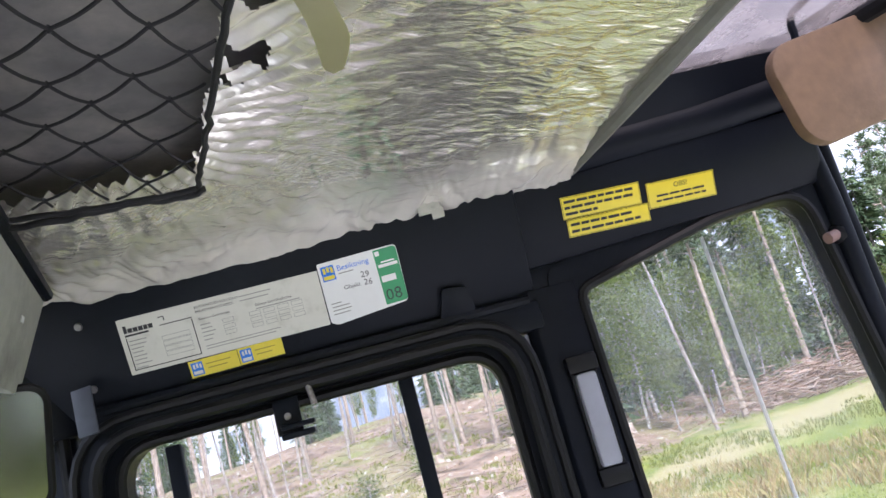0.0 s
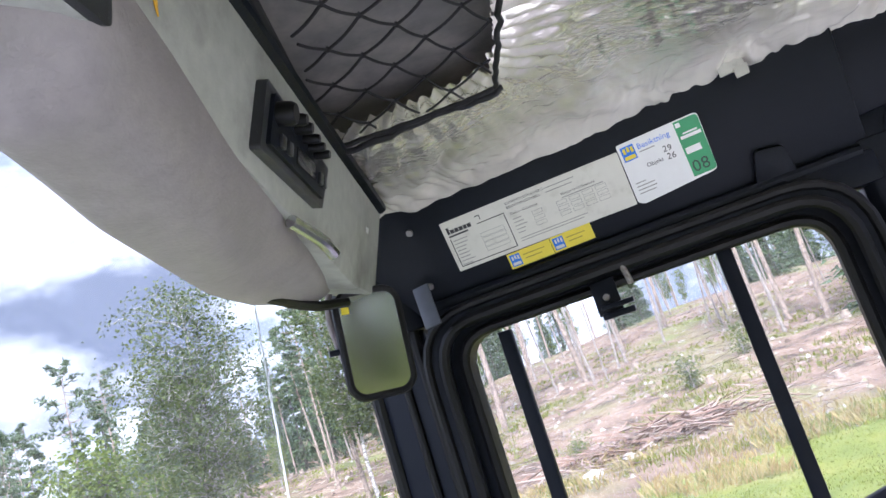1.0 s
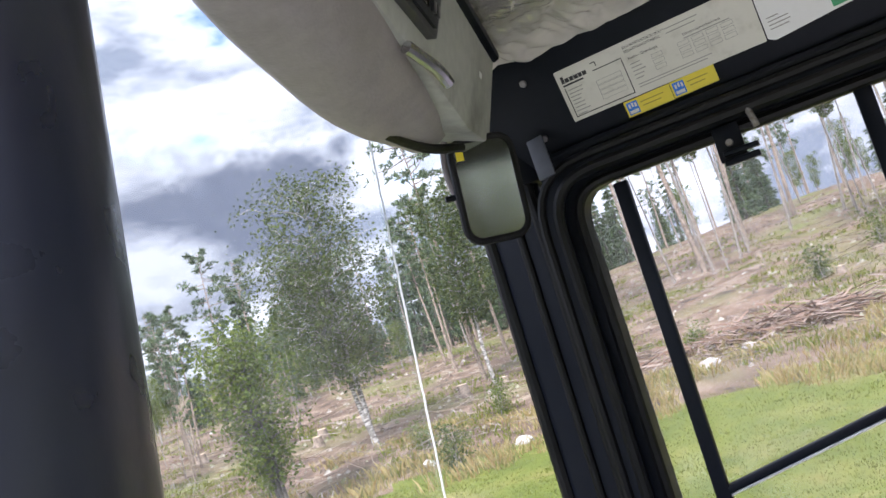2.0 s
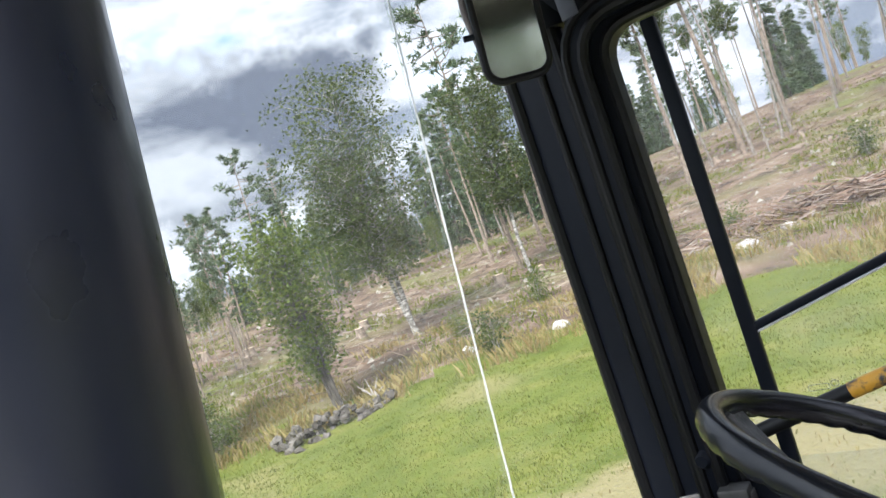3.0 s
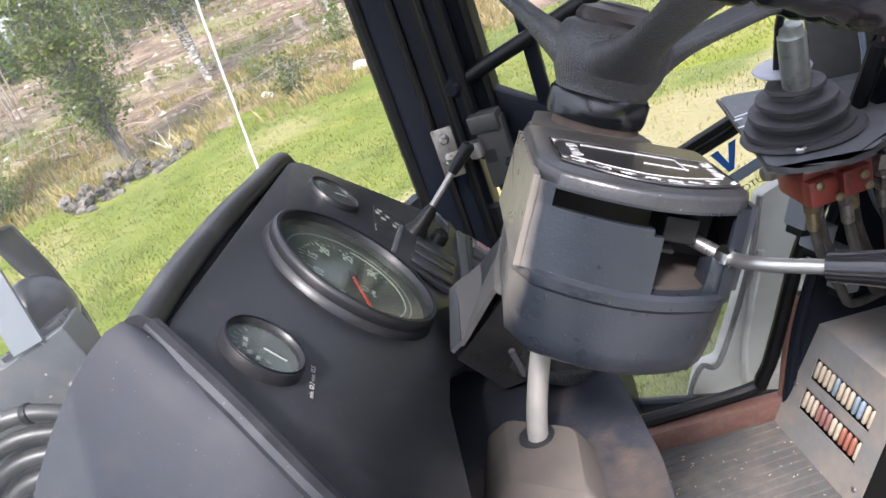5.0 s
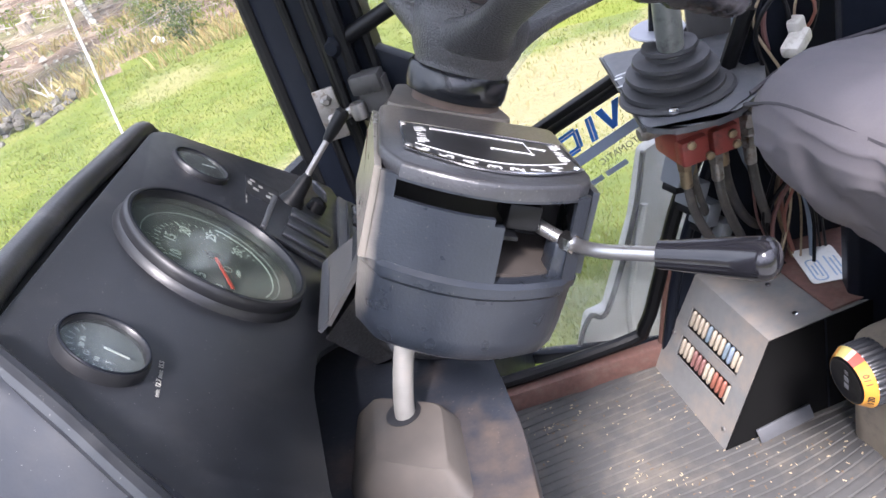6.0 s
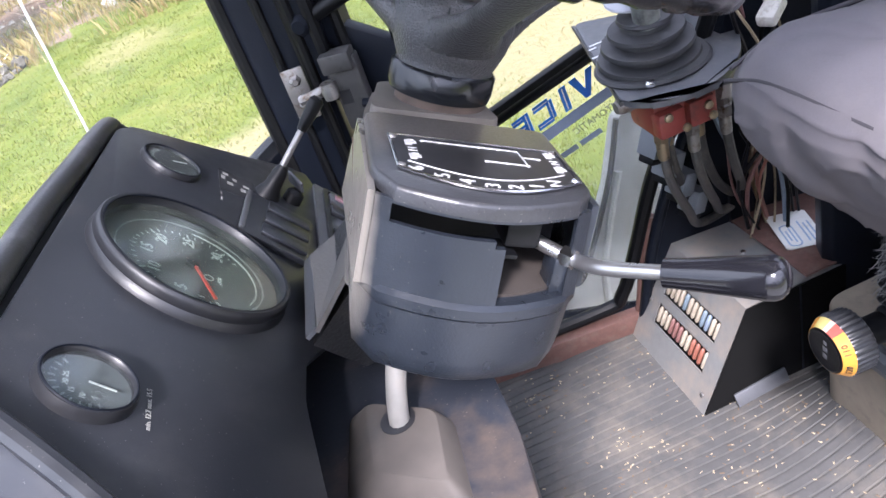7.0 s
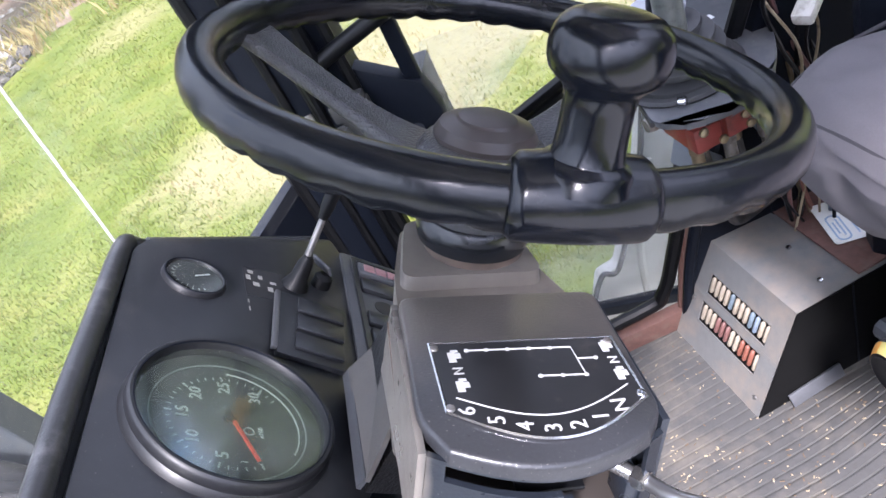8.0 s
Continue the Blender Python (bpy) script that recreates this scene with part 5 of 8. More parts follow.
# housing round the column behind the box
part("collar_housing", join(sweep_box([(rounded([(-0.062, 0.050), (0.060, 0.046), (0.044, 0.100), (0.030, 0.160), (-0.046, 0.165), (-0.058, 0.105)], 0.010), -0.016), (rounded([(-0.063, 0.046), (0.062, 0.046), (0.050, 0.105), (0.034, 0.170), (-0.048, 0.175), (-0.060, 0.105)], 0.010), -0.13)]), sweep_box([(rounded([(-0.056, 0.084), (0.040, 0.084), (0.032, 0.160), (-0.044, 0.160)], 0.012), -0.006), (rounded([(-0.058, 0.082), (0.042, 0.082), (0.034, 0.162), (-0.046, 0.162)], 0.012), -0.020)])), mat("brown_dusty_cover", (0.130, 0.115, 0.098), 0.75, mix=0.35, grain=45, stain=(0.06, 0.06, 0.062), stain_scale=14, stain_at=(0.5, 0.72), bump=0.4), sb, "dusty brown cover round the column")
part("column_boot", moved(lathe([(0.036, -0.012), (0.034, 0.000), (0.028, 0.006), (0.026, 0.016)], 24), tr(0, 0.123, 0)), mat("dusty_rubber", (0.09, 0.065, 0.05), 0.9, mix=0.5, grain=60, bump=0.5), sb, "dirty rubber boot")
sp = part("shift_plate", prism([(-0.0525, 0.0045), (-0.0525, -0.050)] + [(-0.0525 + 0.105 * i / 16, -0.050 - 0.0235 * math.sin(math.pi * i / 16)) for i in range(1, 16)] + [(0.0525, -0.050), (0.0525, 0.0)], 0.0005, 0.0016), mat("black_enamel_plate", (0.012, 0.012, 0.013), 0.32, mix=0.3, grain=50, stain=(0.05, 0.045, 0.04), stain_scale=40, stain_at=(0.6, 0.8)), sb, "black shift plate with white gear numbers")
LINE = mat("worn_white_print", (0.42, 0.42, 0.41), 0.5, mix=0.15)


def stroke(pts, r=0.0007):
    return tube(pts, r, 5)


part("border_line", join(stroke([(-0.0525, 0.0045, 0.0017), (0.0525, 0.0, 0.0017)]), stroke([(-0.0525, 0.0045, 0.0017), (-0.0525, -0.050, 0.0017)], 0.0009), stroke([(0.0525, 0.0, 0.0017), (0.0525, -0.050, 0.0017)], 0.0009), stroke([(-0.0525 + 0.105 * i / 24, -0.050 - 0.0235 * math.sin(math.pi * i / 24), 0.0017) for i in range(25)], 0.0010)), CHROME, sp)
part("gate_diagram", join(stroke([(-0.046 + 0.092 * i / 20, -0.040 - 0.0175 * math.sin(math.pi * i / 20), 0.0017) for i in range(21)], 0.0005), stroke([(-0.033, -0.0035, 0.0017), (0.026, -0.0065, 0.0017), (0.027, -0.030, 0.0017), (0.002, -0.0285, 0.0017)], 0.0006), stroke([(0.0265, -0.0165, 0.0017), (0.037, -0.0170, 0.0017)], 0.0006), *[moved(lathe([(0.0014, 0), (0.0012, 0.0006)], 10), tr(x, y, 0.0016)) for x, y in ((-0.033, -0.0035), (-0.022, -0.004), (-0.010, -0.0047), (0.002, -0.0053), (0.014, -0.006), (0.037, -0.0170), (0.002, -0.0285), (0.014, -0.0292), (0.027, -0.030))]), LINE, sp)
for k, body in enumerate("654321N"):
    t = (k + 0.75) / 8.0
    x = -0.0525 + 0.105 * t
    y = -0.046 - 0.0225 * math.sin(math.pi * t) + 0.006
    lettering(body, 0.0125, tr(x + 0.0042, y - 0.0040, 0.0018) @ rot("Z", 88 + 12 * (t - 0.5)), LINE, sp, "CENTER")
for x in (-0.041, 0.046):
    lettering("N", 0.0080, tr(x + 0.003, -0.020, 0.0018) @ rot("Z", 88), LINE, sp, "CENTER")
    for dy in (-0.0085, -0.032):
        part("vehicle_symbol", bars([(x - 0.003, dy - 0.004, x + 0.001, dy + 0.004), (x + 0.001, dy - 0.001, x + 0.004, dy + 0.003), (x - 0.001, dy + 0.004, x + 0.003, dy + 0.006)], 0.0018), LINE, sp)
for x, y in ((-0.0505, 0.0), (-0.0505, -0.0475), (0.0505, -0.0475), (0.0490, -0.0035)):
    part("rivet", moved(lathe([(0.0027, 0.0015), (0.0022, 0.0028), (0.0008, 0.0032)], 12), tr(x, y, 0)), CHROME if x > 0 and y < -0.01 else GALV, sp)
# gear lever
gl_ = thing("gear_lever", "bent chrome gear lever with a black plastic grip", "lever", COL)
part("rod", tube(smooth_path([(0.020, -0.045, -0.030), (0.036, -0.060, -0.034), (0.050, -0.072, -0.036), (0.060, -0.090, -0.031), (0.078, -0.108, -0.022), (0.090, -0.118, -0.017)], 8), 0.0042, 12), mat("dull_steel_rod", (0.33, 0.33, 0.33), 0.30, 0.9, mix=0.2, grain=90), gl_)
part("nut", moved(lathe([(0.0062, -0.004), (0.0066, 0.0), (0.0062, 0.004)], 6), tr(0.048, -0.070, -0.036) @ rot("Z", -50) @ rot("Y", 90)), CHROME, gl_)
part("grip", tube([(0.083, -0.112, -0.020), (0.089, -0.1172, -0.0173), (0.105, -0.1302, -0.0100), (0.1190, -0.1417, -0.0038), (0.1218, -0.1440, -0.0024), (0.1242, -0.1460, -0.0013), (0.1260, -0.1475, -0.0005), (0.1270, -0.1483, 0.0)], 0.008, 24, radii=[0.0078, 0.0082, 0.0100, 0.0114, 0.0113, 0.0100, 0.0072, 0.0030]), mat("glossy_black_plastic", (0.008, 0.008, 0.010), 0.12, mix=0.2, rough_var=0.03), gl_)

# rod, boot plate and ledge under the box
PEDM = mat("dusty_blue_black_steel", (0.018, 0.021, 0.028), 0.5, specks=(400, (0.71, 0.76), (0.13, 0.11, 0.085)), mix=0.2, stain=(0.10, 0.074, 0.055), stain_scale=7, stain_at=(0.50, 0.72), bump=0.1, bump_scale=300)
ledge = thing("steering_pedestal", "dark steel steering pedestal under the selector box", "pedestal")
part("top", prism(rounded([(-0.30, 0.20), (-0.165, 0.18), (-0.03, 0.10), (-0.035, -0.02), (-0.07, -0.22), (-0.30, -0.22)], 0.012), 0.64, 0.682, 0.006), PEDM, ledge)
part("skirt", prism(rounded([(-0.30, 0.20), (-0.165, 0.18), (-0.035, 0.095), (-0.045, -0.02), (-0.08, -0.22), (-0.30, -0.22)], 0.012), 0.0, 0.642), STEEL, ledge)
def boot_ring(z, pts, r):
    return [(x, y, z) for x, y in rounded(pts, r)]


bt = part("boot_plate", loft([boot_ring(0.681, [(-0.156, 0.074), (-0.076, 0.024), (-0.088, -0.070), (-0.176, -0.022)], 0.014), boot_ring(0.686, [(-0.154, 0.072), (-0.078, 0.023), (-0.090, -0.068), (-0.173, -0.021)], 0.014), boot_ring(0.699, [(-0.140, 0.062), (-0.085, 0.021), (-0.096, -0.053), (-0.148, -0.014)], 0.010), boot_ring(0.701, [(-0.137, 0.059), (-0.087, 0.020), (-0.098, -0.050), (-0.145, -0.013)], 0.010)]), mat("dusty_rubber_plate", (0.075, 0.064, 0.054), 0.8, mix=0.3, grain=40, stain=(0.05, 0.047, 0.045), stain_scale=14, stain_at=(0.55, 0.8)), ledge, "dusty rubber boot plate")
# no real opening: the hole's shade is a flat black disc
part("hole", moved(lathe([(0.0145, 0.7012), (0.0145, 0.7016)], 20), tr(-0.117, 0.026, 0)), INK_AND_HOLE, bt)
part("rod", tube(smooth_path([(-0.118, 0.022, 0.660), (-0.115, 0.026, 0.705), (-0.093, 0.048, 0.755), (-0.060, 0.066, 0.810)], 6), 0.0085, 12), mat("pale_grey_rod", (0.23, 0.22, 0.20), 0.45, stain=(0.25, 0.22, 0.19), stain_scale=30), ledge, "pale grey steel rod")
cover = thing("column_cover", "dark grey folded sheet cover between dashboard and column", "cover")
part("body", loft([[(-0.158, 0.102, 0.744), (-0.148, 0.240, 0.730), (-0.080, 0.236, 0.780), (-0.070, 0.102, 0.810)], [(-0.128, 0.115, 0.690), (-0.125, 0.215, 0.690), (-0.045, 0.215, 0.690), (-0.040, 0.115, 0.690)]]), mat("grained_black_cover", (0.016, 0.016, 0.017), 0.5, mix=0.3, bump=0.8, bump_scale=320, stain=(0.07, 0.058, 0.046), stain_scale=16, stain_at=(0.55, 0.8)), cover, smooth=0)
part("lower_sleeve", moved(lathe([(0.054, 0.000), (0.056, 0.004), (0.055, 0.012), (0.050, 0.014), (0.052, 0.060), (0.058, 0.120)], 40), frame_of((-0.083, 0.148, 0.688), (0.88, -0.13, -0.46), (0.474, 0.016, 0.88))), bpy.data.materials["grained_black_cover"], cover)
part("rib", tube([(-0.112, 0.101, 0.735), (-0.108, 0.104, 0.705)], 0.0030, 8), GREYPLASTIC, cover)
DUSTY = mat("dusty_grey_shroud", (0.115, 0.104, 0.093), 0.65, mix=0.25, grain=45, stain=(0.10, 0.098, 0.096), stain_scale=14, stain_at=(0.45, 0.75), bump=0.2, bump_scale=300)
part("flap", sheet([(-0.159, 0.100, 0.752), (-0.147, 0.242, 0.736), (-0.136, 0.242, 0.742), (-0.148, 0.100, 0.758)], 0.004), GREYPLASTIC, cover, smooth=0)
part("shroud", sheet([(-0.149, 0.098, 0.756), (-0.138, 0.240, 0.742), (-0.090, 0.232, 0.763), (-0.090, 0.098, 0.812)], 0.004), DUSTY, cover, "dusty grey-brown upper shroud", smooth=0)

# steering wheel
WHEEL = frame_of((0.072, 0.125, 1.002), (0, 1, 0), (0.5, 0, 0.866))
wheel = thing("steering_wheel", "black steering wheel, worn shiny, with three spokes", "steering wheel", WHEEL)
RIMM = mat("worn_black_rim", (0.0055, 0.0065, 0.009), 0.22, mix=0.3, grain=70, stain=(0.028, 0.029, 0.033), stain_scale=11, stain_at=(0.56, 0.85), bump=0.08, bump_scale=250, spec=0.38)
R = 0.1755
rings = []
for i in range(144):
    a = 2 * math.pi * i / 144
    c, s = math.cos(a), math.sin(a)
    prof = []
    for j in range(16):
        b = 2 * math.pi * j / 16
        r = 0.0125
        if math.sin(b) < -0.2:
            r += 0.0034 * abs(math.sin(21 * a)) ** 0.7 * (-math.sin(b))
        rr = R + r * math.cos(b)
        prof.append((rr * c, rr * s, r * 1.05 * math.sin(b)))
    rings.append(prof)
rings.append(rings[0])
bm = loft(rings, cap=False)
bmesh.ops.remove_doubles(bm, verts=bm.verts[:], dist=1e-6)
part("rim", bm, RIMM, wheel, smooth=60)
HUBM = mat("grained_black_plastic", (0.058, 0.059, 0.063), 0.32, mix=0.2, grain=40, stain=(0.085, 0.08, 0.077), stain_scale=16, stain_at=(0.5, 0.8), rough_var=0.06)
# leather-like pebbles pressed into the plastic
_n, _l = HUBM.node_tree.nodes, HUBM.node_tree.links
_t, _v, _b = _n.new("ShaderNodeTexCoord"), _n.new("ShaderNodeTexVoronoi"), _n.new("ShaderNodeBump")
_v.inputs["Scale"].default_value, _v.inputs["Randomness"].default_value = 560, 1.0
_b.inputs["Strength"].default_value, _b.inputs["Distance"].default_value = 0.7, 0.0010
_b.invert = True
_l.new(_t.outputs["Object"], _v.inputs["Vector"])
_l.new(_v.outputs["Distance"], _b.inputs["Height"])
_l.new(_b.outputs["Normal"], _n["Principled BSDF"].inputs["Normal"])
hub = part("hub", lathe([(0.030, -0.122), (0.037, -0.118), (0.0375, -0.100), (0.0360, -0.0975), (0.0385, -0.092), (0.0425, -0.082), (0.0450, -0.072), (0.0455, -0.063), (0.0440, -0.055), (0.0400, -0.049), (0.0345, -0.0465)], 56), HUBM, wheel, smooth=60)
part("hub_ring", lathe([(0.0385, -0.119), (0.0398, -0.114), (0.0398, -0.1005), (0.0375, -0.0980)], 56, cap=False), mat("smooth_black_plastic", (0.012, 0.013, 0.015), 0.2), hub, smooth=60)
cap = part("horn_cap", lathe([(0.0335, -0.048), (0.0345, -0.043), (0.031, -0.037), (0.021, -0.034), (0.020, -0.0335), (0.019, -0.0320), (0.014, -0.0310), (0.005, -0.0305)], 48), mat("brown_black_cap", (0.045, 0.036, 0.034), 0.40, mix=0.2), hub, "dull brown-black horn cap")
part("moulding_seam", tube([(-0.0405 - 0.0008, 0.019, -0.051), (-0.0415, 0.019, -0.060), (-0.0412, 0.0185, -0.068)], 0.0006, 5), INK_AND_HOLE, hub)
for ang in (55, 175, -65):
    rings = []
    for i in range(25):
        t = i / 24
        rad = 0.014 + (R - 0.014) * t
        z = -0.074 + 0.073 * t ** 1.2
        w = 0.0145 + 0.026 * max(0.0, 1 - t / 0.55) ** 2.2 + 0.008 * t ** 6
        h = 0.0085 + 0.019 * max(0.0, 1 - t / 0.6) ** 2
        groove = 0.0028 * min(1, t / 0.3, (1 - t) / 0.06)
        prof = []
        for j in range(24):
            b = 2 * math.pi * j / 24
            c, q = math.cos(b), math.sin(b)
            zz = h * math.copysign(abs(q) ** 0.75, q)
            if q > 0:
                zz = 0.55 * zz - groove * max(0.0, 1 - (abs(c) / 0.62) ** 4)
            prof.append((rad, w * math.copysign(abs(c) ** 0.8, c), z + zz))
        rings.append(prof)
    part("spoke", moved(loft(rings), rot("Z", ang)), HUBM, wheel, smooth=70)
# spinner knob clamped on the rim
SPIN = WHEEL @ rot("Z", 170) @ tr(R, 0, 0)
spin = thing("spinner_knob", "glossy black spinner knob clamped to the wheel rim", "knob", SPIN)
GLOSS = mat("polished_black_plastic", (0.0035, 0.0045, 0.0075), 0.20, spec=0.38, mix=0.2, grain=40, rough_var=0.04, stain=(0.02, 0.02, 0.022), stain_scale=30, stain_at=(0.55, 0.8))
rings = []
for i in range(21):
    t = i / 20
    a = radians(-10 + 20 * t)
    k = min(1, t / 0.05, (1 - t) / 0.05)
    prof = []
    for j in range(18):
        b = 2 * math.pi * j / 18
        rr = (0.0190 + 0.0030 * math.sin(math.pi * t) * (math.sin(b) > -0.1)) * (0.86 + 0.14 * k)
        prof.append(((R + rr * math.cos(b)) * math.cos(a) - R, (R + rr * math.cos(b)) * math.sin(a), rr * math.sin(b)))
    rings.append(prof)
part("clamp", loft(rings), GLOSS, spin, smooth=60)
part("knob", lathe([(0.0225, 0.010), (0.0205, 0.0165), (0.0180, 0.0190), (0.0160, 0.0200), (0.0152, 0.0210), (0.0146, 0.030), (0.0144, 0.042), (0.0150, 0.0475), (0.0170, 0.0508), (0.0200, 0.0530), (0.0226, 0.0560), (0.0240, 0.0600), (0.0243, 0.0640), (0.0236, 0.0690), (0.0216, 0.0735), (0.0180, 0.0768), (0.0132, 0.0785), (0.0126, 0.0785), (0.0080, 0.0792), (0.002, 0.0795)], 64), GLOSS, spin, smooth=60)

# ---------- latch on the corner post ----------
lt = thing("door_latch", "zinc door striker and black latch on the corner post", "latch", SIDE)
part("plate", moved(join(box(0.036, 0.088, 0.006, (0, 0, 0), 0.003)), tr(-0.174, 0.722, 0.045) @ rot("Y", 20)), GALV, lt)
for y in (0.748, 0.708):
    part("bolt", moved(lathe([(0.0095, 0), (0.0095, 0.006), (0.006, 0.010), (0.005, 0.014)], 6), tr(-0.172, y, 0.048) @ rot("Y", 20)), GALV, lt)
part("striker_bar", tube([(-0.172, 0.716, 0.056), (-0.15, 0.720, 0.060), (-0.120, 0.728, 0.062)], 0.0085, 10), GALV, lt)
part("striker_eye", moved(lathe([(0.012, -0.013), (0.014, 0), (0.012, 0.013)], 18), tr(-0.118, 0.724, 0.062) @ rot("X", 90)), GALV, lt)
LATCHM = mat("worn_dark_zinc", (0.07, 0.068, 0.066), 0.5, 0.4, mix=0.3, stain=(0.03, 0.03, 0.032), stain_scale=40)
part("latch_body", join(box(0.048, 0.118, 0.026, (-0.088, 0.708, 0.045), 0.003), box(0.050, 0.030, 0.036, (-0.092, 0.764, 0.052), 0.004)), LATCHM, lt)
# the mouth's shade is painted as a thin black plate
part("latch_mouth", box(0.018, 0.022, 0.003, (-0.098, 0.706, 0.0585)), INK_AND_HOLE, lt)
part("rivet", moved(lathe([(0.006, 0), (0.004, 0.004)], 12), tr(-0.080, 0.668, 0.058)), STEEL, lt)
part("rivet", moved(lathe([(0.006, 0), (0.004, 0.004)], 12), tr(-0.096, 0.648, 0.058)), STEEL, lt)
part("handle", tube(smooth_path([(-0.075, 0.690, 0.055), (-0.045, 0.685, 0.062), (-0.015, 0.695, 0.072), (0.0, 0.712, 0.078)], 6), 0.0085, 10), STEEL, lt)

# ---------- floor ----------
floor_mat = thing("floor_mat", "ribbed dark rubber floor mat, dusty and littered with chaff", "mat")
prof = []
y = -0.60
while y < 0.735:
    prof += [(y, 0.0), (y + 0.0135, 0.0), (y + 0.0150, -0.0030), (y + 0.0175, -0.0030)]
    y += 0.019
rows = []
for i in range(33):
    x = -0.34 + 1.10 * i / 32
    lift = 0.9 * max(0.0, x - 0.36) ** 1.6
    row = []
    for yy, zz in prof:
        k = lift * max(0.0, min(1.0, (0.42 - yy) / 0.12))
        row.append((x, yy + 0.004 * noise.noise(Vector((x * 3, yy * 4, 0))), zz + k + 0.0012 * noise.noise(Vector((x * 9, yy * 9, 2)))))
    rows.append(row)
part("ribbed_sheet", loft(rows, cap=False, closed=False), MAT, floor_mat, smooth=30)
part("backing", box(1.05, 1.30, 0.006, (0.17, 0.06, -0.0082)), RUBBER, floor_mat)
rnd = random.Random(5)


def flecks(n, x0, x1, y0, y1, size, z=0.001):
    """Loose chips and straw lying on the floor."""
    vs, fs = [], []
    for _ in range(n):
        x, yy = rnd.uniform(x0, x1), rnd.uniform(y0, y1)
        if noise.noise(Vector((x * 7, yy * 7, 3))) < rnd.uniform(-0.5, 0.35):
            continue
        a, s, w = rnd.uniform(0, 6.3), size * rnd.uniform(0.4, 1.5), size * rnd.uniform(0.25, 0.7)
        zz = z + 0.9 * max(0.0, x - 0.36) ** 1.6 * max(0.0, min(1.0, (0.42 - yy) / 0.12))
        k = len(vs)
        c, d = math.cos(a), math.sin(a)
        for px, py in ((-s, -w), (s, -w * 0.6), (s * 0.8, w), (-s * 0.7, w * 0.8)):
            vs.append((x + px * c - py * d, yy + px * d + py * c, zz))
        vs.append((x, yy, zz + size * rnd.uniform(0.3, 0.8)))
        fs += [(k, k + 1, k + 4), (k + 1, k + 2, k + 4), (k + 2, k + 3, k + 4), (k + 3, k, k + 4)]
    me = bpy.data.meshes.new("debris")
    me.from_pydata(vs, [], fs)
    return me


def scatter(name, me, material, label, category):
    me.materials.append(material)
    return tagged(new(name, me), label=label, category=category, kind="stuff")


scatter("straw_litter", flecks(1200, -0.05, 0.62, -0.25, 0.70, 0.0026), mat("pale_chaff", (0.32, 0.26, 0.17), 0.9, mix=0.4, grain=200), "pale chaff and straw bits on the floor mat", "litter")
scatter("soil_crumbs", flecks(900, -0.05, 0.62, -0.25, 0.70, 0.0032), mat("brown_soil", (0.12, 0.085, 0.055), 0.95, mix=0.4, grain=200), "brown soil crumbs on the floor mat", "litter")

# ---------- fuse box ----------
fuse = thing("fuse_box", "dark grey steel fuse box with two open fuse rows", "fuse box")
FBOX = mat("dusty_grey_steel", (0.150, 0.152, 0.147), 0.55, bump=0.15, bump_scale=260, mix=0.2, stain=(0.24, 0.20, 0.16), stain_scale=9, stain_at=(0.46, 0.72))
FACE = frame_of((0.343, 0.692, 0.0), (0, -1, 0), (-0.893, 0, 0.449))
W1, W2 = (0.050, 0.130, 0.217, 0.174), (0.048, 0.064, 0.215, 0.110)


for (a0, b0, a1, b1), lo, hi in ((W1, 0.120, 0.2295), (W2, 0.0, 0.1198)):
    part("face_frame", moved(ring([(0, lo), (0.255, lo), (0.255, hi), (0, hi)], [(a0, b0), (a1, b0), (a1, b1), (a0, b1)], -0.003, 0.0), FACE), FBOX, fuse, smooth=0)
part("top_plate", prism([(0.446, 0.437), (0.70, 0.437), (0.70, 0.69), (0.446, 0.692)], 0.2015, 0.205, 0.001), FBOX, fuse)
# this side is near black, the other plates dusty grey
part("side_plate", moved(prism([(0.345, 0.0), (0.70, 0.0), (0.70, 0.203), (0.446, 0.203)], 0.0, 0.003), Matrix(((1, 0, 0, 0), (0, 0, 1, 0.434), (0, 1, 0, 0), (0, 0, 0, 1)))), mat("matt_black_side", (0.005, 0.005, 0.005), 0.9, mix=0.2, spec=0.1), fuse, "black side plate")
part("seam_strip", box(0.003, 0.004, 0.20, (0.548, 0.4345, 0.102)), STEEL, fuse)
# black sheet stands in for the dark depth behind the fuses
part("inner_back", moved(box(0.22, 0.16, 0.003, (0.125, 0.12, -0.024)), FACE), INK_AND_HOLE, fuse)
FUSE_COL = {"c": mat("cream_ceramic", (0.30, 0.26, 0.20), 0.5, mix=0.25, grain=150), "b": mat("blue_ceramic", (0.13, 0.17, 0.20), 0.45, mix=0.2), "r": mat("red_ceramic", (0.17, 0.085, 0.075), 0.45, mix=0.25), "n": mat("brown_ceramic", (0.20, 0.075, 0.05), 0.5, mix=0.25), "g": mat("blue_grey_ceramic", (0.16, 0.20, 0.25), 0.5, mix=0.2)}
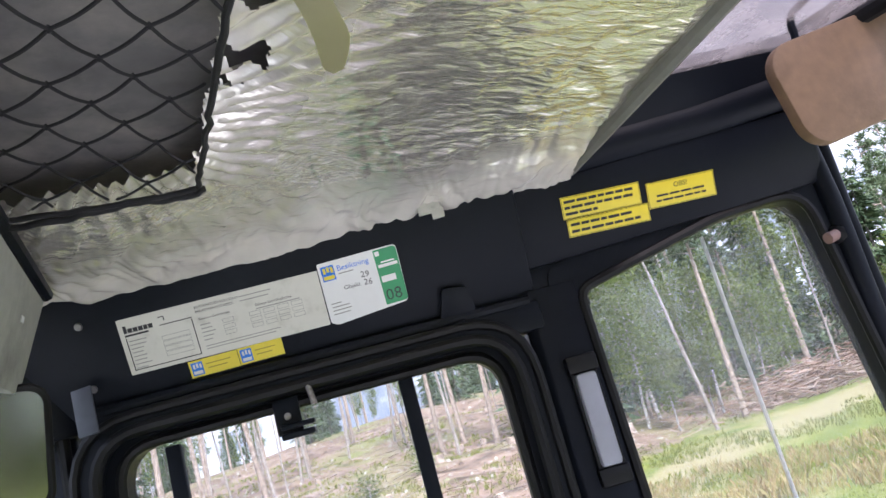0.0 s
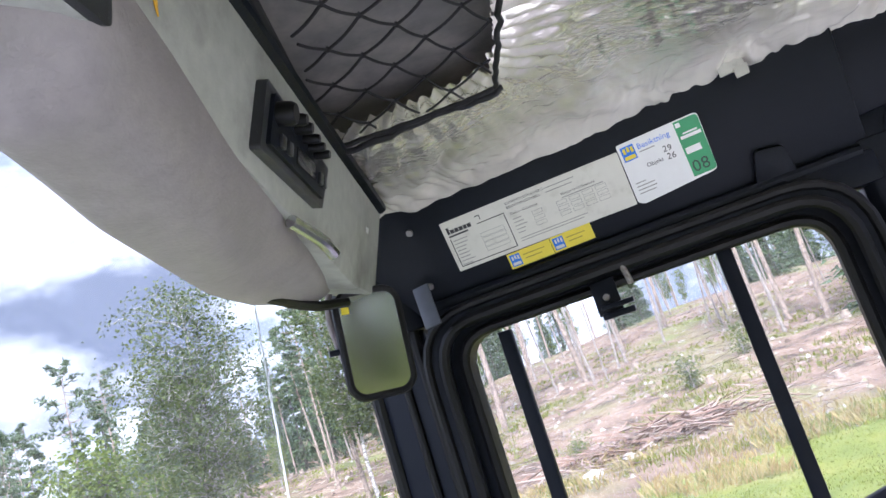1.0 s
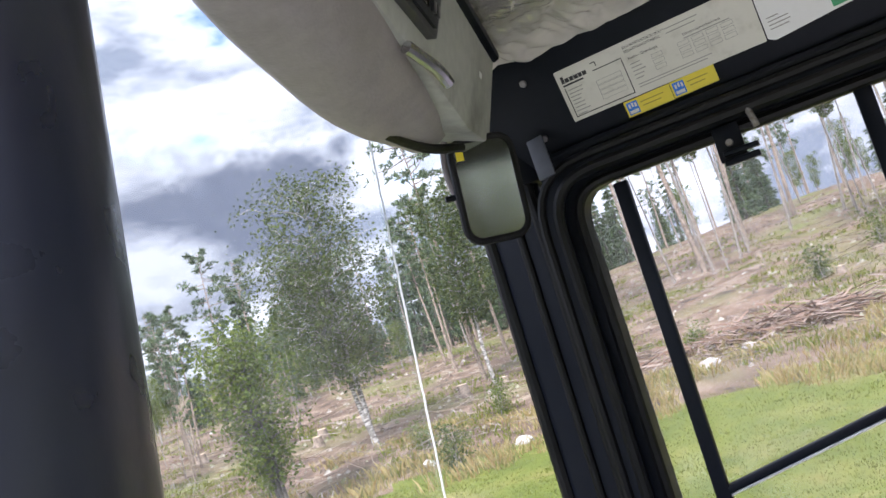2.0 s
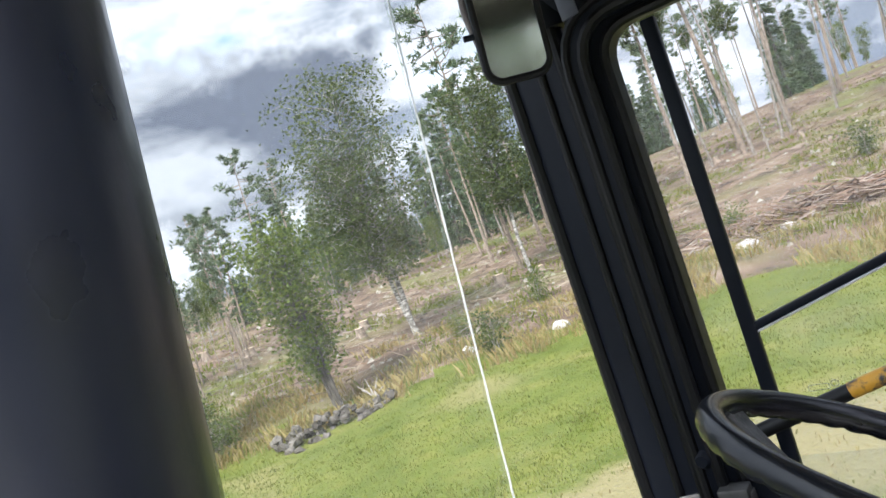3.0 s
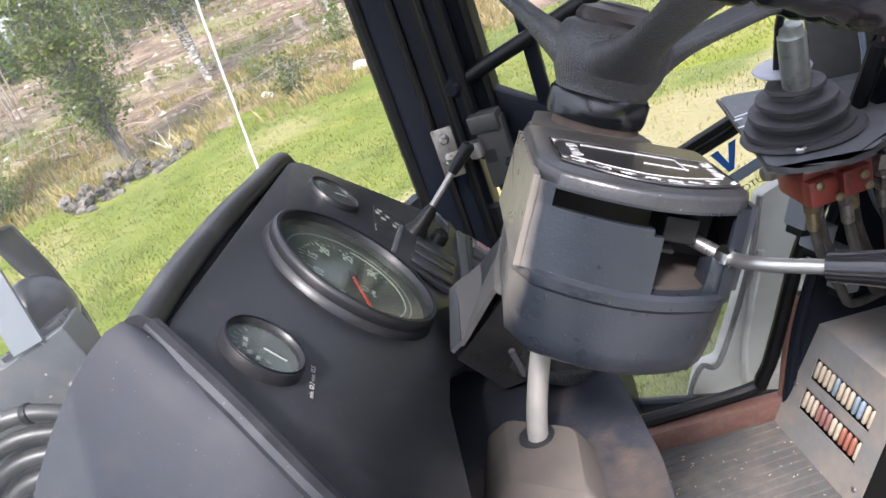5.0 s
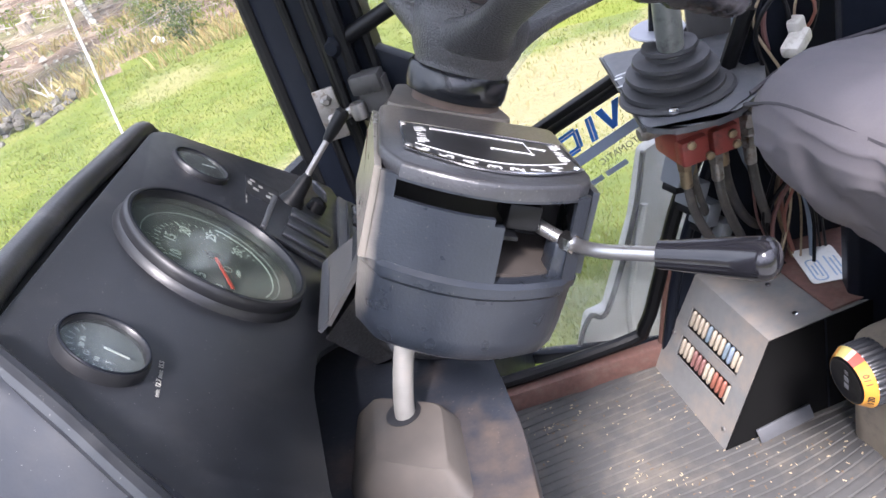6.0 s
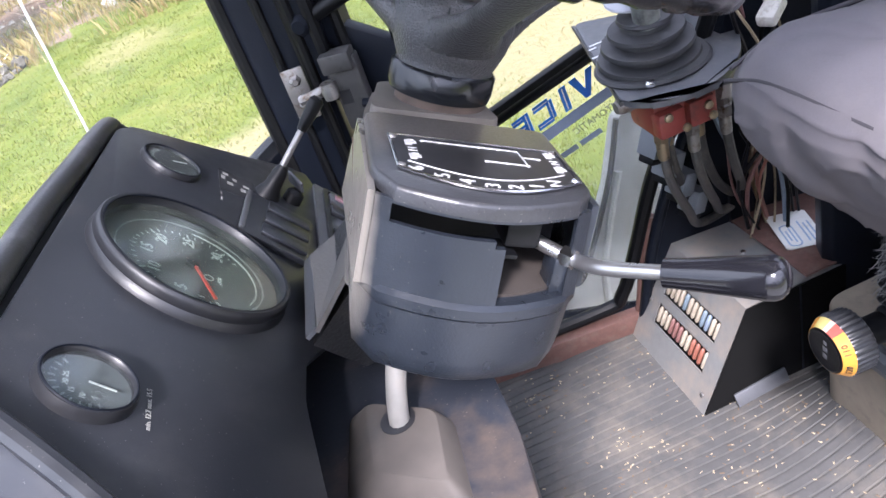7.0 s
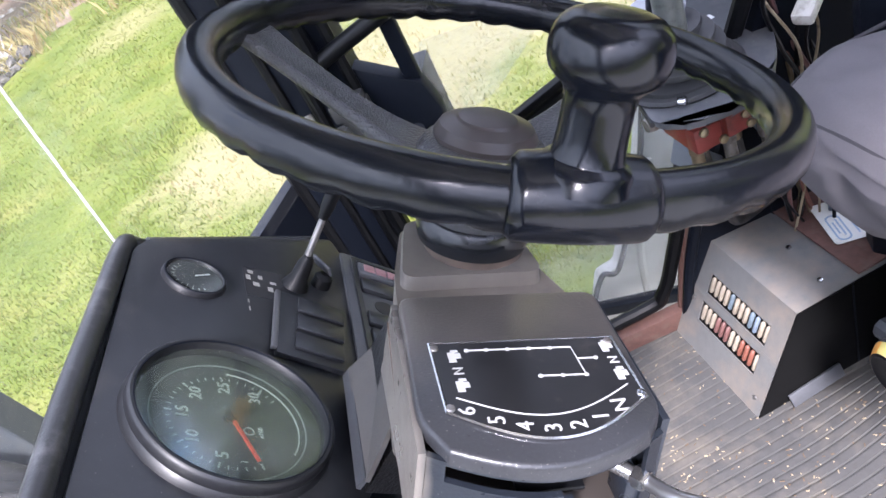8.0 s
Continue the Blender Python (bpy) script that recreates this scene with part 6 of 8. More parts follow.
for (a0, b0, a1, b1), order in ((W1, "ccccbcccbgcc"), (W2, "cccrrrccnnnc")):
    n = len(order)
    part("clip_rail", moved(box(a1 - a0, 0.006, 0.010, ((a0 + a1) / 2, b0 + 0.006, -0.014)), FACE), GALV, fuse)
    part("clip_rail", moved(box(a1 - a0, 0.006, 0.010, ((a0 + a1) / 2, b1 - 0.006, -0.014)), FACE), GALV, fuse)
    for k, c in enumerate(order):
        u = a0 + (a1 - a0) * (k + 0.5) / n
        part("fuse", moved(lathe([(0.0020, -0.0175), (0.0036, -0.0150), (0.0046, -0.0135), (0.0046, 0.0135), (0.0036, 0.0150), (0.0020, 0.0175)], 10), FACE @ tr(u, (b0 + b1) / 2 - 0.001, -0.0045) @ rot("X", 90)), FUSE_COL[c], fuse)
for p, m in (((0.235, 0.030), FACE), ((0.022, 0.10), FACE)):
    part("screw", moved(lathe([(0.0046, 0), (0.0042, 0.0022), (0.002, 0.003)], 12), m @ tr(p[0], p[1], 0)), GALV, fuse)
for x, yy in ((0.518, 0.470), (0.530, 0.562)):
    part("screw", moved(lathe([(0.0052, 0), (0.0048, 0.0024), (0.002, 0.0034)], 12), tr(x, yy, 0.205)), CHROME, fuse)
single("rubber_strip", moved(box(0.105, 0.006, 0.028, (0, 0, 0), 0.002), tr(0.455, 0.424, 0.018) @ rot("Y", -6) @ rot("X", -18)), GREYPLASTIC, "short grey rubber strip leaning on the fuse box", "strip")
single("cover_panel", moved(box(0.20, 0.25, 0.006, (0, 0, 0), 0.002), tr(0.665, 0.565, 0.210)), RUST, "rusty red-brown steel cover behind the fuse box", "panel")
tag = thing("paper_tag", "grimy white card tag with blue print lying on the cover", "tag", tr(0.628, 0.545, 0.2165) @ rot("Z", 74) @ rot("X", 2))
part("card", prism(rrect(-0.052, -0.034, 0.054, 0.036, 0.008), 0, 0.002), mat("grimy_card", (0.70, 0.70, 0.66), 0.6, mix=0.1, grain=30, stain=(0.42, 0.36, 0.26), stain_scale=22, stain_at=(0.58, 0.8)), tag)
part("print", join(ring(rrect(-0.048, 0.004, 0.018, 0.028, 0.010, 3), rrect(-0.045, 0.007, 0.015, 0.025, 0.008, 3), 0.0022, 0.0026), bars([(-0.036, 0.011, 0.006, 0.014), (-0.030, 0.018, 0.000, 0.021), (-0.040, -0.010, 0.022, -0.007), (-0.040, -0.018, 0.014, -0.015), (-0.040, -0.026, 0.018, -0.023)], 0.0024)), mat("faded_blue_print", (0.30, 0.40, 0.52), 0.6, mix=0.2), tag)

# ---------- joystick on the right ----------
joy = thing("joystick", "grey control lever in a ringed rubber boot on a steel plate", "joystick", tr(0.45, 0.62, 0.606))
JP = mat("scuffed_grey_plate", (0.085, 0.089, 0.096), 0.42, mix=0.2, stain=(0.15, 0.148, 0.145), stain_scale=14, stain_at=(0.5, 0.75), specks=(220, (0.72, 0.76), (0.26, 0.26, 0.25)))
plate = part("plate", prism(rounded([(-0.022, 0.262), (-0.112, -0.088), (-0.090, -0.125), (-0.040, -0.150), (0.030, -0.145), (0.10, -0.075), (0.14, 0.0), (0.225, 0.115)], [0.02, 0.02, 0.03, 0.05, 0.06, 0.05, 0.02, 0.02]), -0.010, 0.0, 0.001), JP, joy)
part("plate_edge", tube([(-0.024, 0.262, -0.006), (-0.112, -0.085, -0.006)], 0.004, 6), PLASTIC, plate)
for q in ((-0.060, 0.120, -0.046, 0.126), (-0.052, 0.135, -0.028, 0.140), (-0.020, 0.128, -0.006, 0.133), (-0.072, 0.085, -0.048, 0.090), (-0.040, 0.096, -0.020, 0.100), (-0.068, 0.055, -0.046, 0.060), (-0.070, 0.045, -0.044, 0.050), (-0.040, 0.060, -0.030, 0.075), (-0.024, 0.066, -0.012, 0.080), (0.085, 0.075, 0.100, 0.090)):
    part("mark", bars([q], 0.0004), PALEINK, plate)
JB = mat("matt_rubber_boot", (0.026, 0.027, 0.029), 0.6, mix=0.2, stain=(0.05, 0.047, 0.044), stain_scale=18, stain_at=(0.5, 0.8))
part("flange", moved(lathe([(0.088, 0.0005), (0.090, 0.004), (0.086, 0.008), (0.074, 0.010)], 48), tr(-0.018, -0.012, 0)), JB, joy)
part("boot", moved(lathe([(0.074, 0.009), (0.0790, 0.014), (0.0775, 0.020), (0.060, 0.024), (0.059, 0.030), (0.0715, 0.036), (0.0700, 0.042), (0.050, 0.046), (0.049, 0.052), (0.0590, 0.058), (0.0575, 0.063), (0.038, 0.067), (0.037, 0.073), (0.0430, 0.078), (0.041, 0.083), (0.026, 0.087), (0.022, 0.094)], 48), tr(-0.020, -0.008, 0) @ rot("X", 5)), JB, joy, smooth=50)
part("washer", moved(lathe([(0.040, 0.0), (0.042, 0.002), (0.040, 0.004), (0.016, 0.005)], 36), tr(-0.026, 0.006, 0.100) @ rot("X", 6)), mat("pale_grey_washer", (0.30, 0.31, 0.34), 0.4, mix=0.15), joy, "pale grey washer disc")
part("lever", moved(lathe([(0.020, 0.075), (0.0205, 0.115), (0.0195, 0.166), (0.0165, 0.170), (0.0160, 0.182), (0.010, 0.186)], 24), tr(-0.022, -0.020, 0) @ rot("X", 10) @ rot("Y", -4)), mat("worn_grey_green_tube", (0.20, 0.215, 0.20), 0.34, 0.4, mix=0.2, stain=(0.10, 0.10, 0.095), stain_scale=40), joy, "worn grey lever tube")
part("rod", tube([(-0.030, 0.02, 0.08), (-0.048, -0.045, 0.18), (-0.065, -0.125, 0.262)], 0.006, 10), STEEL, joy)
part("knob", moved(lathe([(0.006, -0.02), (0.010, -0.015), (0.015, 0.0), (0.0155, 0.010), (0.011, 0.020), (0.003, 0.024)], 20), tr(-0.066, -0.130, 0.272)), RUBBER, joy)
part("screw", moved(lathe([(0.008, 0), (0.0085, 0.005), (0.006, 0.008), (0.002, 0.009)], 8), tr(-0.062, -0.086, 0.004)), CHROME, joy)
part("support_post", box(0.05, 0.05, 0.61, (0.14, 0.05, -0.31), 0.004), STEEL, joy)

valve = thing("valve_block", "red painted hydraulic valve with brass hose fittings", "valve", tr(0.435, 0.575, 0.520))
VRED = mat("dull_red_paint", (0.24, 0.045, 0.035), 0.5, mix=0.25, stain=(0.10, 0.03, 0.025), stain_scale=30, bump=0.2)
BRASS = mat("dull_brass", (0.36, 0.29, 0.19), 0.45, 0.8, mix=0.25, stain=(0.14, 0.11, 0.08), stain_scale=60)
part("body", join(box(0.110, 0.085, 0.060, (0.010, 0.012, 0.02), 0.008), box(0.046, 0.030, 0.044, (-0.022, -0.030, 0.015), 0.006), box(0.046, 0.030, 0.044, (0.030, -0.030, 0.015), 0.006)), VRED, valve)
part("mount", moved(lathe([(0.010, -0.07), (0.013, -0.06), (0.013, -0.02), (0.010, 0.0)], 12), tr(-0.02, 0.0, 0.055) @ rot("Y", 90)), GALV, valve)
for x, yy, z in ((-0.030, -0.046, 0.030), (0.038, -0.046, 0.024), (-0.002, -0.046, 0.002), (0.044, -0.046, 0.004)):
    part("bolt", moved(lathe([(0.0075, 0), (0.0070, 0.004), (0.003, 0.006)], 8), tr(x, yy, z) @ rot("X", 90)), BRASS, valve)
HOSE = mat("dusty_black_hose", (0.050, 0.048, 0.045), 0.6, mix=0.3, grain=80, stain=(0.13, 0.115, 0.09), stain_scale=20, stain_at=(0.5, 0.75))
for k, (x, yy, ex, ey) in enumerate(((-0.028, -0.010, 0.11, 0.07), (0.020, -0.022, 0.12, 0.09), (0.052, 0.014, 0.15, 0.08), (0.085, -0.012, 0.10, 0.10), (0.0, 0.025, 0.10, 0.10))):
    part("fitting", moved(join(lathe([(0.0105, -0.028), (0.0125, -0.024), (0.0125, -0.008), (0.0095, -0.006), (0.0095, 0.004)], 6), lathe([(0.0085, -0.060), (0.0098, -0.056), (0.0098, -0.026)], 16)), tr(x, yy, 0.0)), BRASS if k % 2 == 0 else GALV, valve)
    part("hose", tube(smooth_path([(x, yy, -0.05), (x + 0.006, yy - 0.002, -0.11), (x + 0.035 + 0.3 * ex * 0.3, yy + ey * 0.4, -0.20), (x + ex * 0.8, yy + ey, -0.272), (x + ex + 0.08, yy + ey * 1.4, -0.285)], 8), 0.0082, 10), HOSE, valve)
part("elbow", join(moved(lathe([(0.012, -0.02), (0.015, -0.015), (0.015, 0.015), (0.012, 0.02)], 12), tr(0.100, -0.010, 0.040)), moved(lathe([(0.013, -0.025), (0.013, 0.025)], 8), tr(0.095, 0.01, 0.055) @ rot("Y", 90))), GALV, valve)
part("elbow", moved(lathe([(0.013, -0.03), (0.016, -0.024), (0.016, 0.01), (0.012, 0.03)], 8), tr(0.090, -0.004, 0.005) @ rot("X", 20)), GALV, valve)
# grey connectors down the edge of the opening
for k in range(4):
    rel = thing("relay", "small grey plastic relay on a wire bundle", "relay", tr(0.412 + 0.026 * k, 0.600 + 0.014 * k, 0.475 - 0.058 * k) @ rot("Y", 22) @ rot("Z", 20), group="relays beside the valve")
    part("body", box(0.034, 0.040, 0.046, (0, 0, 0), 0.003), mat("relay_grey_plastic", (0.16, 0.175, 0.19), 0.45, mix=0.1) if k % 2 == 0 else mat("mid_grey_plastic", (0.20, 0.215, 0.23), 0.45, mix=0.1), rel)
    part("socket", box(0.028, 0.030, 0.014, (0, 0, -0.029), 0.002), RUBBER, rel)
loom = thing("wire_bundle", "dark wires with coloured cores behind the seat edge", "wires")
rnd = random.Random(9)
for k in range(16):
    c = ("red_ceramic", "pale_chaff", "black_rubber", "black_rubber", "brown_ceramic", "dull_brass", "blue_grey_ceramic", "black_rubber")[k % 8]
    p0 = Vector((0.600 + rnd.uniform(-0.035, 0.05), 0.60 + rnd.uniform(-0.03, 0.04), 0.27))
    part("wire", tube(smooth_path([p0 + Vector((rnd.uniform(-0.03, 0.03), rnd.uniform(-0.03, 0.03), z)) for z in (-0.09, 0.05, 0.18, 0.30, 0.40, 0.47)], 6), rnd.uniform(0.0022, 0.0048), 6), bpy.data.materials[c], loom)
single("white_connector", moved(join(box(0.05, 0.03, 0.022, (0, 0, 0), 0.006), box(0.022, 0.022, 0.03, (0.022, 0.006, 0.012), 0.005)), tr(0.600, 0.545, 0.640) @ rot("Z", 30) @ rot("Y", -20)), mat("grimy_white_plastic", (0.55, 0.53, 0.47), 0.5, mix=0.15, stain=(0.30, 0.26, 0.2), stain_scale=40), "grimy white plastic connector among the wires", "connector")
single("side_lining", moved(box(0.30, 0.02, 0.75, (0, 0, 0), 0.004), tr(0.70, 0.74, 0.42) @ rot("Z", -22)), mat("black_lining", (0.06, 0.058, 0.056), 0.8, mix=0.3), "black lining behind the hoses", "lining")

# ---------- driver's seat ----------
seat = thing("driver_seat", "dark grey fabric driver's seat with a rounded front edge", "seat")
SEATM = mat("dark_grey_woven_fabric", (0.125, 0.116, 0.126), 0.85, mix=0.2, grain=700, bump=0.35, bump_scale=900, stain=(0.16, 0.145, 0.145), stain_scale=6, stain_at=(0.45, 0.75))
SECT = [(0.370, 0.675), (0.378, 0.700), (0.400, 0.720), (0.450, 0.732), (0.540, 0.730), (0.68, 0.715), (0.86, 0.70), (0.90, 0.62), (0.88, 0.48), (0.70, 0.43), (0.600, 0.425), (0.510, 0.465), (0.446, 0.515), (0.402, 0.582), (0.378, 0.640)]
sx = smooth_path([(x, 0, z) for x, z in SECT] + [(SECT[0][0], 0, SECT[0][1])], 10)[:-1]
rings = []
STOPS = ((0.352, 0.30), (0.350, 0.62), (0.342, 0.84), (0.326, 0.95), (0.30, 1.0), (0.24, 1.01), (0.10, 1.015), (-0.05, 1.01), (-0.17, 1.0), (-0.20, 0.95), (-0.218, 0.80), (-0.222, 0.4))
SPAN = []
for (y0, k0), (y1, k1) in zip(STOPS[:-1], STOPS[1:]):
    m = max(1, round(abs(y1 - y0) / 0.012))
    SPAN += [(y0 + (y1 - y0) * i / m, k0 + (k1 - k0) * i / m) for i in range(m)]
for yy, k in SPAN + [STOPS[-1]]:
    cx, cz = 0.63, 0.56
    ring_ = []
    for v in sx:
        x, z = cx + (v.x - cx) * k, cz + (v.z - cz) * k
        q = Vector((x * 5, yy * 5, z * 5))
        crease = abs(noise.noise(Vector((x * 14 + 6 * z, yy * 5 + 2 * noise.noise(q * 2), z * 9))))
        w = 0.012 * noise.noise(q) + 0.007 * (0.5 - abs(noise.noise(q * 2.4))) * 2 - 0.004 - 0.0035 * max(0.0, 1 - crease / 0.16) ** 2
        ring_.append((x + w, yy, z + w))
    rings.append(ring_)
cush = part("cushion", loft(rings), SEATM, seat, smooth=80)
part("seam", tube(smooth_path([(0.376, 0.325, 0.690), (0.383, 0.25, 0.707), (0.383, 0.10, 0.709), (0.384, -0.1, 0.706)], 6), 0.0028, 6), mat("seat_piping", (0.045, 0.042, 0.048), 0.8), cush)
part("seam", tube(smooth_path([(0.383, 0.322, 0.703), (0.46, 0.326, 0.722), (0.60, 0.328, 0.715), (0.80, 0.328, 0.70)], 6), 0.0028, 6), bpy.data.materials["seat_piping"], cush)
part("backrest", moved(box(0.14, 0.46, 0.52, (0, 0, 0), 0.05, 4), tr(0.95, 0.06, 0.90) @ rot("Y", -10)), SEATM, seat)
FLEECE = mat("grey_fleece", (0.16, 0.155, 0.15), 0.95, mix=0.5, grain=120, bump=1.0, bump_scale=220)
part("fleece", wobble(moved(box(0.20, 0.30, 0.16, (0, 0, 0), 0.05, 5), tr(0.66, 0.13, 0.36)), 0.012, 40), FLEECE, seat, "matted grey fleece under the cushion", smooth=70)
vs, fs = [], []
rnd = random.Random(21)
for _ in range(2600):
    p = Vector((0.555 + rnd.uniform(0, 0.02), rnd.uniform(0.0, 0.28), rnd.uniform(0.29, 0.43)))
    if rnd.random() < 0.45:
        p = Vector((rnd.uniform(0.57, 0.75), 0.280, rnd.uniform(0.29, 0.43)))
    d = Vector((rnd.uniform(-0.02, -0.004), rnd.uniform(-0.012, 0.012), rnd.uniform(-0.022, 0.006)))
    s = Vector((0, 0.0007, 0.0004))
    k = len(vs)
    vs += [p - s, p + s, p + d]
    fs.append((k, k + 1, k + 2))
me = bpy.data.meshes.new("fleece_hair")
me.from_pydata([tuple(v) for v in vs], [], fs)
me.materials.append(FLEECE)
hair = new("fleece_hair", me)
hair.parent = seat
tagged(hair, kind="stuff")
part("pedestal", prism(rounded([(0.52, 0.36), (0.52, -0.16), (0.95, -0.16), (0.95, 0.36)], 0.05), 0.0, 0.235, 0.02, 3), mat("dusty_tan_cover", (0.24, 0.20, 0.15), 0.75, mix=0.3, grain=30, stain=(0.09, 0.08, 0.068), stain_scale=8), seat, "dusty brown pedestal cover")
part("pedestal_lip", tube(smooth_path([(0.512, 0.33, 0.22), (0.508, 0.2, 0.238), (0.508, 0.0, 0.232), (0.512, -0.14, 0.225)], 6), 0.018, 10), GREYPLASTIC, seat)
part("bellows", join(*[box(0.36, 0.40, 0.022, (0.74, 0.09, 0.245 + 0.03 * k), 0.010, 3) for k in range(4)]), RUBBER, seat)
_ax = Vector((-0.93, 0.02, -0.12)).normalized()
KN = frame_of((0.430, 0.197, 0.330), (0.02, 0.0, 1.0), tuple(_ax))
dial = part("weight_dial", moved(lathe([(0.020, -0.06), (0.020, -0.022), (0.034, -0.021), (0.040, -0.018)], 40), KN), RUBBER, seat, "ribbed black adjuster dial with a coloured scale")
rings = []
for z, r in ((-0.020, 0.0400), (-0.018, 0.0430), (0.010, 0.0430), (0.013, 0.0415)):
    rings.append([((r - (0.0016 if (i // 2) % 2 else 0)) * math.cos(2 * math.pi * i / 128), (r - (0.0016 if (i // 2) % 2 else 0)) * math.sin(2 * math.pi * i / 128), z) for i in range(128)])
part("grip", moved(loft(rings), KN), PLASTIC, dial)


def band(a0, a1, r0, r1, z0, z1):
    n = max(4, int((a1 - a0) / 6))
    rr = []
    for i in range(n + 1):
        a = radians(a0 + (a1 - a0) * i / n)
        rr.append([(r0 * math.cos(a), r0 * math.sin(a), z0), (r1 * math.cos(a), r1 * math.sin(a), z1), ((r1 - 0.004) * math.cos(a), (r1 - 0.004) * math.sin(a), z1), ((r0 - 0.004) * math.cos(a), (r0 - 0.004) * math.sin(a), z0)])
    return loft(rr)


ORANGE = mat("orange_scale", (0.50, 0.23, 0.03), 0.4, mix=0.1)
for a0, a1, m in ((-200, -22, ORANGE), (-22, -2, mat("red_scale", (0.42, 0.07, 0.05), 0.4, mix=0.1)), (-2, 10, mat("pink_scale", (0.70, 0.38, 0.30), 0.4, mix=0.1)), (10, 40, mat("yellow_scale", (0.42, 0.36, 0.12), 0.4, mix=0.1)), (40, 160, ORANGE)):
    part("scale_band", moved(band(a0, a1, 0.0420, 0.0330, 0.0125, 0.0260), KN), m, dial)
part("face", moved(lathe([(0.0325, 0.020), (0.0325, 0.0262), (0.029, 0.0275), (0.024, 0.0255), (0.010, 0.0260)], 40), KN), RUBBER, dial)
part("face_mark", moved(bars([(-0.014, -0.004, -0.006, 0.004), (-0.002, -0.004, 0.006, 0.004), (0.010, -0.003, 0.016, 0.003)], 0.0266), KN), GREYPLASTIC, dial)
for a, body in ((-55, "110"), (-100, "120")):
    lettering(body, 0.011, KN @ rot("Z", a) @ tr(0.0385, 0, 0.0210) @ rot("Y", 56) @ rot("Z", 90) @ tr(0, -0.004, 0), INK_AND_HOLE, dial, "CENTER")

# ---------- print on the lower door pane ----------
PANE = SIDE @ tr(0, 0, -0.300)
st = thing("pane_sticker", "blue service lettering over a grey-blue band on the lower door pane", "sticker", PANE @ tr(0.120, 0.392, 0.006) @ rot("Z", 26))
BAND = mat("grey_blue_print_band", (0.30, 0.36, 0.48), 0.5, mix=0.1)
part("band", prism([(-0.04, -0.030), (0.34, -0.026), (0.34, -0.006), (-0.04, -0.006)], -0.0003, 0.0003), BAND, st, "pale blue-grey band")
PALELINE = mat("white_letter_line", (0.75, 0.78, 0.80), 0.5, mix=0.05)
SLANT = Matrix(((-1, 0.35, 0, 0), (0, 1, 0, 0), (0, 0, 1, 0), (0, 0, 0, 1)))


def block_letter(pieces, x):
    """Slanted letter of bars (x0, y0, x1, y1), seen from the back, with a white line in each bar."""
    for x0, y0, x1, y1 in pieces:
        part("letter_bar", moved(box(x1 - x0, y1 - y0, 0.0008, ((x0 + x1) / 2, (y0 + y1) / 2, 0)), tr(x, 0, 0) @ SLANT), BLUE, st, smooth=0)
        long_x = x1 - x0 > y1 - y0
        part("letter_line", moved(box((x1 - x0) * (0.9 if long_x else 0.16), (y1 - y0) * (0.16 if long_x else 0.9), 0.0004, ((x0 + x1) / 2, (y0 + y1) / 2, 0.0008)), tr(x, 0, 0) @ SLANT), PALELINE, st, smooth=0)


block_letter([(0.0, 0.0, 0.014, 0.050), (0.014, 0.0, 0.042, 0.012), (0.014, 0.019, 0.036, 0.031), (0.014, 0.038, 0.042, 0.050)], 0.000)
block_letter([(0.0, 0.006, 0.014, 0.044), (0.008, 0.0, 0.046, 0.012), (0.008, 0.038, 0.046, 0.050)], 0.058)
block_letter([(0.0, 0.0, 0.016, 0.050)], 0.094)
for k in (1, -1):
    part("letter_bar", prism([(0.128, 0.0), (0.140, 0.0), (0.140 + 0.017 + k * 0.020, 0.050), (0.124 + 0.017 + k * 0.020, 0.050)], -0.0004, 0.0004), BLUE, st)
block_letter([(0.0, 0.0, 0.014, 0.050), (0.014, 0.038, 0.038, 0.050), (0.014, 0.020, 0.038, 0.031), (0.026, 0.0, 0.040, 0.022)], 0.225)
lettering("AUTOMATIC", 0.021, Matrix.Diagonal((-1, 1, 1, 1)) @ tr(-0.185, -0.054, 0.0), GREYINK, st)
part("small_print", bars([(0.010, -0.082, 0.050, -0.070), (0.058, -0.082, 0.110, -0.070)], 0.0), BAND, st, kind="stuff")
mk = thing("glass_mark", "small etched maker's mark on the door glass", "mark", SIDE @ tr(0.075, 0.905, -0.006))
part("outline", join(ring(rrect(-0.020, -0.006, 0.012, 0.004, 0.003, 3), rrect(-0.0192, -0.0052, 0.0112, 0.0032, 0.0026, 3), 0, 0.0006), moved(ring([(0.006 * math.cos(k / 3), 0.006 * math.sin(k / 3)) for k in range(19)], [(0.005 * math.cos(k / 3), 0.005 * math.sin(k / 3)) for k in range(19)], 0, 0.0006), tr(0.02, 0.002, 0))), GREYINK, mk)

# ---------- loader seen through the windscreen ----------
LOADER = mat("dusty_grey_machine_paint", (0.050, 0.056, 0.063), 0.5, mix=0.2, bump=0.15, bump_scale=120, stain=(0.10, 0.098, 0.090), stain_scale=6, stain_at=(0.5, 0.75), specks=(60, (0.70, 0.74), (0.24, 0.23, 0.21)))
guard = thing("headlamp", "round black headlamp in a folded grey steel guard", "headlamp")
part("guard_plate", sheet([(-1.006, 0.92, 0.820), (-0.945, 0.92, 0.832), (-0.952, 0.92, 0.600), (-1.020, 0.92, 0.588)], 0.008), mat("blue_grey_paint", (0.15, 0.165, 0.19), 0.5, mix=0.15, stain=(0.28, 0.28, 0.28), stain_scale=6), guard, smooth=0)
part("guard_top", sheet([(-1.006, 0.92, 0.821), (-0.945, 0.92, 0.833), (-1.015, 1.15, 0.789), (-1.075, 1.15, 0.773)], 0.006), LOADER, guard, smooth=0)
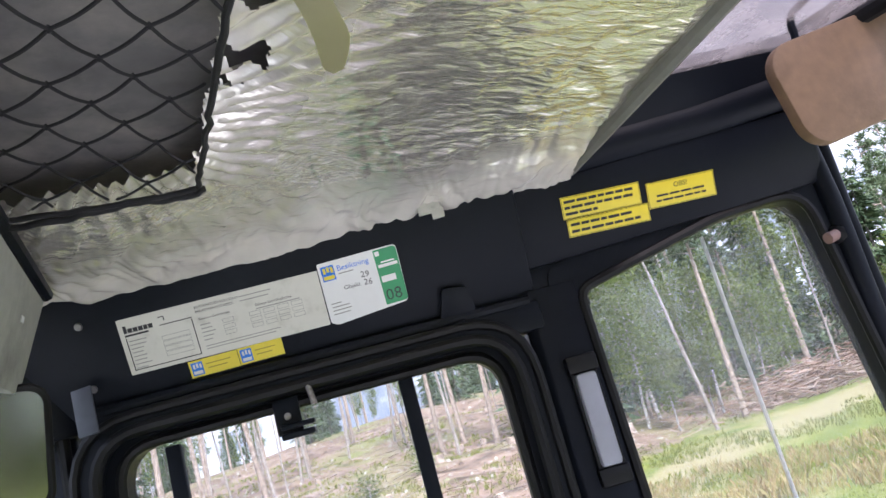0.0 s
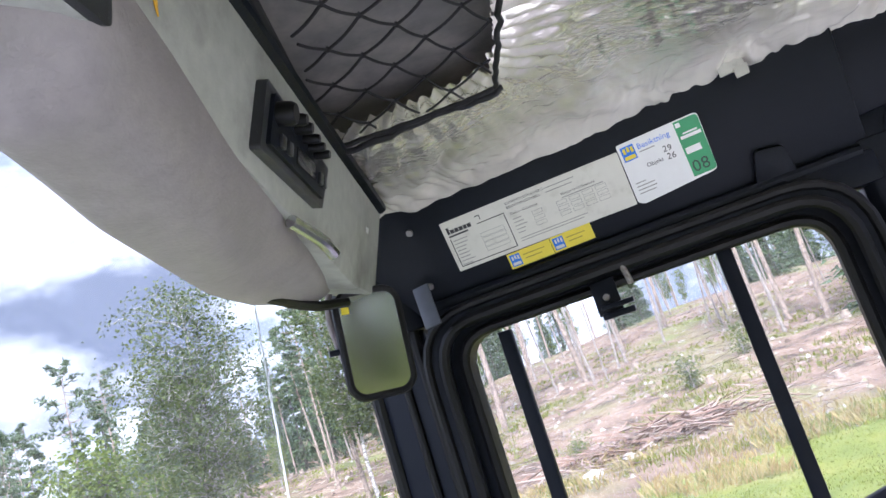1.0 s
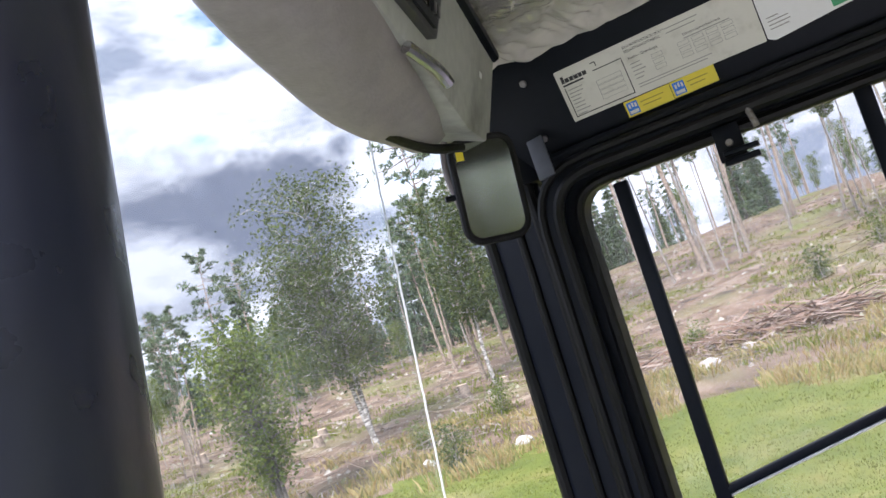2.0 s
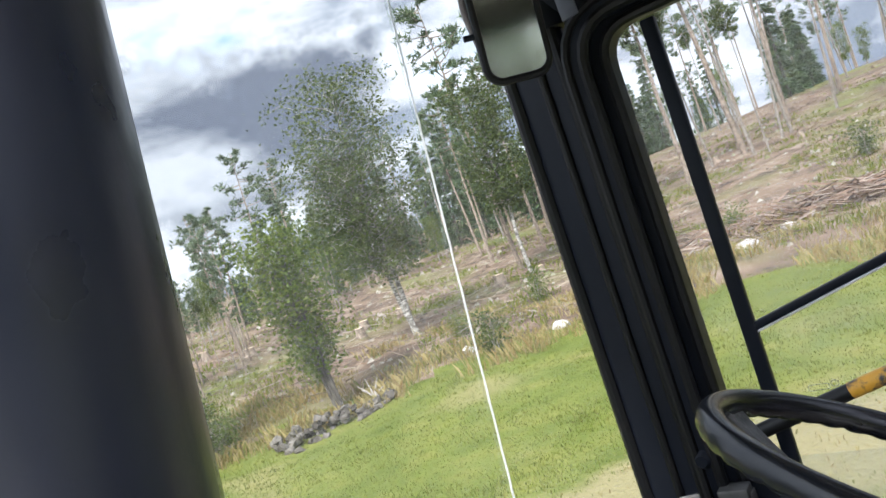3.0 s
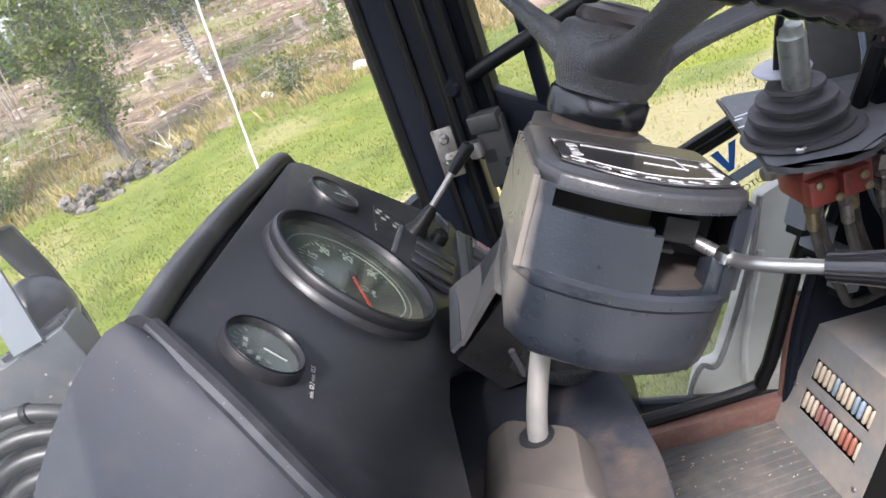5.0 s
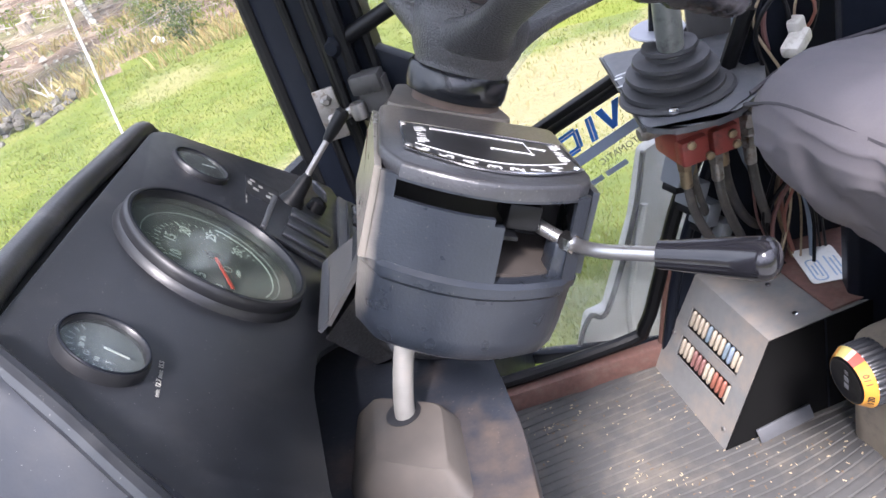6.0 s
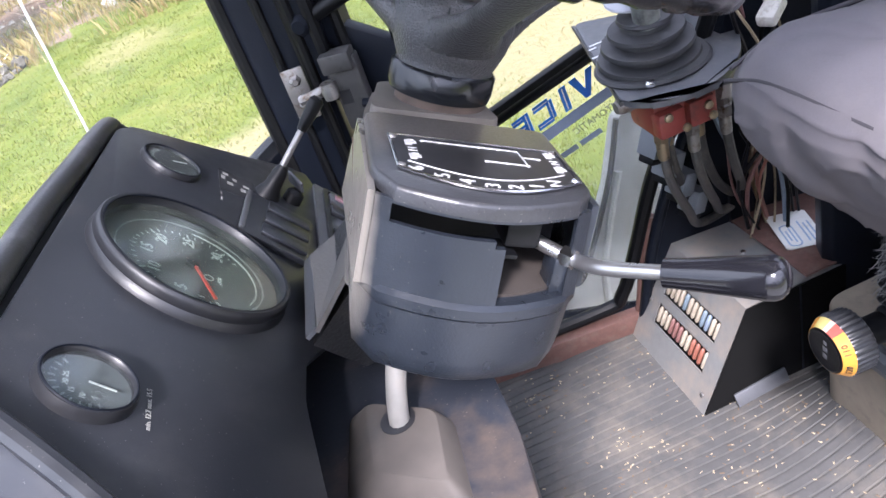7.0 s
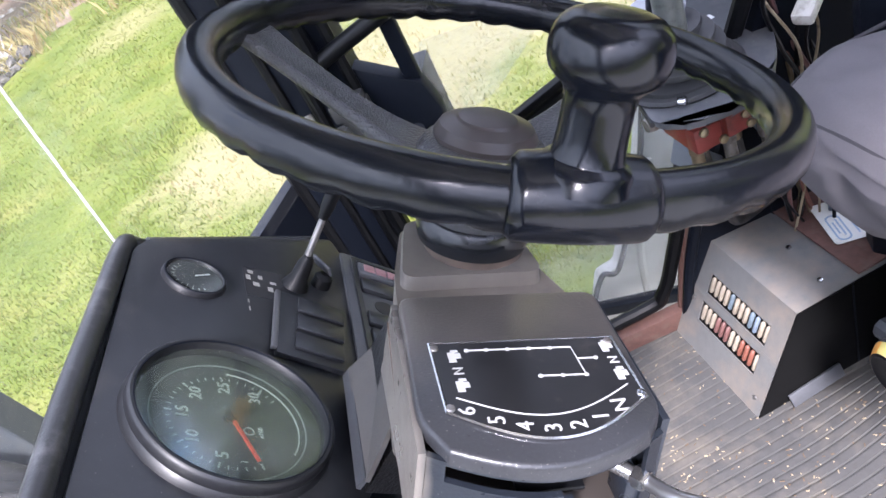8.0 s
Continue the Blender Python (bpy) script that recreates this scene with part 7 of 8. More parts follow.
part("guard_leg", moved(prism(rounded([(-1.075, 0.772), (-1.015, 0.788), (-0.985, 0.667), (-0.973, 0.545), (-0.979, 0.457), (-1.030, 0.460), (-1.027, 0.613), (-1.060, 0.700)], [0.004, 0.01, 0.03, 0.03, 0.004, 0.004, 0.03, 0.02]), 0.0, 0.012), Matrix(((1, 0, 0, 0), (0, 0, 1, 1.145), (0, 1, 0, 0), (0, 0, 0, 1)))), PLASTIC, guard)
part("shell", moved(lathe([(0.02, -0.066), (0.042, -0.059), (0.066, -0.036), (0.077, 0.0), (0.079, 0.010), (0.074, 0.016)], 32), frame_of((-1.000, 1.045, 0.612), (0, 0, 1), (-0.80, 0.6, 0.0))), PLASTIC, guard, smooth=60)
part("cable", tube(smooth_path([(-0.985, 1.12, 0.50), (-0.965, 1.11, 0.49), (-0.960, 1.10, 0.455), (-0.975, 1.08, 0.42)], 6), 0.005, 8), HOSE, guard)
BLACKHOSE = mat("worn_black_hose", (0.016, 0.016, 0.017), 0.45, mix=0.3, grain=60, stain=(0.055, 0.052, 0.048), stain_scale=14, stain_at=(0.5, 0.8))
arm = thing("loader_arm", "dark grey steel loader arm with black hydraulic hoses", "loader arm")
part("beam", moved(prism([(-1.303, 0.520), (-1.138, 0.558), (-1.058, 0.571), (-0.909, 0.610), (-0.872, 0.349), (-0.900, -0.10), (-1.40, -0.10)], 0.0, 0.09, 0.004), Matrix(((1, 0, 0, 0), (0, 0, 1, 0.92), (0, 1, 0, 0), (0, 0, 0, 1)))), LOADER, arm, smooth=0)
for k in range(3):
    part("rib", moved(box(0.150, 0.006, 0.012, (0, 0, 0), 0.002), tr(-0.985, 0.935 + 0.024 * k, 0.598) @ rot("Y", -14.5)), PLASTIC, arm)
part("front_beam", moved(box(1.9, 0.22, 0.30, (-0.9, 0, 0), 0.02), tr(-1.10, 0.80, 0.12) @ rot("Y", 8) @ rot("Z", -8)), LOADER, arm)
part("cross_tube", tube([(-1.0, 1.2, 0.10), (-1.05, -0.6, 0.12)], 0.09, 20), LOADER, arm)
for k in range(4):
    part("hose", tube(smooth_path([(-1.24, 0.84, 0.40 - 0.05 * k), (-1.12, 0.84, 0.485 - 0.048 * k), (-1.02, 0.85, 0.490 - 0.05 * k), (-0.93, 0.86, 0.43 - 0.05 * k), (-0.885, 0.88, 0.31 - 0.05 * k)], 8), 0.018, 12), BLACKHOSE, arm)
part("hose_tie", moved(lathe([(0.022, -0.006), (0.023, 0.0), (0.022, 0.006)], 16), tr(-1.02, 0.85, 0.490) @ rot("Y", 85)), RUBBER, arm)
hood = thing("bonnet", "dark grey steel bonnet in front of the cab", "bonnet")
part("panel", loft([[(-0.46, -0.55, 0.50), (-0.46, 0.34, 0.50), (-0.46, 0.42, 0.30), (-0.46, 0.42, -0.5), (-0.46, -0.6, -0.5)], [(-1.9, -0.48, 0.24), (-1.9, 0.26, 0.24), (-1.9, 0.34, 0.1), (-1.9, 0.34, -0.5), (-1.9, -0.55, -0.5)]]), LOADER, hood)
fend = thing("fender", "pale grey dusty fender outside the lower door pane", "fender")
FEND = mat("dusty_pale_grey_paint", (0.36, 0.355, 0.33), 0.6, mix=0.15, stain=(0.24, 0.22, 0.185), stain_scale=7, stain_at=(0.45, 0.75))
UPRIGHT = Matrix(((1, 0, 0, 0), (0, 0, 1, 0.985), (0, 1, 0, 0), (0, 0, 0, 1)))
part("skin", moved(prism(rounded([(0.25, -0.55), (0.262, -0.176), (0.312, -0.050), (0.362, -0.048), (0.415, 0.060), (0.470, 0.170), (0.520, 0.325), (0.66, 0.36), (0.68, -0.55)], 0.012), 0.0, 0.035, 0.006), UPRIGHT), FEND, fend, smooth=50)
part("fold", moved(tube(smooth_path([(0.40, -0.50, -0.004), (0.412, -0.10, -0.006), (0.450, 0.06, -0.006), (0.50, 0.20, -0.004)], 8), 0.010, 8), UPRIGHT), FEND, fend)
part("edge", moved(tube(smooth_path([(0.25, -0.55, 0.0), (0.262, -0.18, 0.0), (0.312, -0.052, 0.0), (0.362, -0.05, 0.0), (0.47, 0.17, 0.0), (0.52, 0.325, 0.0)], 6), 0.007, 8), UPRIGHT), bpy.data.materials["black_rubber"], fend)

# ---------- outside: the land ----------
def edge_of(a):
    """How far the meadow reaches in a direction."""
    k = max(0.0, a - 0.42)
    return 16.0 + 1.2 * noise.noise(Vector((a * 3, 0, 7))) + 24.0 * k + 25.0 * k * k


def land(x, y):
    """Height of the ground: a level meadow, then a clear-felled slope."""
    r = math.hypot(x, y + 0.5)
    a = math.atan2(x, y)
    edge = edge_of(a)
    d = max(0.0, r - edge)
    rough = min(1.0, d / 4.0)
    q = Vector((x, y, 0))
    lift = 1.0 + 0.7 * max(0.0, 1.0 - ((a - 0.48) / 0.38) ** 2)
    return -1.35 + 0.05 * lift * min(d, 60.0) + 0.018 * max(0.0, min(d, 400.0) - 60.0) + rough * (0.35 * noise.noise(q * 0.09) + 0.22 * noise.noise(q * 0.35) + 0.07 * noise.noise(q * 1.3)) + (1 - rough) * 0.04 * noise.noise(q * 0.5)


def tuned(name, stops, scale, detail=8, second=None, rough=0.9, bump=0.4, bump_scale=6.0, warp=0.0, worn=None):
    """A ground surface whose colours run along a noise; second adds patches."""
    m = bpy.data.materials.new(name)
    m.use_nodes = True
    n, l = m.node_tree.nodes, m.node_tree.links
    p = n["Principled BSDF"]
    p.inputs["Roughness"].default_value = rough
    p.inputs["Specular IOR Level"].default_value = 0.15
    geo = n.new("ShaderNodeNewGeometry")
    no, rp = n.new("ShaderNodeTexNoise"), n.new("ShaderNodeValToRGB")
    no.inputs["Scale"].default_value, no.inputs["Detail"].default_value, no.inputs["Roughness"].default_value, no.inputs["Distortion"].default_value = scale, detail, 0.62, warp
    l.new(geo.outputs["Position"], no.inputs["Vector"])
    while len(rp.color_ramp.elements) < len(stops):
        rp.color_ramp.elements.new(0.5)
    for e, (pos, col) in zip(rp.color_ramp.elements, stops):
        e.position, e.color = pos, (*col, 1)
    l.new(no.outputs["Fac"], rp.inputs["Fac"])
    out = rp.outputs["Color"]
    if second:
        sc, at, col = second
        n2, r2, mx = n.new("ShaderNodeTexNoise"), n.new("ShaderNodeValToRGB"), n.new("ShaderNodeMixRGB")
        n2.inputs["Scale"].default_value, n2.inputs["Detail"].default_value = sc, 6
        l.new(geo.outputs["Position"], n2.inputs["Vector"])
        r2.color_ramp.elements[0].position, r2.color_ramp.elements[1].position = at
        l.new(n2.outputs["Fac"], r2.inputs["Fac"])
        l.new(r2.outputs["Color"], mx.inputs["Fac"])
        l.new(out, mx.inputs["Color1"])
        mx.inputs["Color2"].default_value = (*col, 1)
        out = mx.outputs["Color"]
    if worn:
        at, n4, mr, r4, mx = n.new("ShaderNodeAttribute"), n.new("ShaderNodeTexNoise"), n.new("ShaderNodeMath"), n.new("ShaderNodeValToRGB"), n.new("ShaderNodeMixRGB")
        at.attribute_name = "dry"
        n4.inputs["Scale"].default_value, n4.inputs["Detail"].default_value = 2.2, 6
        l.new(geo.outputs["Position"], n4.inputs["Vector"])
        mr.operation = "ADD"
        l.new(at.outputs["Fac"], mr.inputs[0])
        l.new(n4.outputs["Fac"], mr.inputs[1])
        r4.color_ramp.elements[0].position, r4.color_ramp.elements[1].position = 0.62, 0.98
        half = n.new("ShaderNodeMath")
        half.operation = "MULTIPLY"
        half.inputs[1].default_value = 0.75
        l.new(mr.outputs[0], half.inputs[0])
        l.new(half.outputs[0], r4.inputs["Fac"])
        l.new(r4.outputs["Color"], mx.inputs["Fac"])
        l.new(out, mx.inputs["Color1"])
        mx.inputs["Color2"].default_value = (*worn, 1)
        out = mx.outputs["Color"]
    l.new(out, p.inputs["Base Color"])
    if bump:
        n3, b = n.new("ShaderNodeTexNoise"), n.new("ShaderNodeBump")
        n3.inputs["Scale"].default_value, n3.inputs["Detail"].default_value = bump_scale, 6
        l.new(geo.outputs["Position"], n3.inputs["Vector"])
        b.inputs["Strength"].default_value, b.inputs["Distance"].default_value = bump, 0.1
        l.new(n3.outputs["Fac"], b.inputs["Height"])
        l.new(b.outputs["Normal"], p.inputs["Normal"])
    return m


MEADOW = tuned("meadow_turf", ((0.30, (0.063, 0.086, 0.012)), (0.48, (0.097, 0.119, 0.019)), (0.60, (0.130, 0.140, 0.029)), (0.75, (0.175, 0.156, 0.050))), 1.1, second=(0.32, (0.56, 0.70), (0.19, 0.170, 0.072)), bump=0.5, bump_scale=14, worn=(0.195, 0.172, 0.085))
SLOPE = tuned("felled_slope", ((0.32, (0.040, 0.030, 0.021)), (0.43, (0.105, 0.074, 0.054)), (0.53, (0.155, 0.110, 0.078)), (0.62, (0.20, 0.155, 0.115)), (0.76, (0.27, 0.235, 0.19))), 0.9, second=(0.16, (0.50, 0.66), (0.115, 0.122, 0.042)), bump=1.0, bump_scale=2.2, warp=0.4)
# unseen pale ground by the doorway, added to bounce light into the cab
BOUNCE = tuned("pale_bounce_ground", ((0.30, (0.28, 0.28, 0.26)), (0.50, (0.38, 0.38, 0.355)), (0.70, (0.48, 0.48, 0.45))), 6.0, bump=0.5, bump_scale=30)


def track(x, y):
    """Nearness to the dry wheel track that passes the machine's right side."""
    c = 5.7 + 0.92 * max(0.0, min(x, 12.6) - 4) + 0.5 * max(0.0, min(x, 18.0) - 12.6) + 0.05 * max(0.0, x - 18.0)
    d = abs(y - c) / (1.25 + 0.5 * noise.noise(Vector((x * 0.6, y * 0.6, 4))) + (0.02 * max(0.0, x)))
    return d + 0.8 * max(0.0, -0.6 - x) + 0.5 * noise.noise(Vector((x * 1.1, y * 1.1, 1)))


bm = bmesh.new()
RAD = [0.0] + [0.6 * 1.052 ** i for i in range(136)]
NA = 220
grid = []
for r in RAD:
    row = []
    for k in range(NA):
        a = 2 * math.pi * k / NA
        x, y = r * math.sin(a), r * math.cos(a) - 0.5
        row.append(bm.verts.new((x, y, land(x, y))))
    grid.append(row)
for i in range(1, len(grid) - 1):
    for k in range(NA):
        a, b, c, d = grid[i][k], grid[i][(k + 1) % NA], grid[i + 1][(k + 1) % NA], grid[i + 1][k]
        f = bm.faces.new((a, b, c, d))
        m = f.calc_center_median()
        r, az = math.hypot(m.x, m.y + 0.5), math.atan2(m.x, m.y)
        edge = edge_of(az)
        f.material_index = 1 if r > edge + 0.5 * noise.noise(m) else (2 if -7.0 < m.y < 0.6 + 0.8 * noise.noise(m * 0.4) and abs(m.x) < 11 else 0)
bm.faces.new([grid[1][k] for k in range(NA)][::-1]).material_index = 2
bmesh.ops.delete(bm, geom=[v for v in grid[0]], context="VERTS")
bmesh.ops.recalc_face_normals(bm, faces=bm.faces[:])
ground = shell("ground", bm, MEADOW, "green meadow with a dry track, rising to a felled slope", "ground", smooth=70)
layer = ground.data.attributes.new("dry", "FLOAT", "POINT")
for k, v in enumerate(ground.data.vertices):
    layer.data[k].value = max(0.0, min(1.0, 1.45 - 0.9 * track(v.co.x, v.co.y)))
ground.data.materials.append(SLOPE)
ground.data.materials.append(BOUNCE)

rnd = random.Random(77)


def meshed(name, vs, fs, material, smooth=False):
    me = bpy.data.meshes.new(name)
    me.from_pydata(vs, [], fs)
    me.materials.append(material)
    if smooth:
        me.shade_smooth()
    return me


def strew(name, me, label, category):
    return tagged(new(name, me), label=label, category=category, kind="stuff")


def blades(n, r0, r1, a0, a1, height, inside):
    """Grass blades: thin bent triangles standing on the land."""
    vs, fs = [], []
    for _ in range(n):
        r = r0 * (r1 / r0) ** rnd.random()
        a = rnd.uniform(a0, a1)
        x, y = r * math.sin(a), r * math.cos(a) - 0.5
        if not inside(x, y):
            continue
        z = land(x, y)
        grow = 0.7 + 0.6 * noise.noise(Vector((x * 0.9, y * 0.9, 0)))
        for _k in range(3):
            h = height * grow * rnd.uniform(0.5, 1.3)
            b = rnd.uniform(0, 6.3)
            lean = rnd.uniform(0.2, 0.7) * h
            w = (0.0018 + 0.00055 * r)
            dx, dy = math.cos(b), math.sin(b)
            px, py = x + rnd.gauss(0, 0.05), y + rnd.gauss(0, 0.05)
            k = len(vs)
            vs += [(px - dy * w, py + dx * w, z - 0.01), (px + dy * w, py - dx * w, z - 0.01), (px + dx * lean * 0.4 + dy * w * 0.6, py + dy * lean * 0.4 - dx * w * 0.6, z + h * 0.65), (px + dx * lean, py + dy * lean, z + h)]
            fs += [(k, k + 1, k + 2), (k, k + 2, k + 3)]
    return vs, fs


def on_meadow(x, y):
    r, az = math.hypot(x, y + 0.5), math.atan2(x, y)
    return r < edge_of(az) + 0.4 and track(x, y) > 0.45 + 0.9 * rnd.random()


def on_track(x, y):
    return track(x, y) < 1.0 and rnd.random() < 0.6


BLADE = leafmat("grass_blade", ((0.095, 0.130, 0.014), (0.130, 0.165, 0.021), (0.165, 0.187, 0.032), (0.22, 0.205, 0.060)), through=0.55)
STRAW = leafmat("dry_blade", ((0.24, 0.20, 0.075), (0.32, 0.265, 0.12), (0.22, 0.145, 0.06), (0.16, 0.175, 0.05)), through=0.2)
strew("meadow_grass", meshed("meadow_grass", *blades(62000, 3.0, 21.0, -1.05, 1.0, 0.042, on_meadow), BLADE), "short bright green meadow grass with paler tips", "grass")
strew("dry_grass", meshed("dry_grass", *blades(9000, 3.2, 24.0, -0.8, 1.0, 0.06, on_track), STRAW), "dry straw-coloured grass on the wheel track", "grass")
strew("edge_grass", meshed("edge_grass", *blades(9000, 14.0, 20.0, -1.0, 1.0, 0.32, lambda x, y: noise.noise(Vector((x * 0.5, y * 0.5, 9))) > -0.05), STRAW), "tall dry grass along the edge of the field", "grass")
strew("slope_grass", meshed("slope_grass", *blades(34000, 16.5, 60.0, -1.0, 1.1, 0.20, lambda x, y: noise.noise(Vector((x * 0.25, y * 0.25, 2))) > 0.02), BLADE), "tufts of green grass on the felled slope", "grass")


# ---------- outside: stones, brash, stumps ----------
STONE = tuned("lichen_stone", ((0.32, (0.035, 0.030, 0.025)), (0.50, (0.088, 0.078, 0.066)), (0.66, (0.17, 0.155, 0.138))), 4.0, bump=0.5, bump_scale=12)
PALESTONE = tuned("pale_stone", ((0.30, (0.30, 0.285, 0.26)), (0.60, (0.46, 0.44, 0.41))), 5.0, bump=0.3, bump_scale=12)


def stone_mesh(seed, material):
    bm = bmesh.new()
    bmesh.ops.create_icosphere(bm, subdivisions=2, radius=0.5)
    for v in bm.verts:
        q = v.co * 2.1 + Vector((seed, seed * 1.7, 0))
        v.co *= 1 + 0.65 * noise.noise(q) + 0.2 * noise.noise(q * 2.3)
        v.co.z *= 0.75
    return mesh_of("stone", bm, material, 40)


STONES = [stone_mesh(k * 3.1, STONE) for k in range(6)]
PALES = [stone_mesh(k * 5.3 + 1, PALESTONE) for k in range(3)]


def put(name, me, x, y, s, turn, label, category, group, sink=0.12, lean=(0, 0)):
    ob = new(name, me)
    ob.matrix_basis = tr(x, y, land(x, y) - sink * s) @ rot("Z", turn) @ rot("X", lean[0]) @ rot("Y", lean[1]) @ Matrix.Diagonal((s, s, s, 1))
    return tagged(ob, label=label, category=category, group=group)


for k in range(96):
    t, across = rnd.random(), rnd.gauss(0, 0.26)
    heap = 0.24 * (0.35 + 0.65 * math.sin(math.pi * min(1.0, 0.15 + t))) * max(0.0, 1 - (across / 0.5) ** 2)
    x, y = -6.0 + 1.75 * t - 0.70 * across, 11.75 + 1.75 * t + 0.70 * across
    sz = rnd.uniform(0.09, 0.25)
    put("stone", STONES[k % 6], x, y, sz, rnd.uniform(0, 360), "grey lichen-covered field stone in a low pile", "stone", "stones of the pile", -heap * (k % 3) / 2 / sz, (rnd.uniform(-25, 25), rnd.uniform(-25, 25)))
for x, y, s in ((3.7, 16.9, 0.55), (4.9, 17.6, 0.40), (6.3, 18.4, 0.45), (5.6, 18.0, 0.30), (1.8, 16.6, 0.3), (-0.7, 15.5, 0.42), (0.1, 15.8, 0.35), (7.4, 19.0, 0.35), (-2.9, 15.9, 0.3)):
    put("pale_stone", PALES[int(s * 20) % 3], x, y, s, s * 900, "pale grey stone on the edge of the field", "stone", "stones along the field", 0.0)

vs, fs = [], []


def add_stick(p, d, r):
    d = Vector(d)
    s = d.cross(Vector((0.3, 0.2, 0.93)))
    if s.length < 1e-3:
        s = Vector((1, 0, 0))
    s.normalize()
    u = s.cross(d).normalized()
    k = len(vs)
    p = Vector(p)
    for end, rr in ((p, r), (p + d, r * 0.5)):
        for j in range(3):
            a = 2.094 * j
            vs.append(tuple(end + rr * (math.cos(a) * s + math.sin(a) * u)))
    for j in range(3):
        fs.append((k + j, k + (j + 1) % 3, k + 3 + (j + 1) % 3, k + 3 + j))


for _ in range(9000):
    r = 17.0 * (75 / 17.0) ** rnd.random()
    a = rnd.uniform(-0.95, 1.15)
    x, y = r * math.sin(a), r * math.cos(a) - 0.5
    if r < edge_of(a) + 0.8 or noise.noise(Vector((x * 0.22, y * 0.22, 5))) < rnd.uniform(-0.6, 0.2):
        continue
    b, ln = rnd.uniform(0, 6.3), rnd.uniform(0.18, 0.75) * (1 + r / 60)
    add_stick((x, y, land(x, y) + rnd.uniform(0.02, 0.18)), (ln * math.cos(b), ln * math.sin(b), rnd.uniform(-0.06, 0.22) * ln), rnd.uniform(0.004, 0.011) * (1 + r / 45))
BRASH = leafmat("grey_brash", ((0.09, 0.062, 0.045), (0.17, 0.135, 0.105), (0.30, 0.265, 0.22), (0.15, 0.09, 0.055)), 0.9, 0.0)
strew("brash", meshed("brash", vs, fs, BRASH), "grey and brown felling brash on the slope", "branches")
vs, fs = [], []
for _ in range(2600):
    t = rnd.random()
    x, y = (30 + 9 * rnd.gauss(0, 0.35), 21.5 + 3 * rnd.gauss(0, 0.4)) if t < 0.55 else (6.2 + rnd.gauss(0, 1.3), 18.8 + rnd.gauss(0, 0.5))
    hgt = (1.5 if t < 0.55 else 0.45) * max(0, 1 - rnd.random() ** 0.5)
    b, ln = rnd.uniform(0, 6.3), rnd.uniform(0.3, 1.2)
    add_stick((x, y, land(x, y) + hgt), (ln * math.cos(b), ln * math.sin(b), rnd.uniform(-0.3, 0.3) * ln), rnd.uniform(0.012, 0.04))
strew("slash_pile", meshed("slash_pile", vs, fs, leafmat("red_brown_slash", ((0.14, 0.085, 0.06), (0.20, 0.135, 0.10), (0.28, 0.225, 0.185)), 0.9, 0.0)), "red-brown pile of cut branches at the field edge", "branches")
# rubble and clods over the slope
vs, fs = [], []
for _ in range(4200):
    r = 17.0 * (70 / 17.0) ** rnd.random()
    a = rnd.uniform(-0.95, 1.15)
    x, y = r * math.sin(a), r * math.cos(a) - 0.5
    if r < edge_of(a) + 0.8:
        continue
    s = rnd.uniform(0.025, 0.075) * (1 + r / 45)
    z = land(x, y)
    k = len(vs)
    vs += [(x - s, y - s * 0.7, z - 0.03), (x + s * 1.1, y - s * 0.5, z - 0.03), (x + s * 0.8, y + s, z - 0.03), (x - s * 0.7, y + s * 0.8, z - 0.03), (x - s * 0.3, y - s * 0.3, z + s * rnd.uniform(0.5, 1.0)), (x + s * 0.4, y + s * 0.2, z + s * rnd.uniform(0.5, 1.1))]
    fs += [(k, k + 1, k + 5, k + 4), (k + 1, k + 2, k + 5), (k + 2, k + 3, k + 4, k + 5), (k + 3, k, k + 4)]
strew("rubble", meshed("rubble", vs, fs, leafmat("grey_rubble", ((0.09, 0.065, 0.05), (0.18, 0.15, 0.12), (0.32, 0.30, 0.26), (0.12, 0.13, 0.05)), 0.9, 0.0)), "grey stones and clods strewn over the slope", "stones")


# ---------- outside: trees ----------
def bark(name, cols, scale, squash):
    m = bpy.data.materials.new(name)
    m.use_nodes = True
    n, l = m.node_tree.nodes, m.node_tree.links
    p = n["Principled BSDF"]
    p.inputs["Roughness"].default_value = 0.9
    tc, mp, no, rp = n.new("ShaderNodeTexCoord"), n.new("ShaderNodeMapping"), n.new("ShaderNodeTexNoise"), n.new("ShaderNodeValToRGB")
    mp.inputs["Scale"].default_value = (1, 1, squash)
    no.inputs["Scale"].default_value, no.inputs["Detail"].default_value = scale, 6
    l.new(tc.outputs["Object"], mp.inputs["Vector"])
    l.new(mp.outputs["Vector"], no.inputs["Vector"])
    l.new(no.outputs["Fac"], rp.inputs["Fac"])
    while len(rp.color_ramp.elements) < len(cols):
        rp.color_ramp.elements.new(0.5)
    for e, (pos, col) in zip(rp.color_ramp.elements, cols):
        e.position, e.color = pos, (*col, 1)
    l.new(rp.outputs["Color"], p.inputs["Base Color"])
    return m


BIRCHBARK = bark("birch_bark", ((0.40, (0.07, 0.063, 0.055)), (0.50, (0.24, 0.23, 0.21)), (0.68, (0.42, 0.405, 0.38))), 7, 3.0)
PINEBARK = bark("pine_bark", ((0.35, (0.12, 0.095, 0.075)), (0.6, (0.27, 0.215, 0.17))), 9, 0.5)
DARKBARK = bark("dark_bark", ((0.35, (0.045, 0.038, 0.032)), (0.6, (0.125, 0.112, 0.098))), 9, 0.6)
GREYBARK = bark("grey_bark", ((0.35, (0.13, 0.12, 0.105)), (0.6, (0.30, 0.285, 0.26))), 9, 0.6)
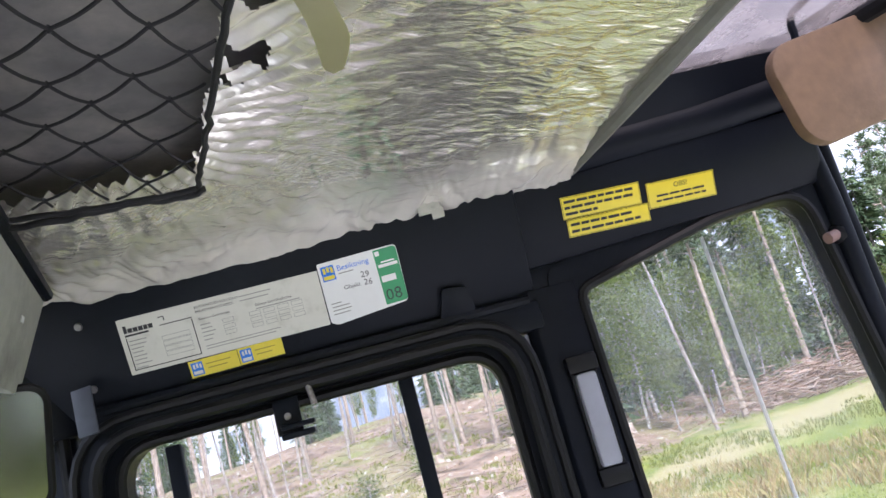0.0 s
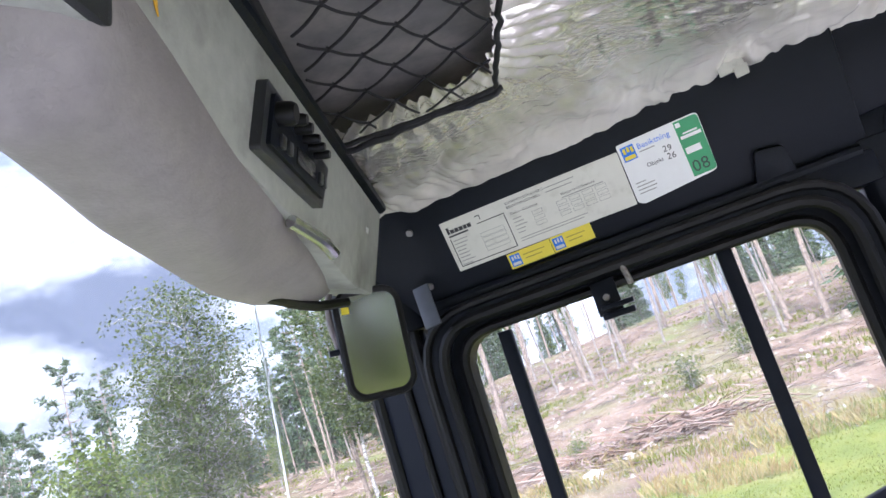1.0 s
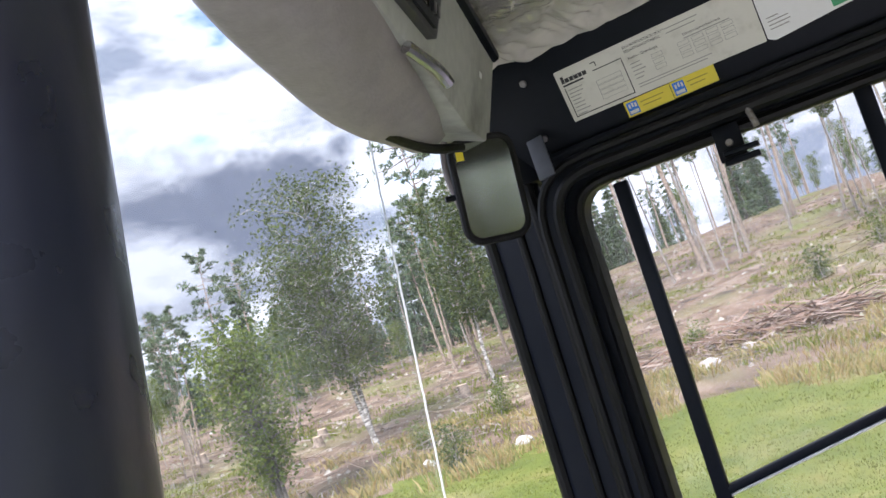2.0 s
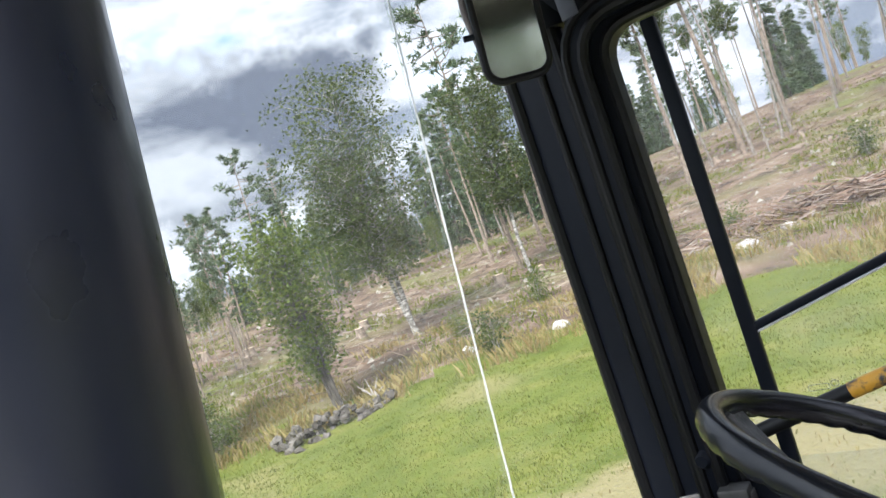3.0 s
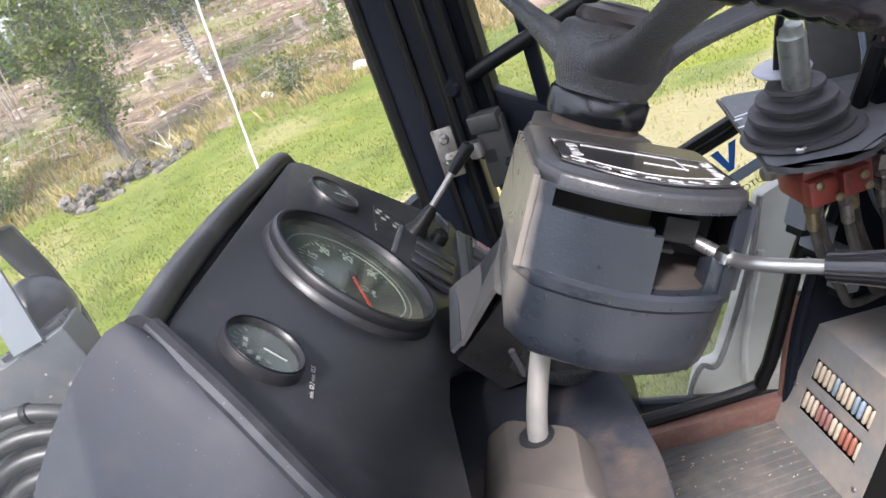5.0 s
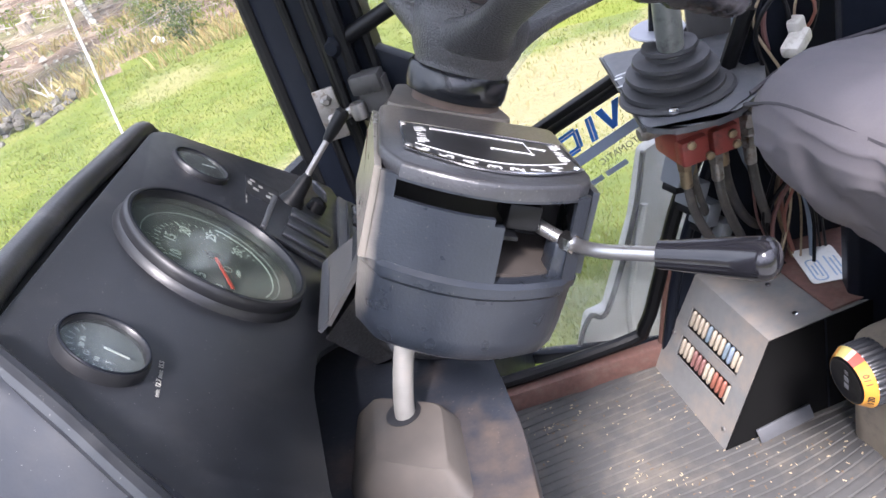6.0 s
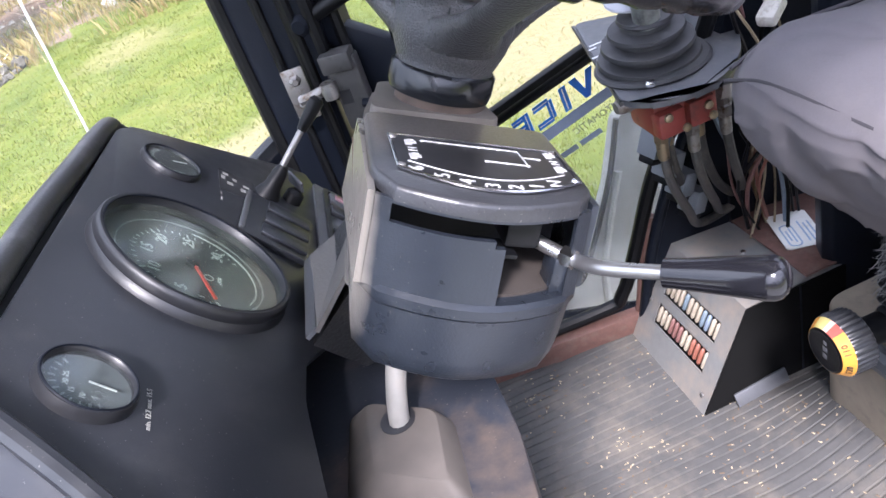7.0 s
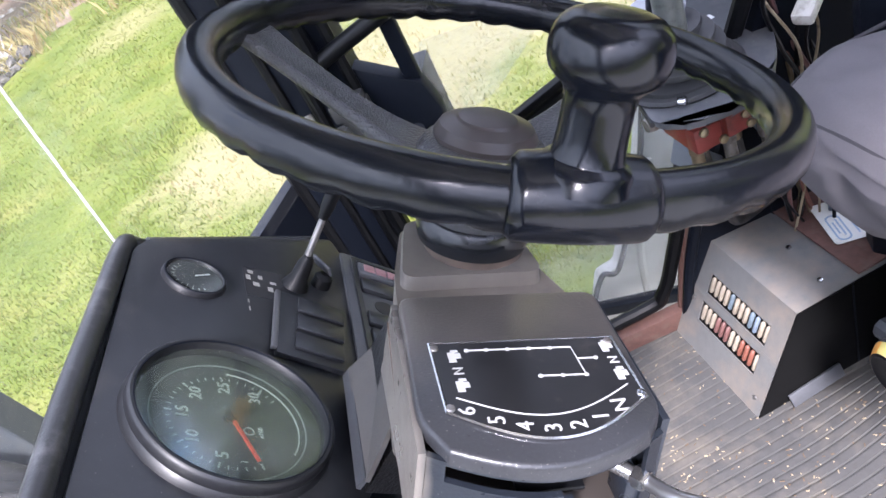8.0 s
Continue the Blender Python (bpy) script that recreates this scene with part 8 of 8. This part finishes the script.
PALEBARK = bark("pale_bark", ((0.32, (0.13, 0.108, 0.09)), (0.6, (0.25, 0.225, 0.197))), 8, 0.5)
LEAF = leafmat("rowan_leaf", ((0.055, 0.085, 0.014), (0.095, 0.135, 0.024), (0.15, 0.185, 0.042)), 0.5, 0.45)
BIRCHLEAF = leafmat("birch_leaf", ((0.036, 0.056, 0.015), (0.062, 0.086, 0.022), (0.105, 0.130, 0.038)), 0.55, 0.40)
NEEDLE = leafmat("pine_needle", ((0.045, 0.075, 0.038), (0.085, 0.122, 0.060), (0.135, 0.17, 0.09)), 0.6, 0.15)
FIR = leafmat("spruce_needle", ((0.030, 0.058, 0.028), (0.058, 0.092, 0.042), (0.095, 0.13, 0.06)), 0.6, 0.15)


def add_leaf(vs, fs, p, s, r):
    """One small leaf: a bent rhomb turned at random."""
    d = Vector((r.gauss(0, 1), r.gauss(0, 1), r.gauss(0, 0.7))).normalized()
    w = d.cross(Vector((r.gauss(0, 1), r.gauss(0, 1), r.gauss(0, 1)))).normalized()
    k = len(vs)
    vs += [tuple(p - d * s), tuple(p + w * s * 0.5), tuple(p + d * s), tuple(p - w * s * 0.5)]
    fs += [(k, k + 1, k + 2), (k, k + 2, k + 3)]


def broadleaf(seed, height, first, spread, limbs, leaves, leaf, stems=1, lean=0.0, clump=0.35):
    """Trunk points, limbs and crown leaves of a broad-leaved tree."""
    r = random.Random(seed)
    wood, lv, lf = [], [], []
    tips = []
    for sidx in range(stems):
        off = Vector((r.uniform(-0.15, 0.15), r.uniform(-0.15, 0.15), 0)) if stems > 1 else Vector()
        lx, ly = lean + r.uniform(-0.10, 0.10), r.uniform(-0.10, 0.10)
        hh = height * (1 if sidx == 0 else r.uniform(0.7, 0.95))
        trunk = [off + Vector((lx * z + 0.12 * noise.noise(Vector((z * 0.5, seed, sidx))), ly * z + 0.12 * noise.noise(Vector((z * 0.5, seed + 5, sidx))), z)) for z in [hh * i / 12 for i in range(13)]]
        r0 = 0.010 * height + 0.012
        wood.append(tube(trunk, r0, 8, radii=[r0 * (1 - 0.93 * i / 12) for i in range(13)]))
        for k in range(limbs):
            t = first + (1 - first) * (k + r.random()) / limbs
            i = min(11, int(t * 12))
            base = trunk[i].lerp(trunk[i + 1], t * 12 - i)
            a = r.uniform(0, 6.3)
            ln = spread * (0.35 + 0.65 * math.sin(math.pi * min(1, 0.25 + 0.75 * (1 - (t - first) / (1 - first)))) ** 0.8) * r.uniform(0.6, 1.15)
            up = r.uniform(0.4, 0.9)
            pts = [base + Vector((math.cos(a) * ln * u, math.sin(a) * ln * u, ln * up * u - 0.30 * ln * u * u)) + 0.05 * ln * Vector((r.gauss(0, 1), r.gauss(0, 1), r.gauss(0, 1))) * (u > 0) for u in (0, 0.3, 0.6, 0.85, 1.0)]
            rr = r0 * 0.38 * (1 - t * 0.6)
            wood.append(tube(pts, rr, 5, radii=[rr, rr * 0.7, rr * 0.5, rr * 0.3, rr * 0.15]))
            tips += [(p, ln) for p in pts[1:]] * 2
            for _ in range(3):
                q = pts[r.randrange(1, 4)]
                e = q + ln * 0.35 * Vector((r.gauss(0, 0.7), r.gauss(0, 0.7), r.uniform(-0.3, 0.7)))
                wood.append(tube([q, q.lerp(e, 0.5) + Vector((0, 0, 0.03)), e], rr * 0.3, 4, radii=[rr * 0.4, rr * 0.3, rr * 0.1]))
                tips += [(e, ln), (q.lerp(e, 0.6), ln)]
        tips.append((trunk[-1], spread * 0.5))
        tips.append((trunk[-2], spread * 0.5))
    for _ in range(leaves):
        p, ln = tips[r.randrange(len(tips))]
        add_leaf(lv, lf, p + clump * Vector((r.gauss(0, 0.6), r.gauss(0, 0.6), r.gauss(0, 0.55))), leaf * r.uniform(0.6, 1.3), r)
    return join(*wood), lv, lf


def pine(seed, height, first, spread, tufts, trunk_r, spray=1.7):
    """A tall pine: bare trunk, crown of needle tufts in the upper part."""
    r = random.Random(seed)
    wood, lv, lf = [], [], []
    bend = r.uniform(-0.02, 0.02)
    trunk = [Vector((bend * z + 0.06 * noise.noise(Vector((z * 0.3, seed, 0))), 0.06 * noise.noise(Vector((z * 0.3, seed, 4))), z)) for z in [height * i / 10 for i in range(11)]]
    wood.append(tube(trunk, trunk_r, 7, radii=[trunk_r * (1 - 0.88 * i / 10) for i in range(11)]))
    nl = 26
    for k in range(nl):
        t = first + (1 - first) * (k + r.random()) / nl
        i = min(9, int(t * 10))
        base = trunk[i].lerp(trunk[i + 1], t * 10 - i)
        a = r.uniform(0, 6.3)
        u0 = (t - first) / (1 - first)
        ln = spread * (0.25 + 0.9 * math.sin(math.pi * (0.12 + 0.80 * (1 - u0)))) * r.uniform(0.5, 1.1)
        e = base + Vector((math.cos(a) * ln, math.sin(a) * ln, ln * r.uniform(-0.10, 0.45)))
        mid = base.lerp(e, 0.55) + Vector((0, 0, -0.06 * ln))
        wood.append(tube([base, mid, e], 0.02, 4, radii=[trunk_r * 0.28, trunk_r * 0.18, trunk_r * 0.06]))
        for _ in range(tufts):
            p = mid.lerp(e, r.random() ** 0.7) + ln * 0.16 * Vector((r.gauss(0, 1), r.gauss(0, 1), r.gauss(0.2, 0.6)))
            for _j in range(5):
                d = Vector((math.cos(a), math.sin(a), 0.5)) * 0.6 + Vector((r.gauss(0, 1), r.gauss(0, 1), r.gauss(0.3, 0.8)))
                d.normalize()
                s = r.uniform(0.14, 0.30) * spray
                w = d.cross(Vector((r.gauss(0, 1), r.gauss(0, 1), r.gauss(0, 1)))).normalized() * 0.032 * spray
                n = len(lv)
                lv += [tuple(p - w), tuple(p + w), tuple(p + d * s)]
                lf.append((n, n + 1, n + 2))
    for k in range(5):
        t = first * r.uniform(0.35, 0.98)
        i = min(9, int(t * 10))
        base = trunk[i].lerp(trunk[i + 1], t * 10 - i)
        a = r.uniform(0, 6.3)
        wood.append(tube([base, base + 0.5 * spread * r.uniform(0.3, 0.8) * Vector((math.cos(a), math.sin(a), 0.1))], 0.012, 4))
    return join(*wood), lv, lf


def spruce(seed, height, spread, whorls, per, spray=1.0):
    """A spruce clothed to the ground: drooping boughs of needle sprays."""
    r = random.Random(seed)
    wood, lv, lf = [], [], []
    wood.append(tube([(0, 0, height * i / 8) for i in range(9)], 0.1, 7, radii=[0.018 * height * (1 - 0.95 * i / 8) for i in range(9)]))
    for k in range(whorls):
        t = 0.05 + 0.95 * (k + r.random() * 0.6) / whorls
        z = height * t
        ln0 = spread * (1 - t) ** 0.85 + 0.12
        for j in range(7):
            a = r.uniform(0, 6.3)
            ln = ln0 * r.uniform(0.6, 1.15)
            base, e = Vector((0, 0, z)), Vector((math.cos(a) * ln, math.sin(a) * ln, z - ln * r.uniform(0.15, 0.5)))
            wood.append(tube([base, e], 0.01, 3, radii=[0.02, 0.006]))
            for _ in range(per):
                u = 0.15 + 0.85 * r.random() ** 0.8
                p = base.lerp(e, u) + Vector((r.gauss(0, 0.08), r.gauss(0, 0.08), r.gauss(-0.04, 0.06))) * ln0
                d = Vector((math.cos(a) + r.gauss(0, 0.6), math.sin(a) + r.gauss(0, 0.6), r.uniform(-0.9, 0.15))).normalized()
                s = r.uniform(0.10, 0.26) * spray
                w = d.cross(Vector((r.gauss(0, 1), r.gauss(0, 1), 1))).normalized() * 0.04 * spray
                n = len(lv)
                lv += [tuple(p - w), tuple(p + w), tuple(p + d * s)]
                lf.append((n, n + 1, n + 2))
    return join(*wood), lv, lf


def tree(name, made, barkm, leafm, label, category="tree", group=""):
    wood, lv, lf = made
    t = thing(name, label, category, None, group)
    part("trunk", wood, barkm, t, smooth=60)
    cr = new("crown", meshed("crown", lv, lf, leafm))
    cr.parent = t
    return t


def plant(t, x, y, s=1.0, turn=0.0, lean=(0, 0)):
    t.matrix_basis = tr(x, y, land(x, y) - 0.08) @ rot("X", lean[0]) @ rot("Y", lean[1]) @ rot("Z", turn) @ Matrix.Diagonal((s, s, s, 1))
    return t


plant(tree("rowan_tree", broadleaf(3, 3.9, 0.26, 0.95, 34, 6800, 0.050, stems=3, lean=-0.10, clump=0.27), DARKBARK, LEAF, "bright green rowan with slender stems by the stones", group="trees at the field edge"), -5.45, 14.0)
plant(tree("birch_tree", broadleaf(11, 7.4, 0.33, 1.95, 60, 16000, 0.055, stems=2, lean=-0.11, clump=0.33), BIRCHBARK, BIRCHLEAF, "large grey-green birch with a white trunk", group="trees at the field edge"), -4.71, 19.5)
plant(tree("birch_tree", broadleaf(17, 6.8, 0.36, 1.35, 40, 10500, 0.062, stems=1, lean=-0.03, clump=0.40), BIRCHBARK, BIRCHLEAF, "slim birch with a thin crown behind the larger one", group="trees at the field edge"), -1.50, 25.6)
plant(tree("spruce_tree", spruce(5, 8.6, 2.3, 44, 130, 0.80), DARKBARK, FIR, "dark green spruce clothed to the ground", group="trees at the field edge"), -9.6, 10.9)
plant(tree("spruce_tree", spruce(8, 4.6, 1.5, 24, 80, 0.80), DARKBARK, FIR, "smaller dark spruce beside the field", group="trees at the field edge"), -11.3, 12.6)
for k, (x, y, s) in enumerate(((-2.1, 14.6, 0.55), (-8.0, 13.2, 0.6), (-7.2, 12.4, 0.45), (-9.0, 14.5, 0.7), (-6.6, 16.5, 0.5), (-1.2, 19.0, 0.5), (1.6, 20.5, 0.5), (4.2, 19.5, 0.45), (-3.2, 17.4, 0.4), (9.5, 24.0, 0.6), (13.0, 27.0, 0.7), (22.0, 27.0, 0.9), (18.0, 23.5, 0.7))):
    me = tree("bush", broadleaf(30 + k, 1.8, 0.05, 0.75, 14, 900, 0.07, stems=3, clump=0.25), GREYBARK, LEAF if k % 3 else BIRCHLEAF, "low green leafy bush in dry grass", "bush", "bushes on the slope")
    plant(me, x, y, s)

snag = thing("dead_branch", "bleached dead branch standing by the stone pile", "branch", tr(-4.62, 13.75, land(-4.62, 13.75)))
part("stem", join(*[tube([Vector((0, 0, 0.05)), Vector((0.5 * dx, 0.5 * dy, 0.5 * dz + 0.05)), Vector((dx, dy, dz))], 0.02, 6, radii=[0.026, 0.018, 0.006]) for dx, dy, dz in ((-0.32, 0.1, 0.36), (-0.08, 0.0, 0.48), (0.14, 0.1, 0.42), (0.26, -0.1, 0.24), (-0.19, -0.1, 0.28))]), bark("bleached_wood", ((0.35, (0.24, 0.21, 0.175)), (0.6, (0.38, 0.35, 0.31))), 20, 1.0), snag)
pines = [tree("pine_tree", pine(40, 15.0, 0.50, 1.7, 15, 0.15), PINEBARK, NEEDLE, "tall pine with a bare trunk and thin crown", group="pines on the slope"),
         tree("pine_tree", pine(41, 13.0, 0.55, 1.4, 14, 0.13), PINEBARK, NEEDLE, "tall pine with a bare trunk and thin crown", group="pines on the slope"),
         tree("pine_tree", pine(42, 17.0, 0.62, 1.8, 15, 0.16), PINEBARK, NEEDLE, "tall pine with a bare trunk and thin crown", group="pines on the slope")]
slim = [tree("bare_trunk", pine(50, 12.0, 0.80, 0.8, 7, 0.085), PALEBARK, NEEDLE, "thin pale trunk with a small tuft on top", group="thin trunks on the slope"),
        tree("bare_trunk", pine(51, 9.5, 0.82, 0.7, 6, 0.075), PALEBARK, BIRCHLEAF, "thin pale trunk with a small tuft on top", group="thin trunks on the slope")]
firs = [tree("spruce_tree", spruce(60, 10.0, 2.0, 24, 14, 2.6), DARKBARK, FIR, "dark spruce in the edge of the wood", group="spruces of the wood"),
        tree("spruce_tree", spruce(61, 13.0, 2.3, 26, 14, 2.6), DARKBARK, FIR, "dark spruce in the edge of the wood", group="spruces of the wood")]
leafy = tree("young_birch", broadleaf(70, 7.0, 0.25, 1.4, 24, 2200, 0.11, stems=1, clump=0.45), BIRCHBARK, LEAF, "young green birch in the edge of the wood", group="young birches of the wood")


def spot(t, x, y, s, turn, lean=(0, 0)):
    copy_thing(t, tr(x, y, land(x, y) - 0.1) @ rot("X", lean[0]) @ rot("Y", lean[1]) @ rot("Z", turn) @ Matrix.Diagonal((s, s, s, 1)))


# single trees whose feet the walk shows
for k, (x, y, s, lean) in enumerate(((-14.0, 28.3, 0.41, -4), (-14.4, 30.3, 0.47, 2), (-1.9, 27.4, 0.63, -3), (-12.9, 31.0, 0.56, 1), (-3.4, 33.0, 0.62, -1), (-0.6, 38.0, 0.62, 2), (6.1, 34.6, 0.85, -2), (14.5, 46.0, 1.1, 0), (20.0, 52.0, 1.0, 2), (-9.5, 36.0, 0.45, 1), (27.5, 60.0, 1.0, 0), (-12.0, 44.0, 0.42, 0))):
    spot(pines[k % 3], x, y, s, k * 77, (0, lean))
for k, (x, y, s, lean) in enumerate(((9.4, 35.6, 1.0, -5), (11.4, 37.7, 1.0, 4), (12.6, 40.0, 1.0, -3), (8.0, 38.0, 0.9, -6), (16.5, 44.0, 1.0, 3), (19.0, 41.0, 0.9, -2), (23.0, 48.0, 1.0, 2), (17.8, 36.0, 0.8, -3))):
    spot(slim[k % 2], x, y, s, k * 51, (0, lean))
for k in range(60):
    r, a = 30 * (85 / 30.0) ** rnd.random(), rnd.uniform(-0.25, 1.15)
    spot(slim[k % 2] if k % 3 else pines[k % 3], r * math.sin(a), r * math.cos(a), rnd.uniform(0.7, 1.15) * (0.65 if a < 0.08 else 1.0), rnd.uniform(0, 360), (0, rnd.gauss(0, 3)))
for k in range(12):
    r, a = rnd.uniform(38, 70), rnd.uniform(-0.75, -0.2)
    spot(slim[k % 2] if k % 2 else pines[k % 3], r * math.sin(a), r * math.cos(a), rnd.uniform(0.38, 0.58), rnd.uniform(0, 360), (0, rnd.gauss(0, 2)))
for k in range(70):
    r, a = rnd.uniform(46, 72), rnd.uniform(-0.36, 0.10)
    spot((firs[0], leafy, firs[1], pines[1])[k % 4], r * math.sin(a), r * math.cos(a), rnd.uniform(0.42, 0.66), rnd.uniform(0, 360))
# slender pines left standing on the brow, and the wood's edge beyond it
for k, (x, y, h, lean) in enumerate(((-11.9, 20.7, 4.1, -4), (-12.4, 20.9, 3.9, 0), (-13.2, 21.3, 3.4, -3), (-13.3, 20.1, 4.0, -4), (-13.1, 26.6, 5.9, -3), (-12.0, 24.8, 5.4, -1), (-9.5, 28.4, 3.4, 0), (-4.2, 37.3, 7.9, -4), (-3.0, 49.2, 11.0, -2), (-12.8, 22.5, 3.6, 2), (-13.9, 21.6, 3.9, -2), (-11.2, 22.4, 3.3, 1))):
    spot(pines[k % 3], x, y, h / (15.0, 13.0, 17.0)[k % 3], k * 61, (0, lean))
for k in range(22):
    a, r = rnd.uniform(-0.66, -0.20), rnd.uniform(24, 38)
    spot(slim[k % 2], r * math.sin(a), r * math.cos(a), rnd.uniform(0.22, 0.34), rnd.uniform(0, 360), (0, rnd.gauss(0, 3)))
for k in range(80):
    a, r = rnd.uniform(-0.72, -0.14), rnd.uniform(40, 58)
    x, y = r * math.sin(a), r * math.cos(a)
    spot((firs[0], leafy, pines[0], leafy)[k % 4], x, y, max(0.16, (r * math.tan(radians(rnd.uniform(1.4, 3.4))) + 1.25 - land(x, y)) / (10.0, 7.0, 15.0, 7.0)[k % 4]), rnd.uniform(0, 360))
# the standing wood behind
for k in range(280):
    r, a = rnd.uniform(72, 118), rnd.uniform(-1.15, 1.35)
    spot((firs[0], pines[0], firs[1], leafy, pines[2], firs[0])[k % 6], r * math.sin(a), r * math.cos(a), rnd.uniform(0.55, 0.95) * (0.46 if a < -0.12 else 1.0), rnd.uniform(0, 360))
# nearer wood towards the rear
for k in range(110):
    a = rnd.uniform(0.62, 1.45)
    r = edge_of(a) + rnd.uniform(5, 34)
    spot((pines[0], firs[1], pines[2], leafy, slim[0], leafy, firs[0])[k % 7], r * math.sin(a), r * math.cos(a), rnd.uniform(0.8, 1.2), rnd.uniform(0, 360))
for k in range(16):
    a = rnd.uniform(0.72, 1.25)
    r = edge_of(a) + rnd.uniform(2, 6)
    spot(leafy, r * math.sin(a), r * math.cos(a), rnd.uniform(0.5, 0.95), rnd.uniform(0, 360))
for k in range(240):
    a = rnd.uniform(1.6, 4.9)
    r = rnd.uniform(30, 60)
    spot((firs[0], leafy, pines[0], leafy)[k % 4], r * math.sin(a), r * math.cos(a), rnd.uniform(0.8, 1.2), rnd.uniform(0, 360))
for k, t in enumerate(pines + slim + firs + [leafy]):
    plant(t, -30 + 7.3 * k, 84 - 2 * (k % 3), 0.8, 40 * k)

# stumps left by the felling
STUMPCUT = mat("pale_cut_wood", (0.48, 0.38, 0.26), 0.8, mix=0.2, grain=40)
proto = thing("stump", "grey-brown tree stump with a pale cut top", "stump", tr(-6.0, 24.0, land(-6.0, 24.0)), "stumps on the slope")
part("bole", lathe([(0.24, -0.1), (0.19, 0.05), (0.165, 0.15), (0.16, 0.30)], 14), PINEBARK, proto)
part("cut_face", lathe([(0.158, 0.300), (0.15, 0.304)], 14), STUMPCUT, proto)
for k in range(70):
    r, a = 20 * (60 / 20.0) ** rnd.random(), rnd.uniform(-0.7, 1.1)
    x, y = r * math.sin(a), r * math.cos(a)
    if r < edge_of(a) + 2:
        continue
    copy_thing(proto, tr(x, y, land(x, y)) @ rot("Z", rnd.uniform(0, 360)) @ Matrix.Diagonal((rnd.uniform(0.7, 1.2),) * 3 + (1,)))
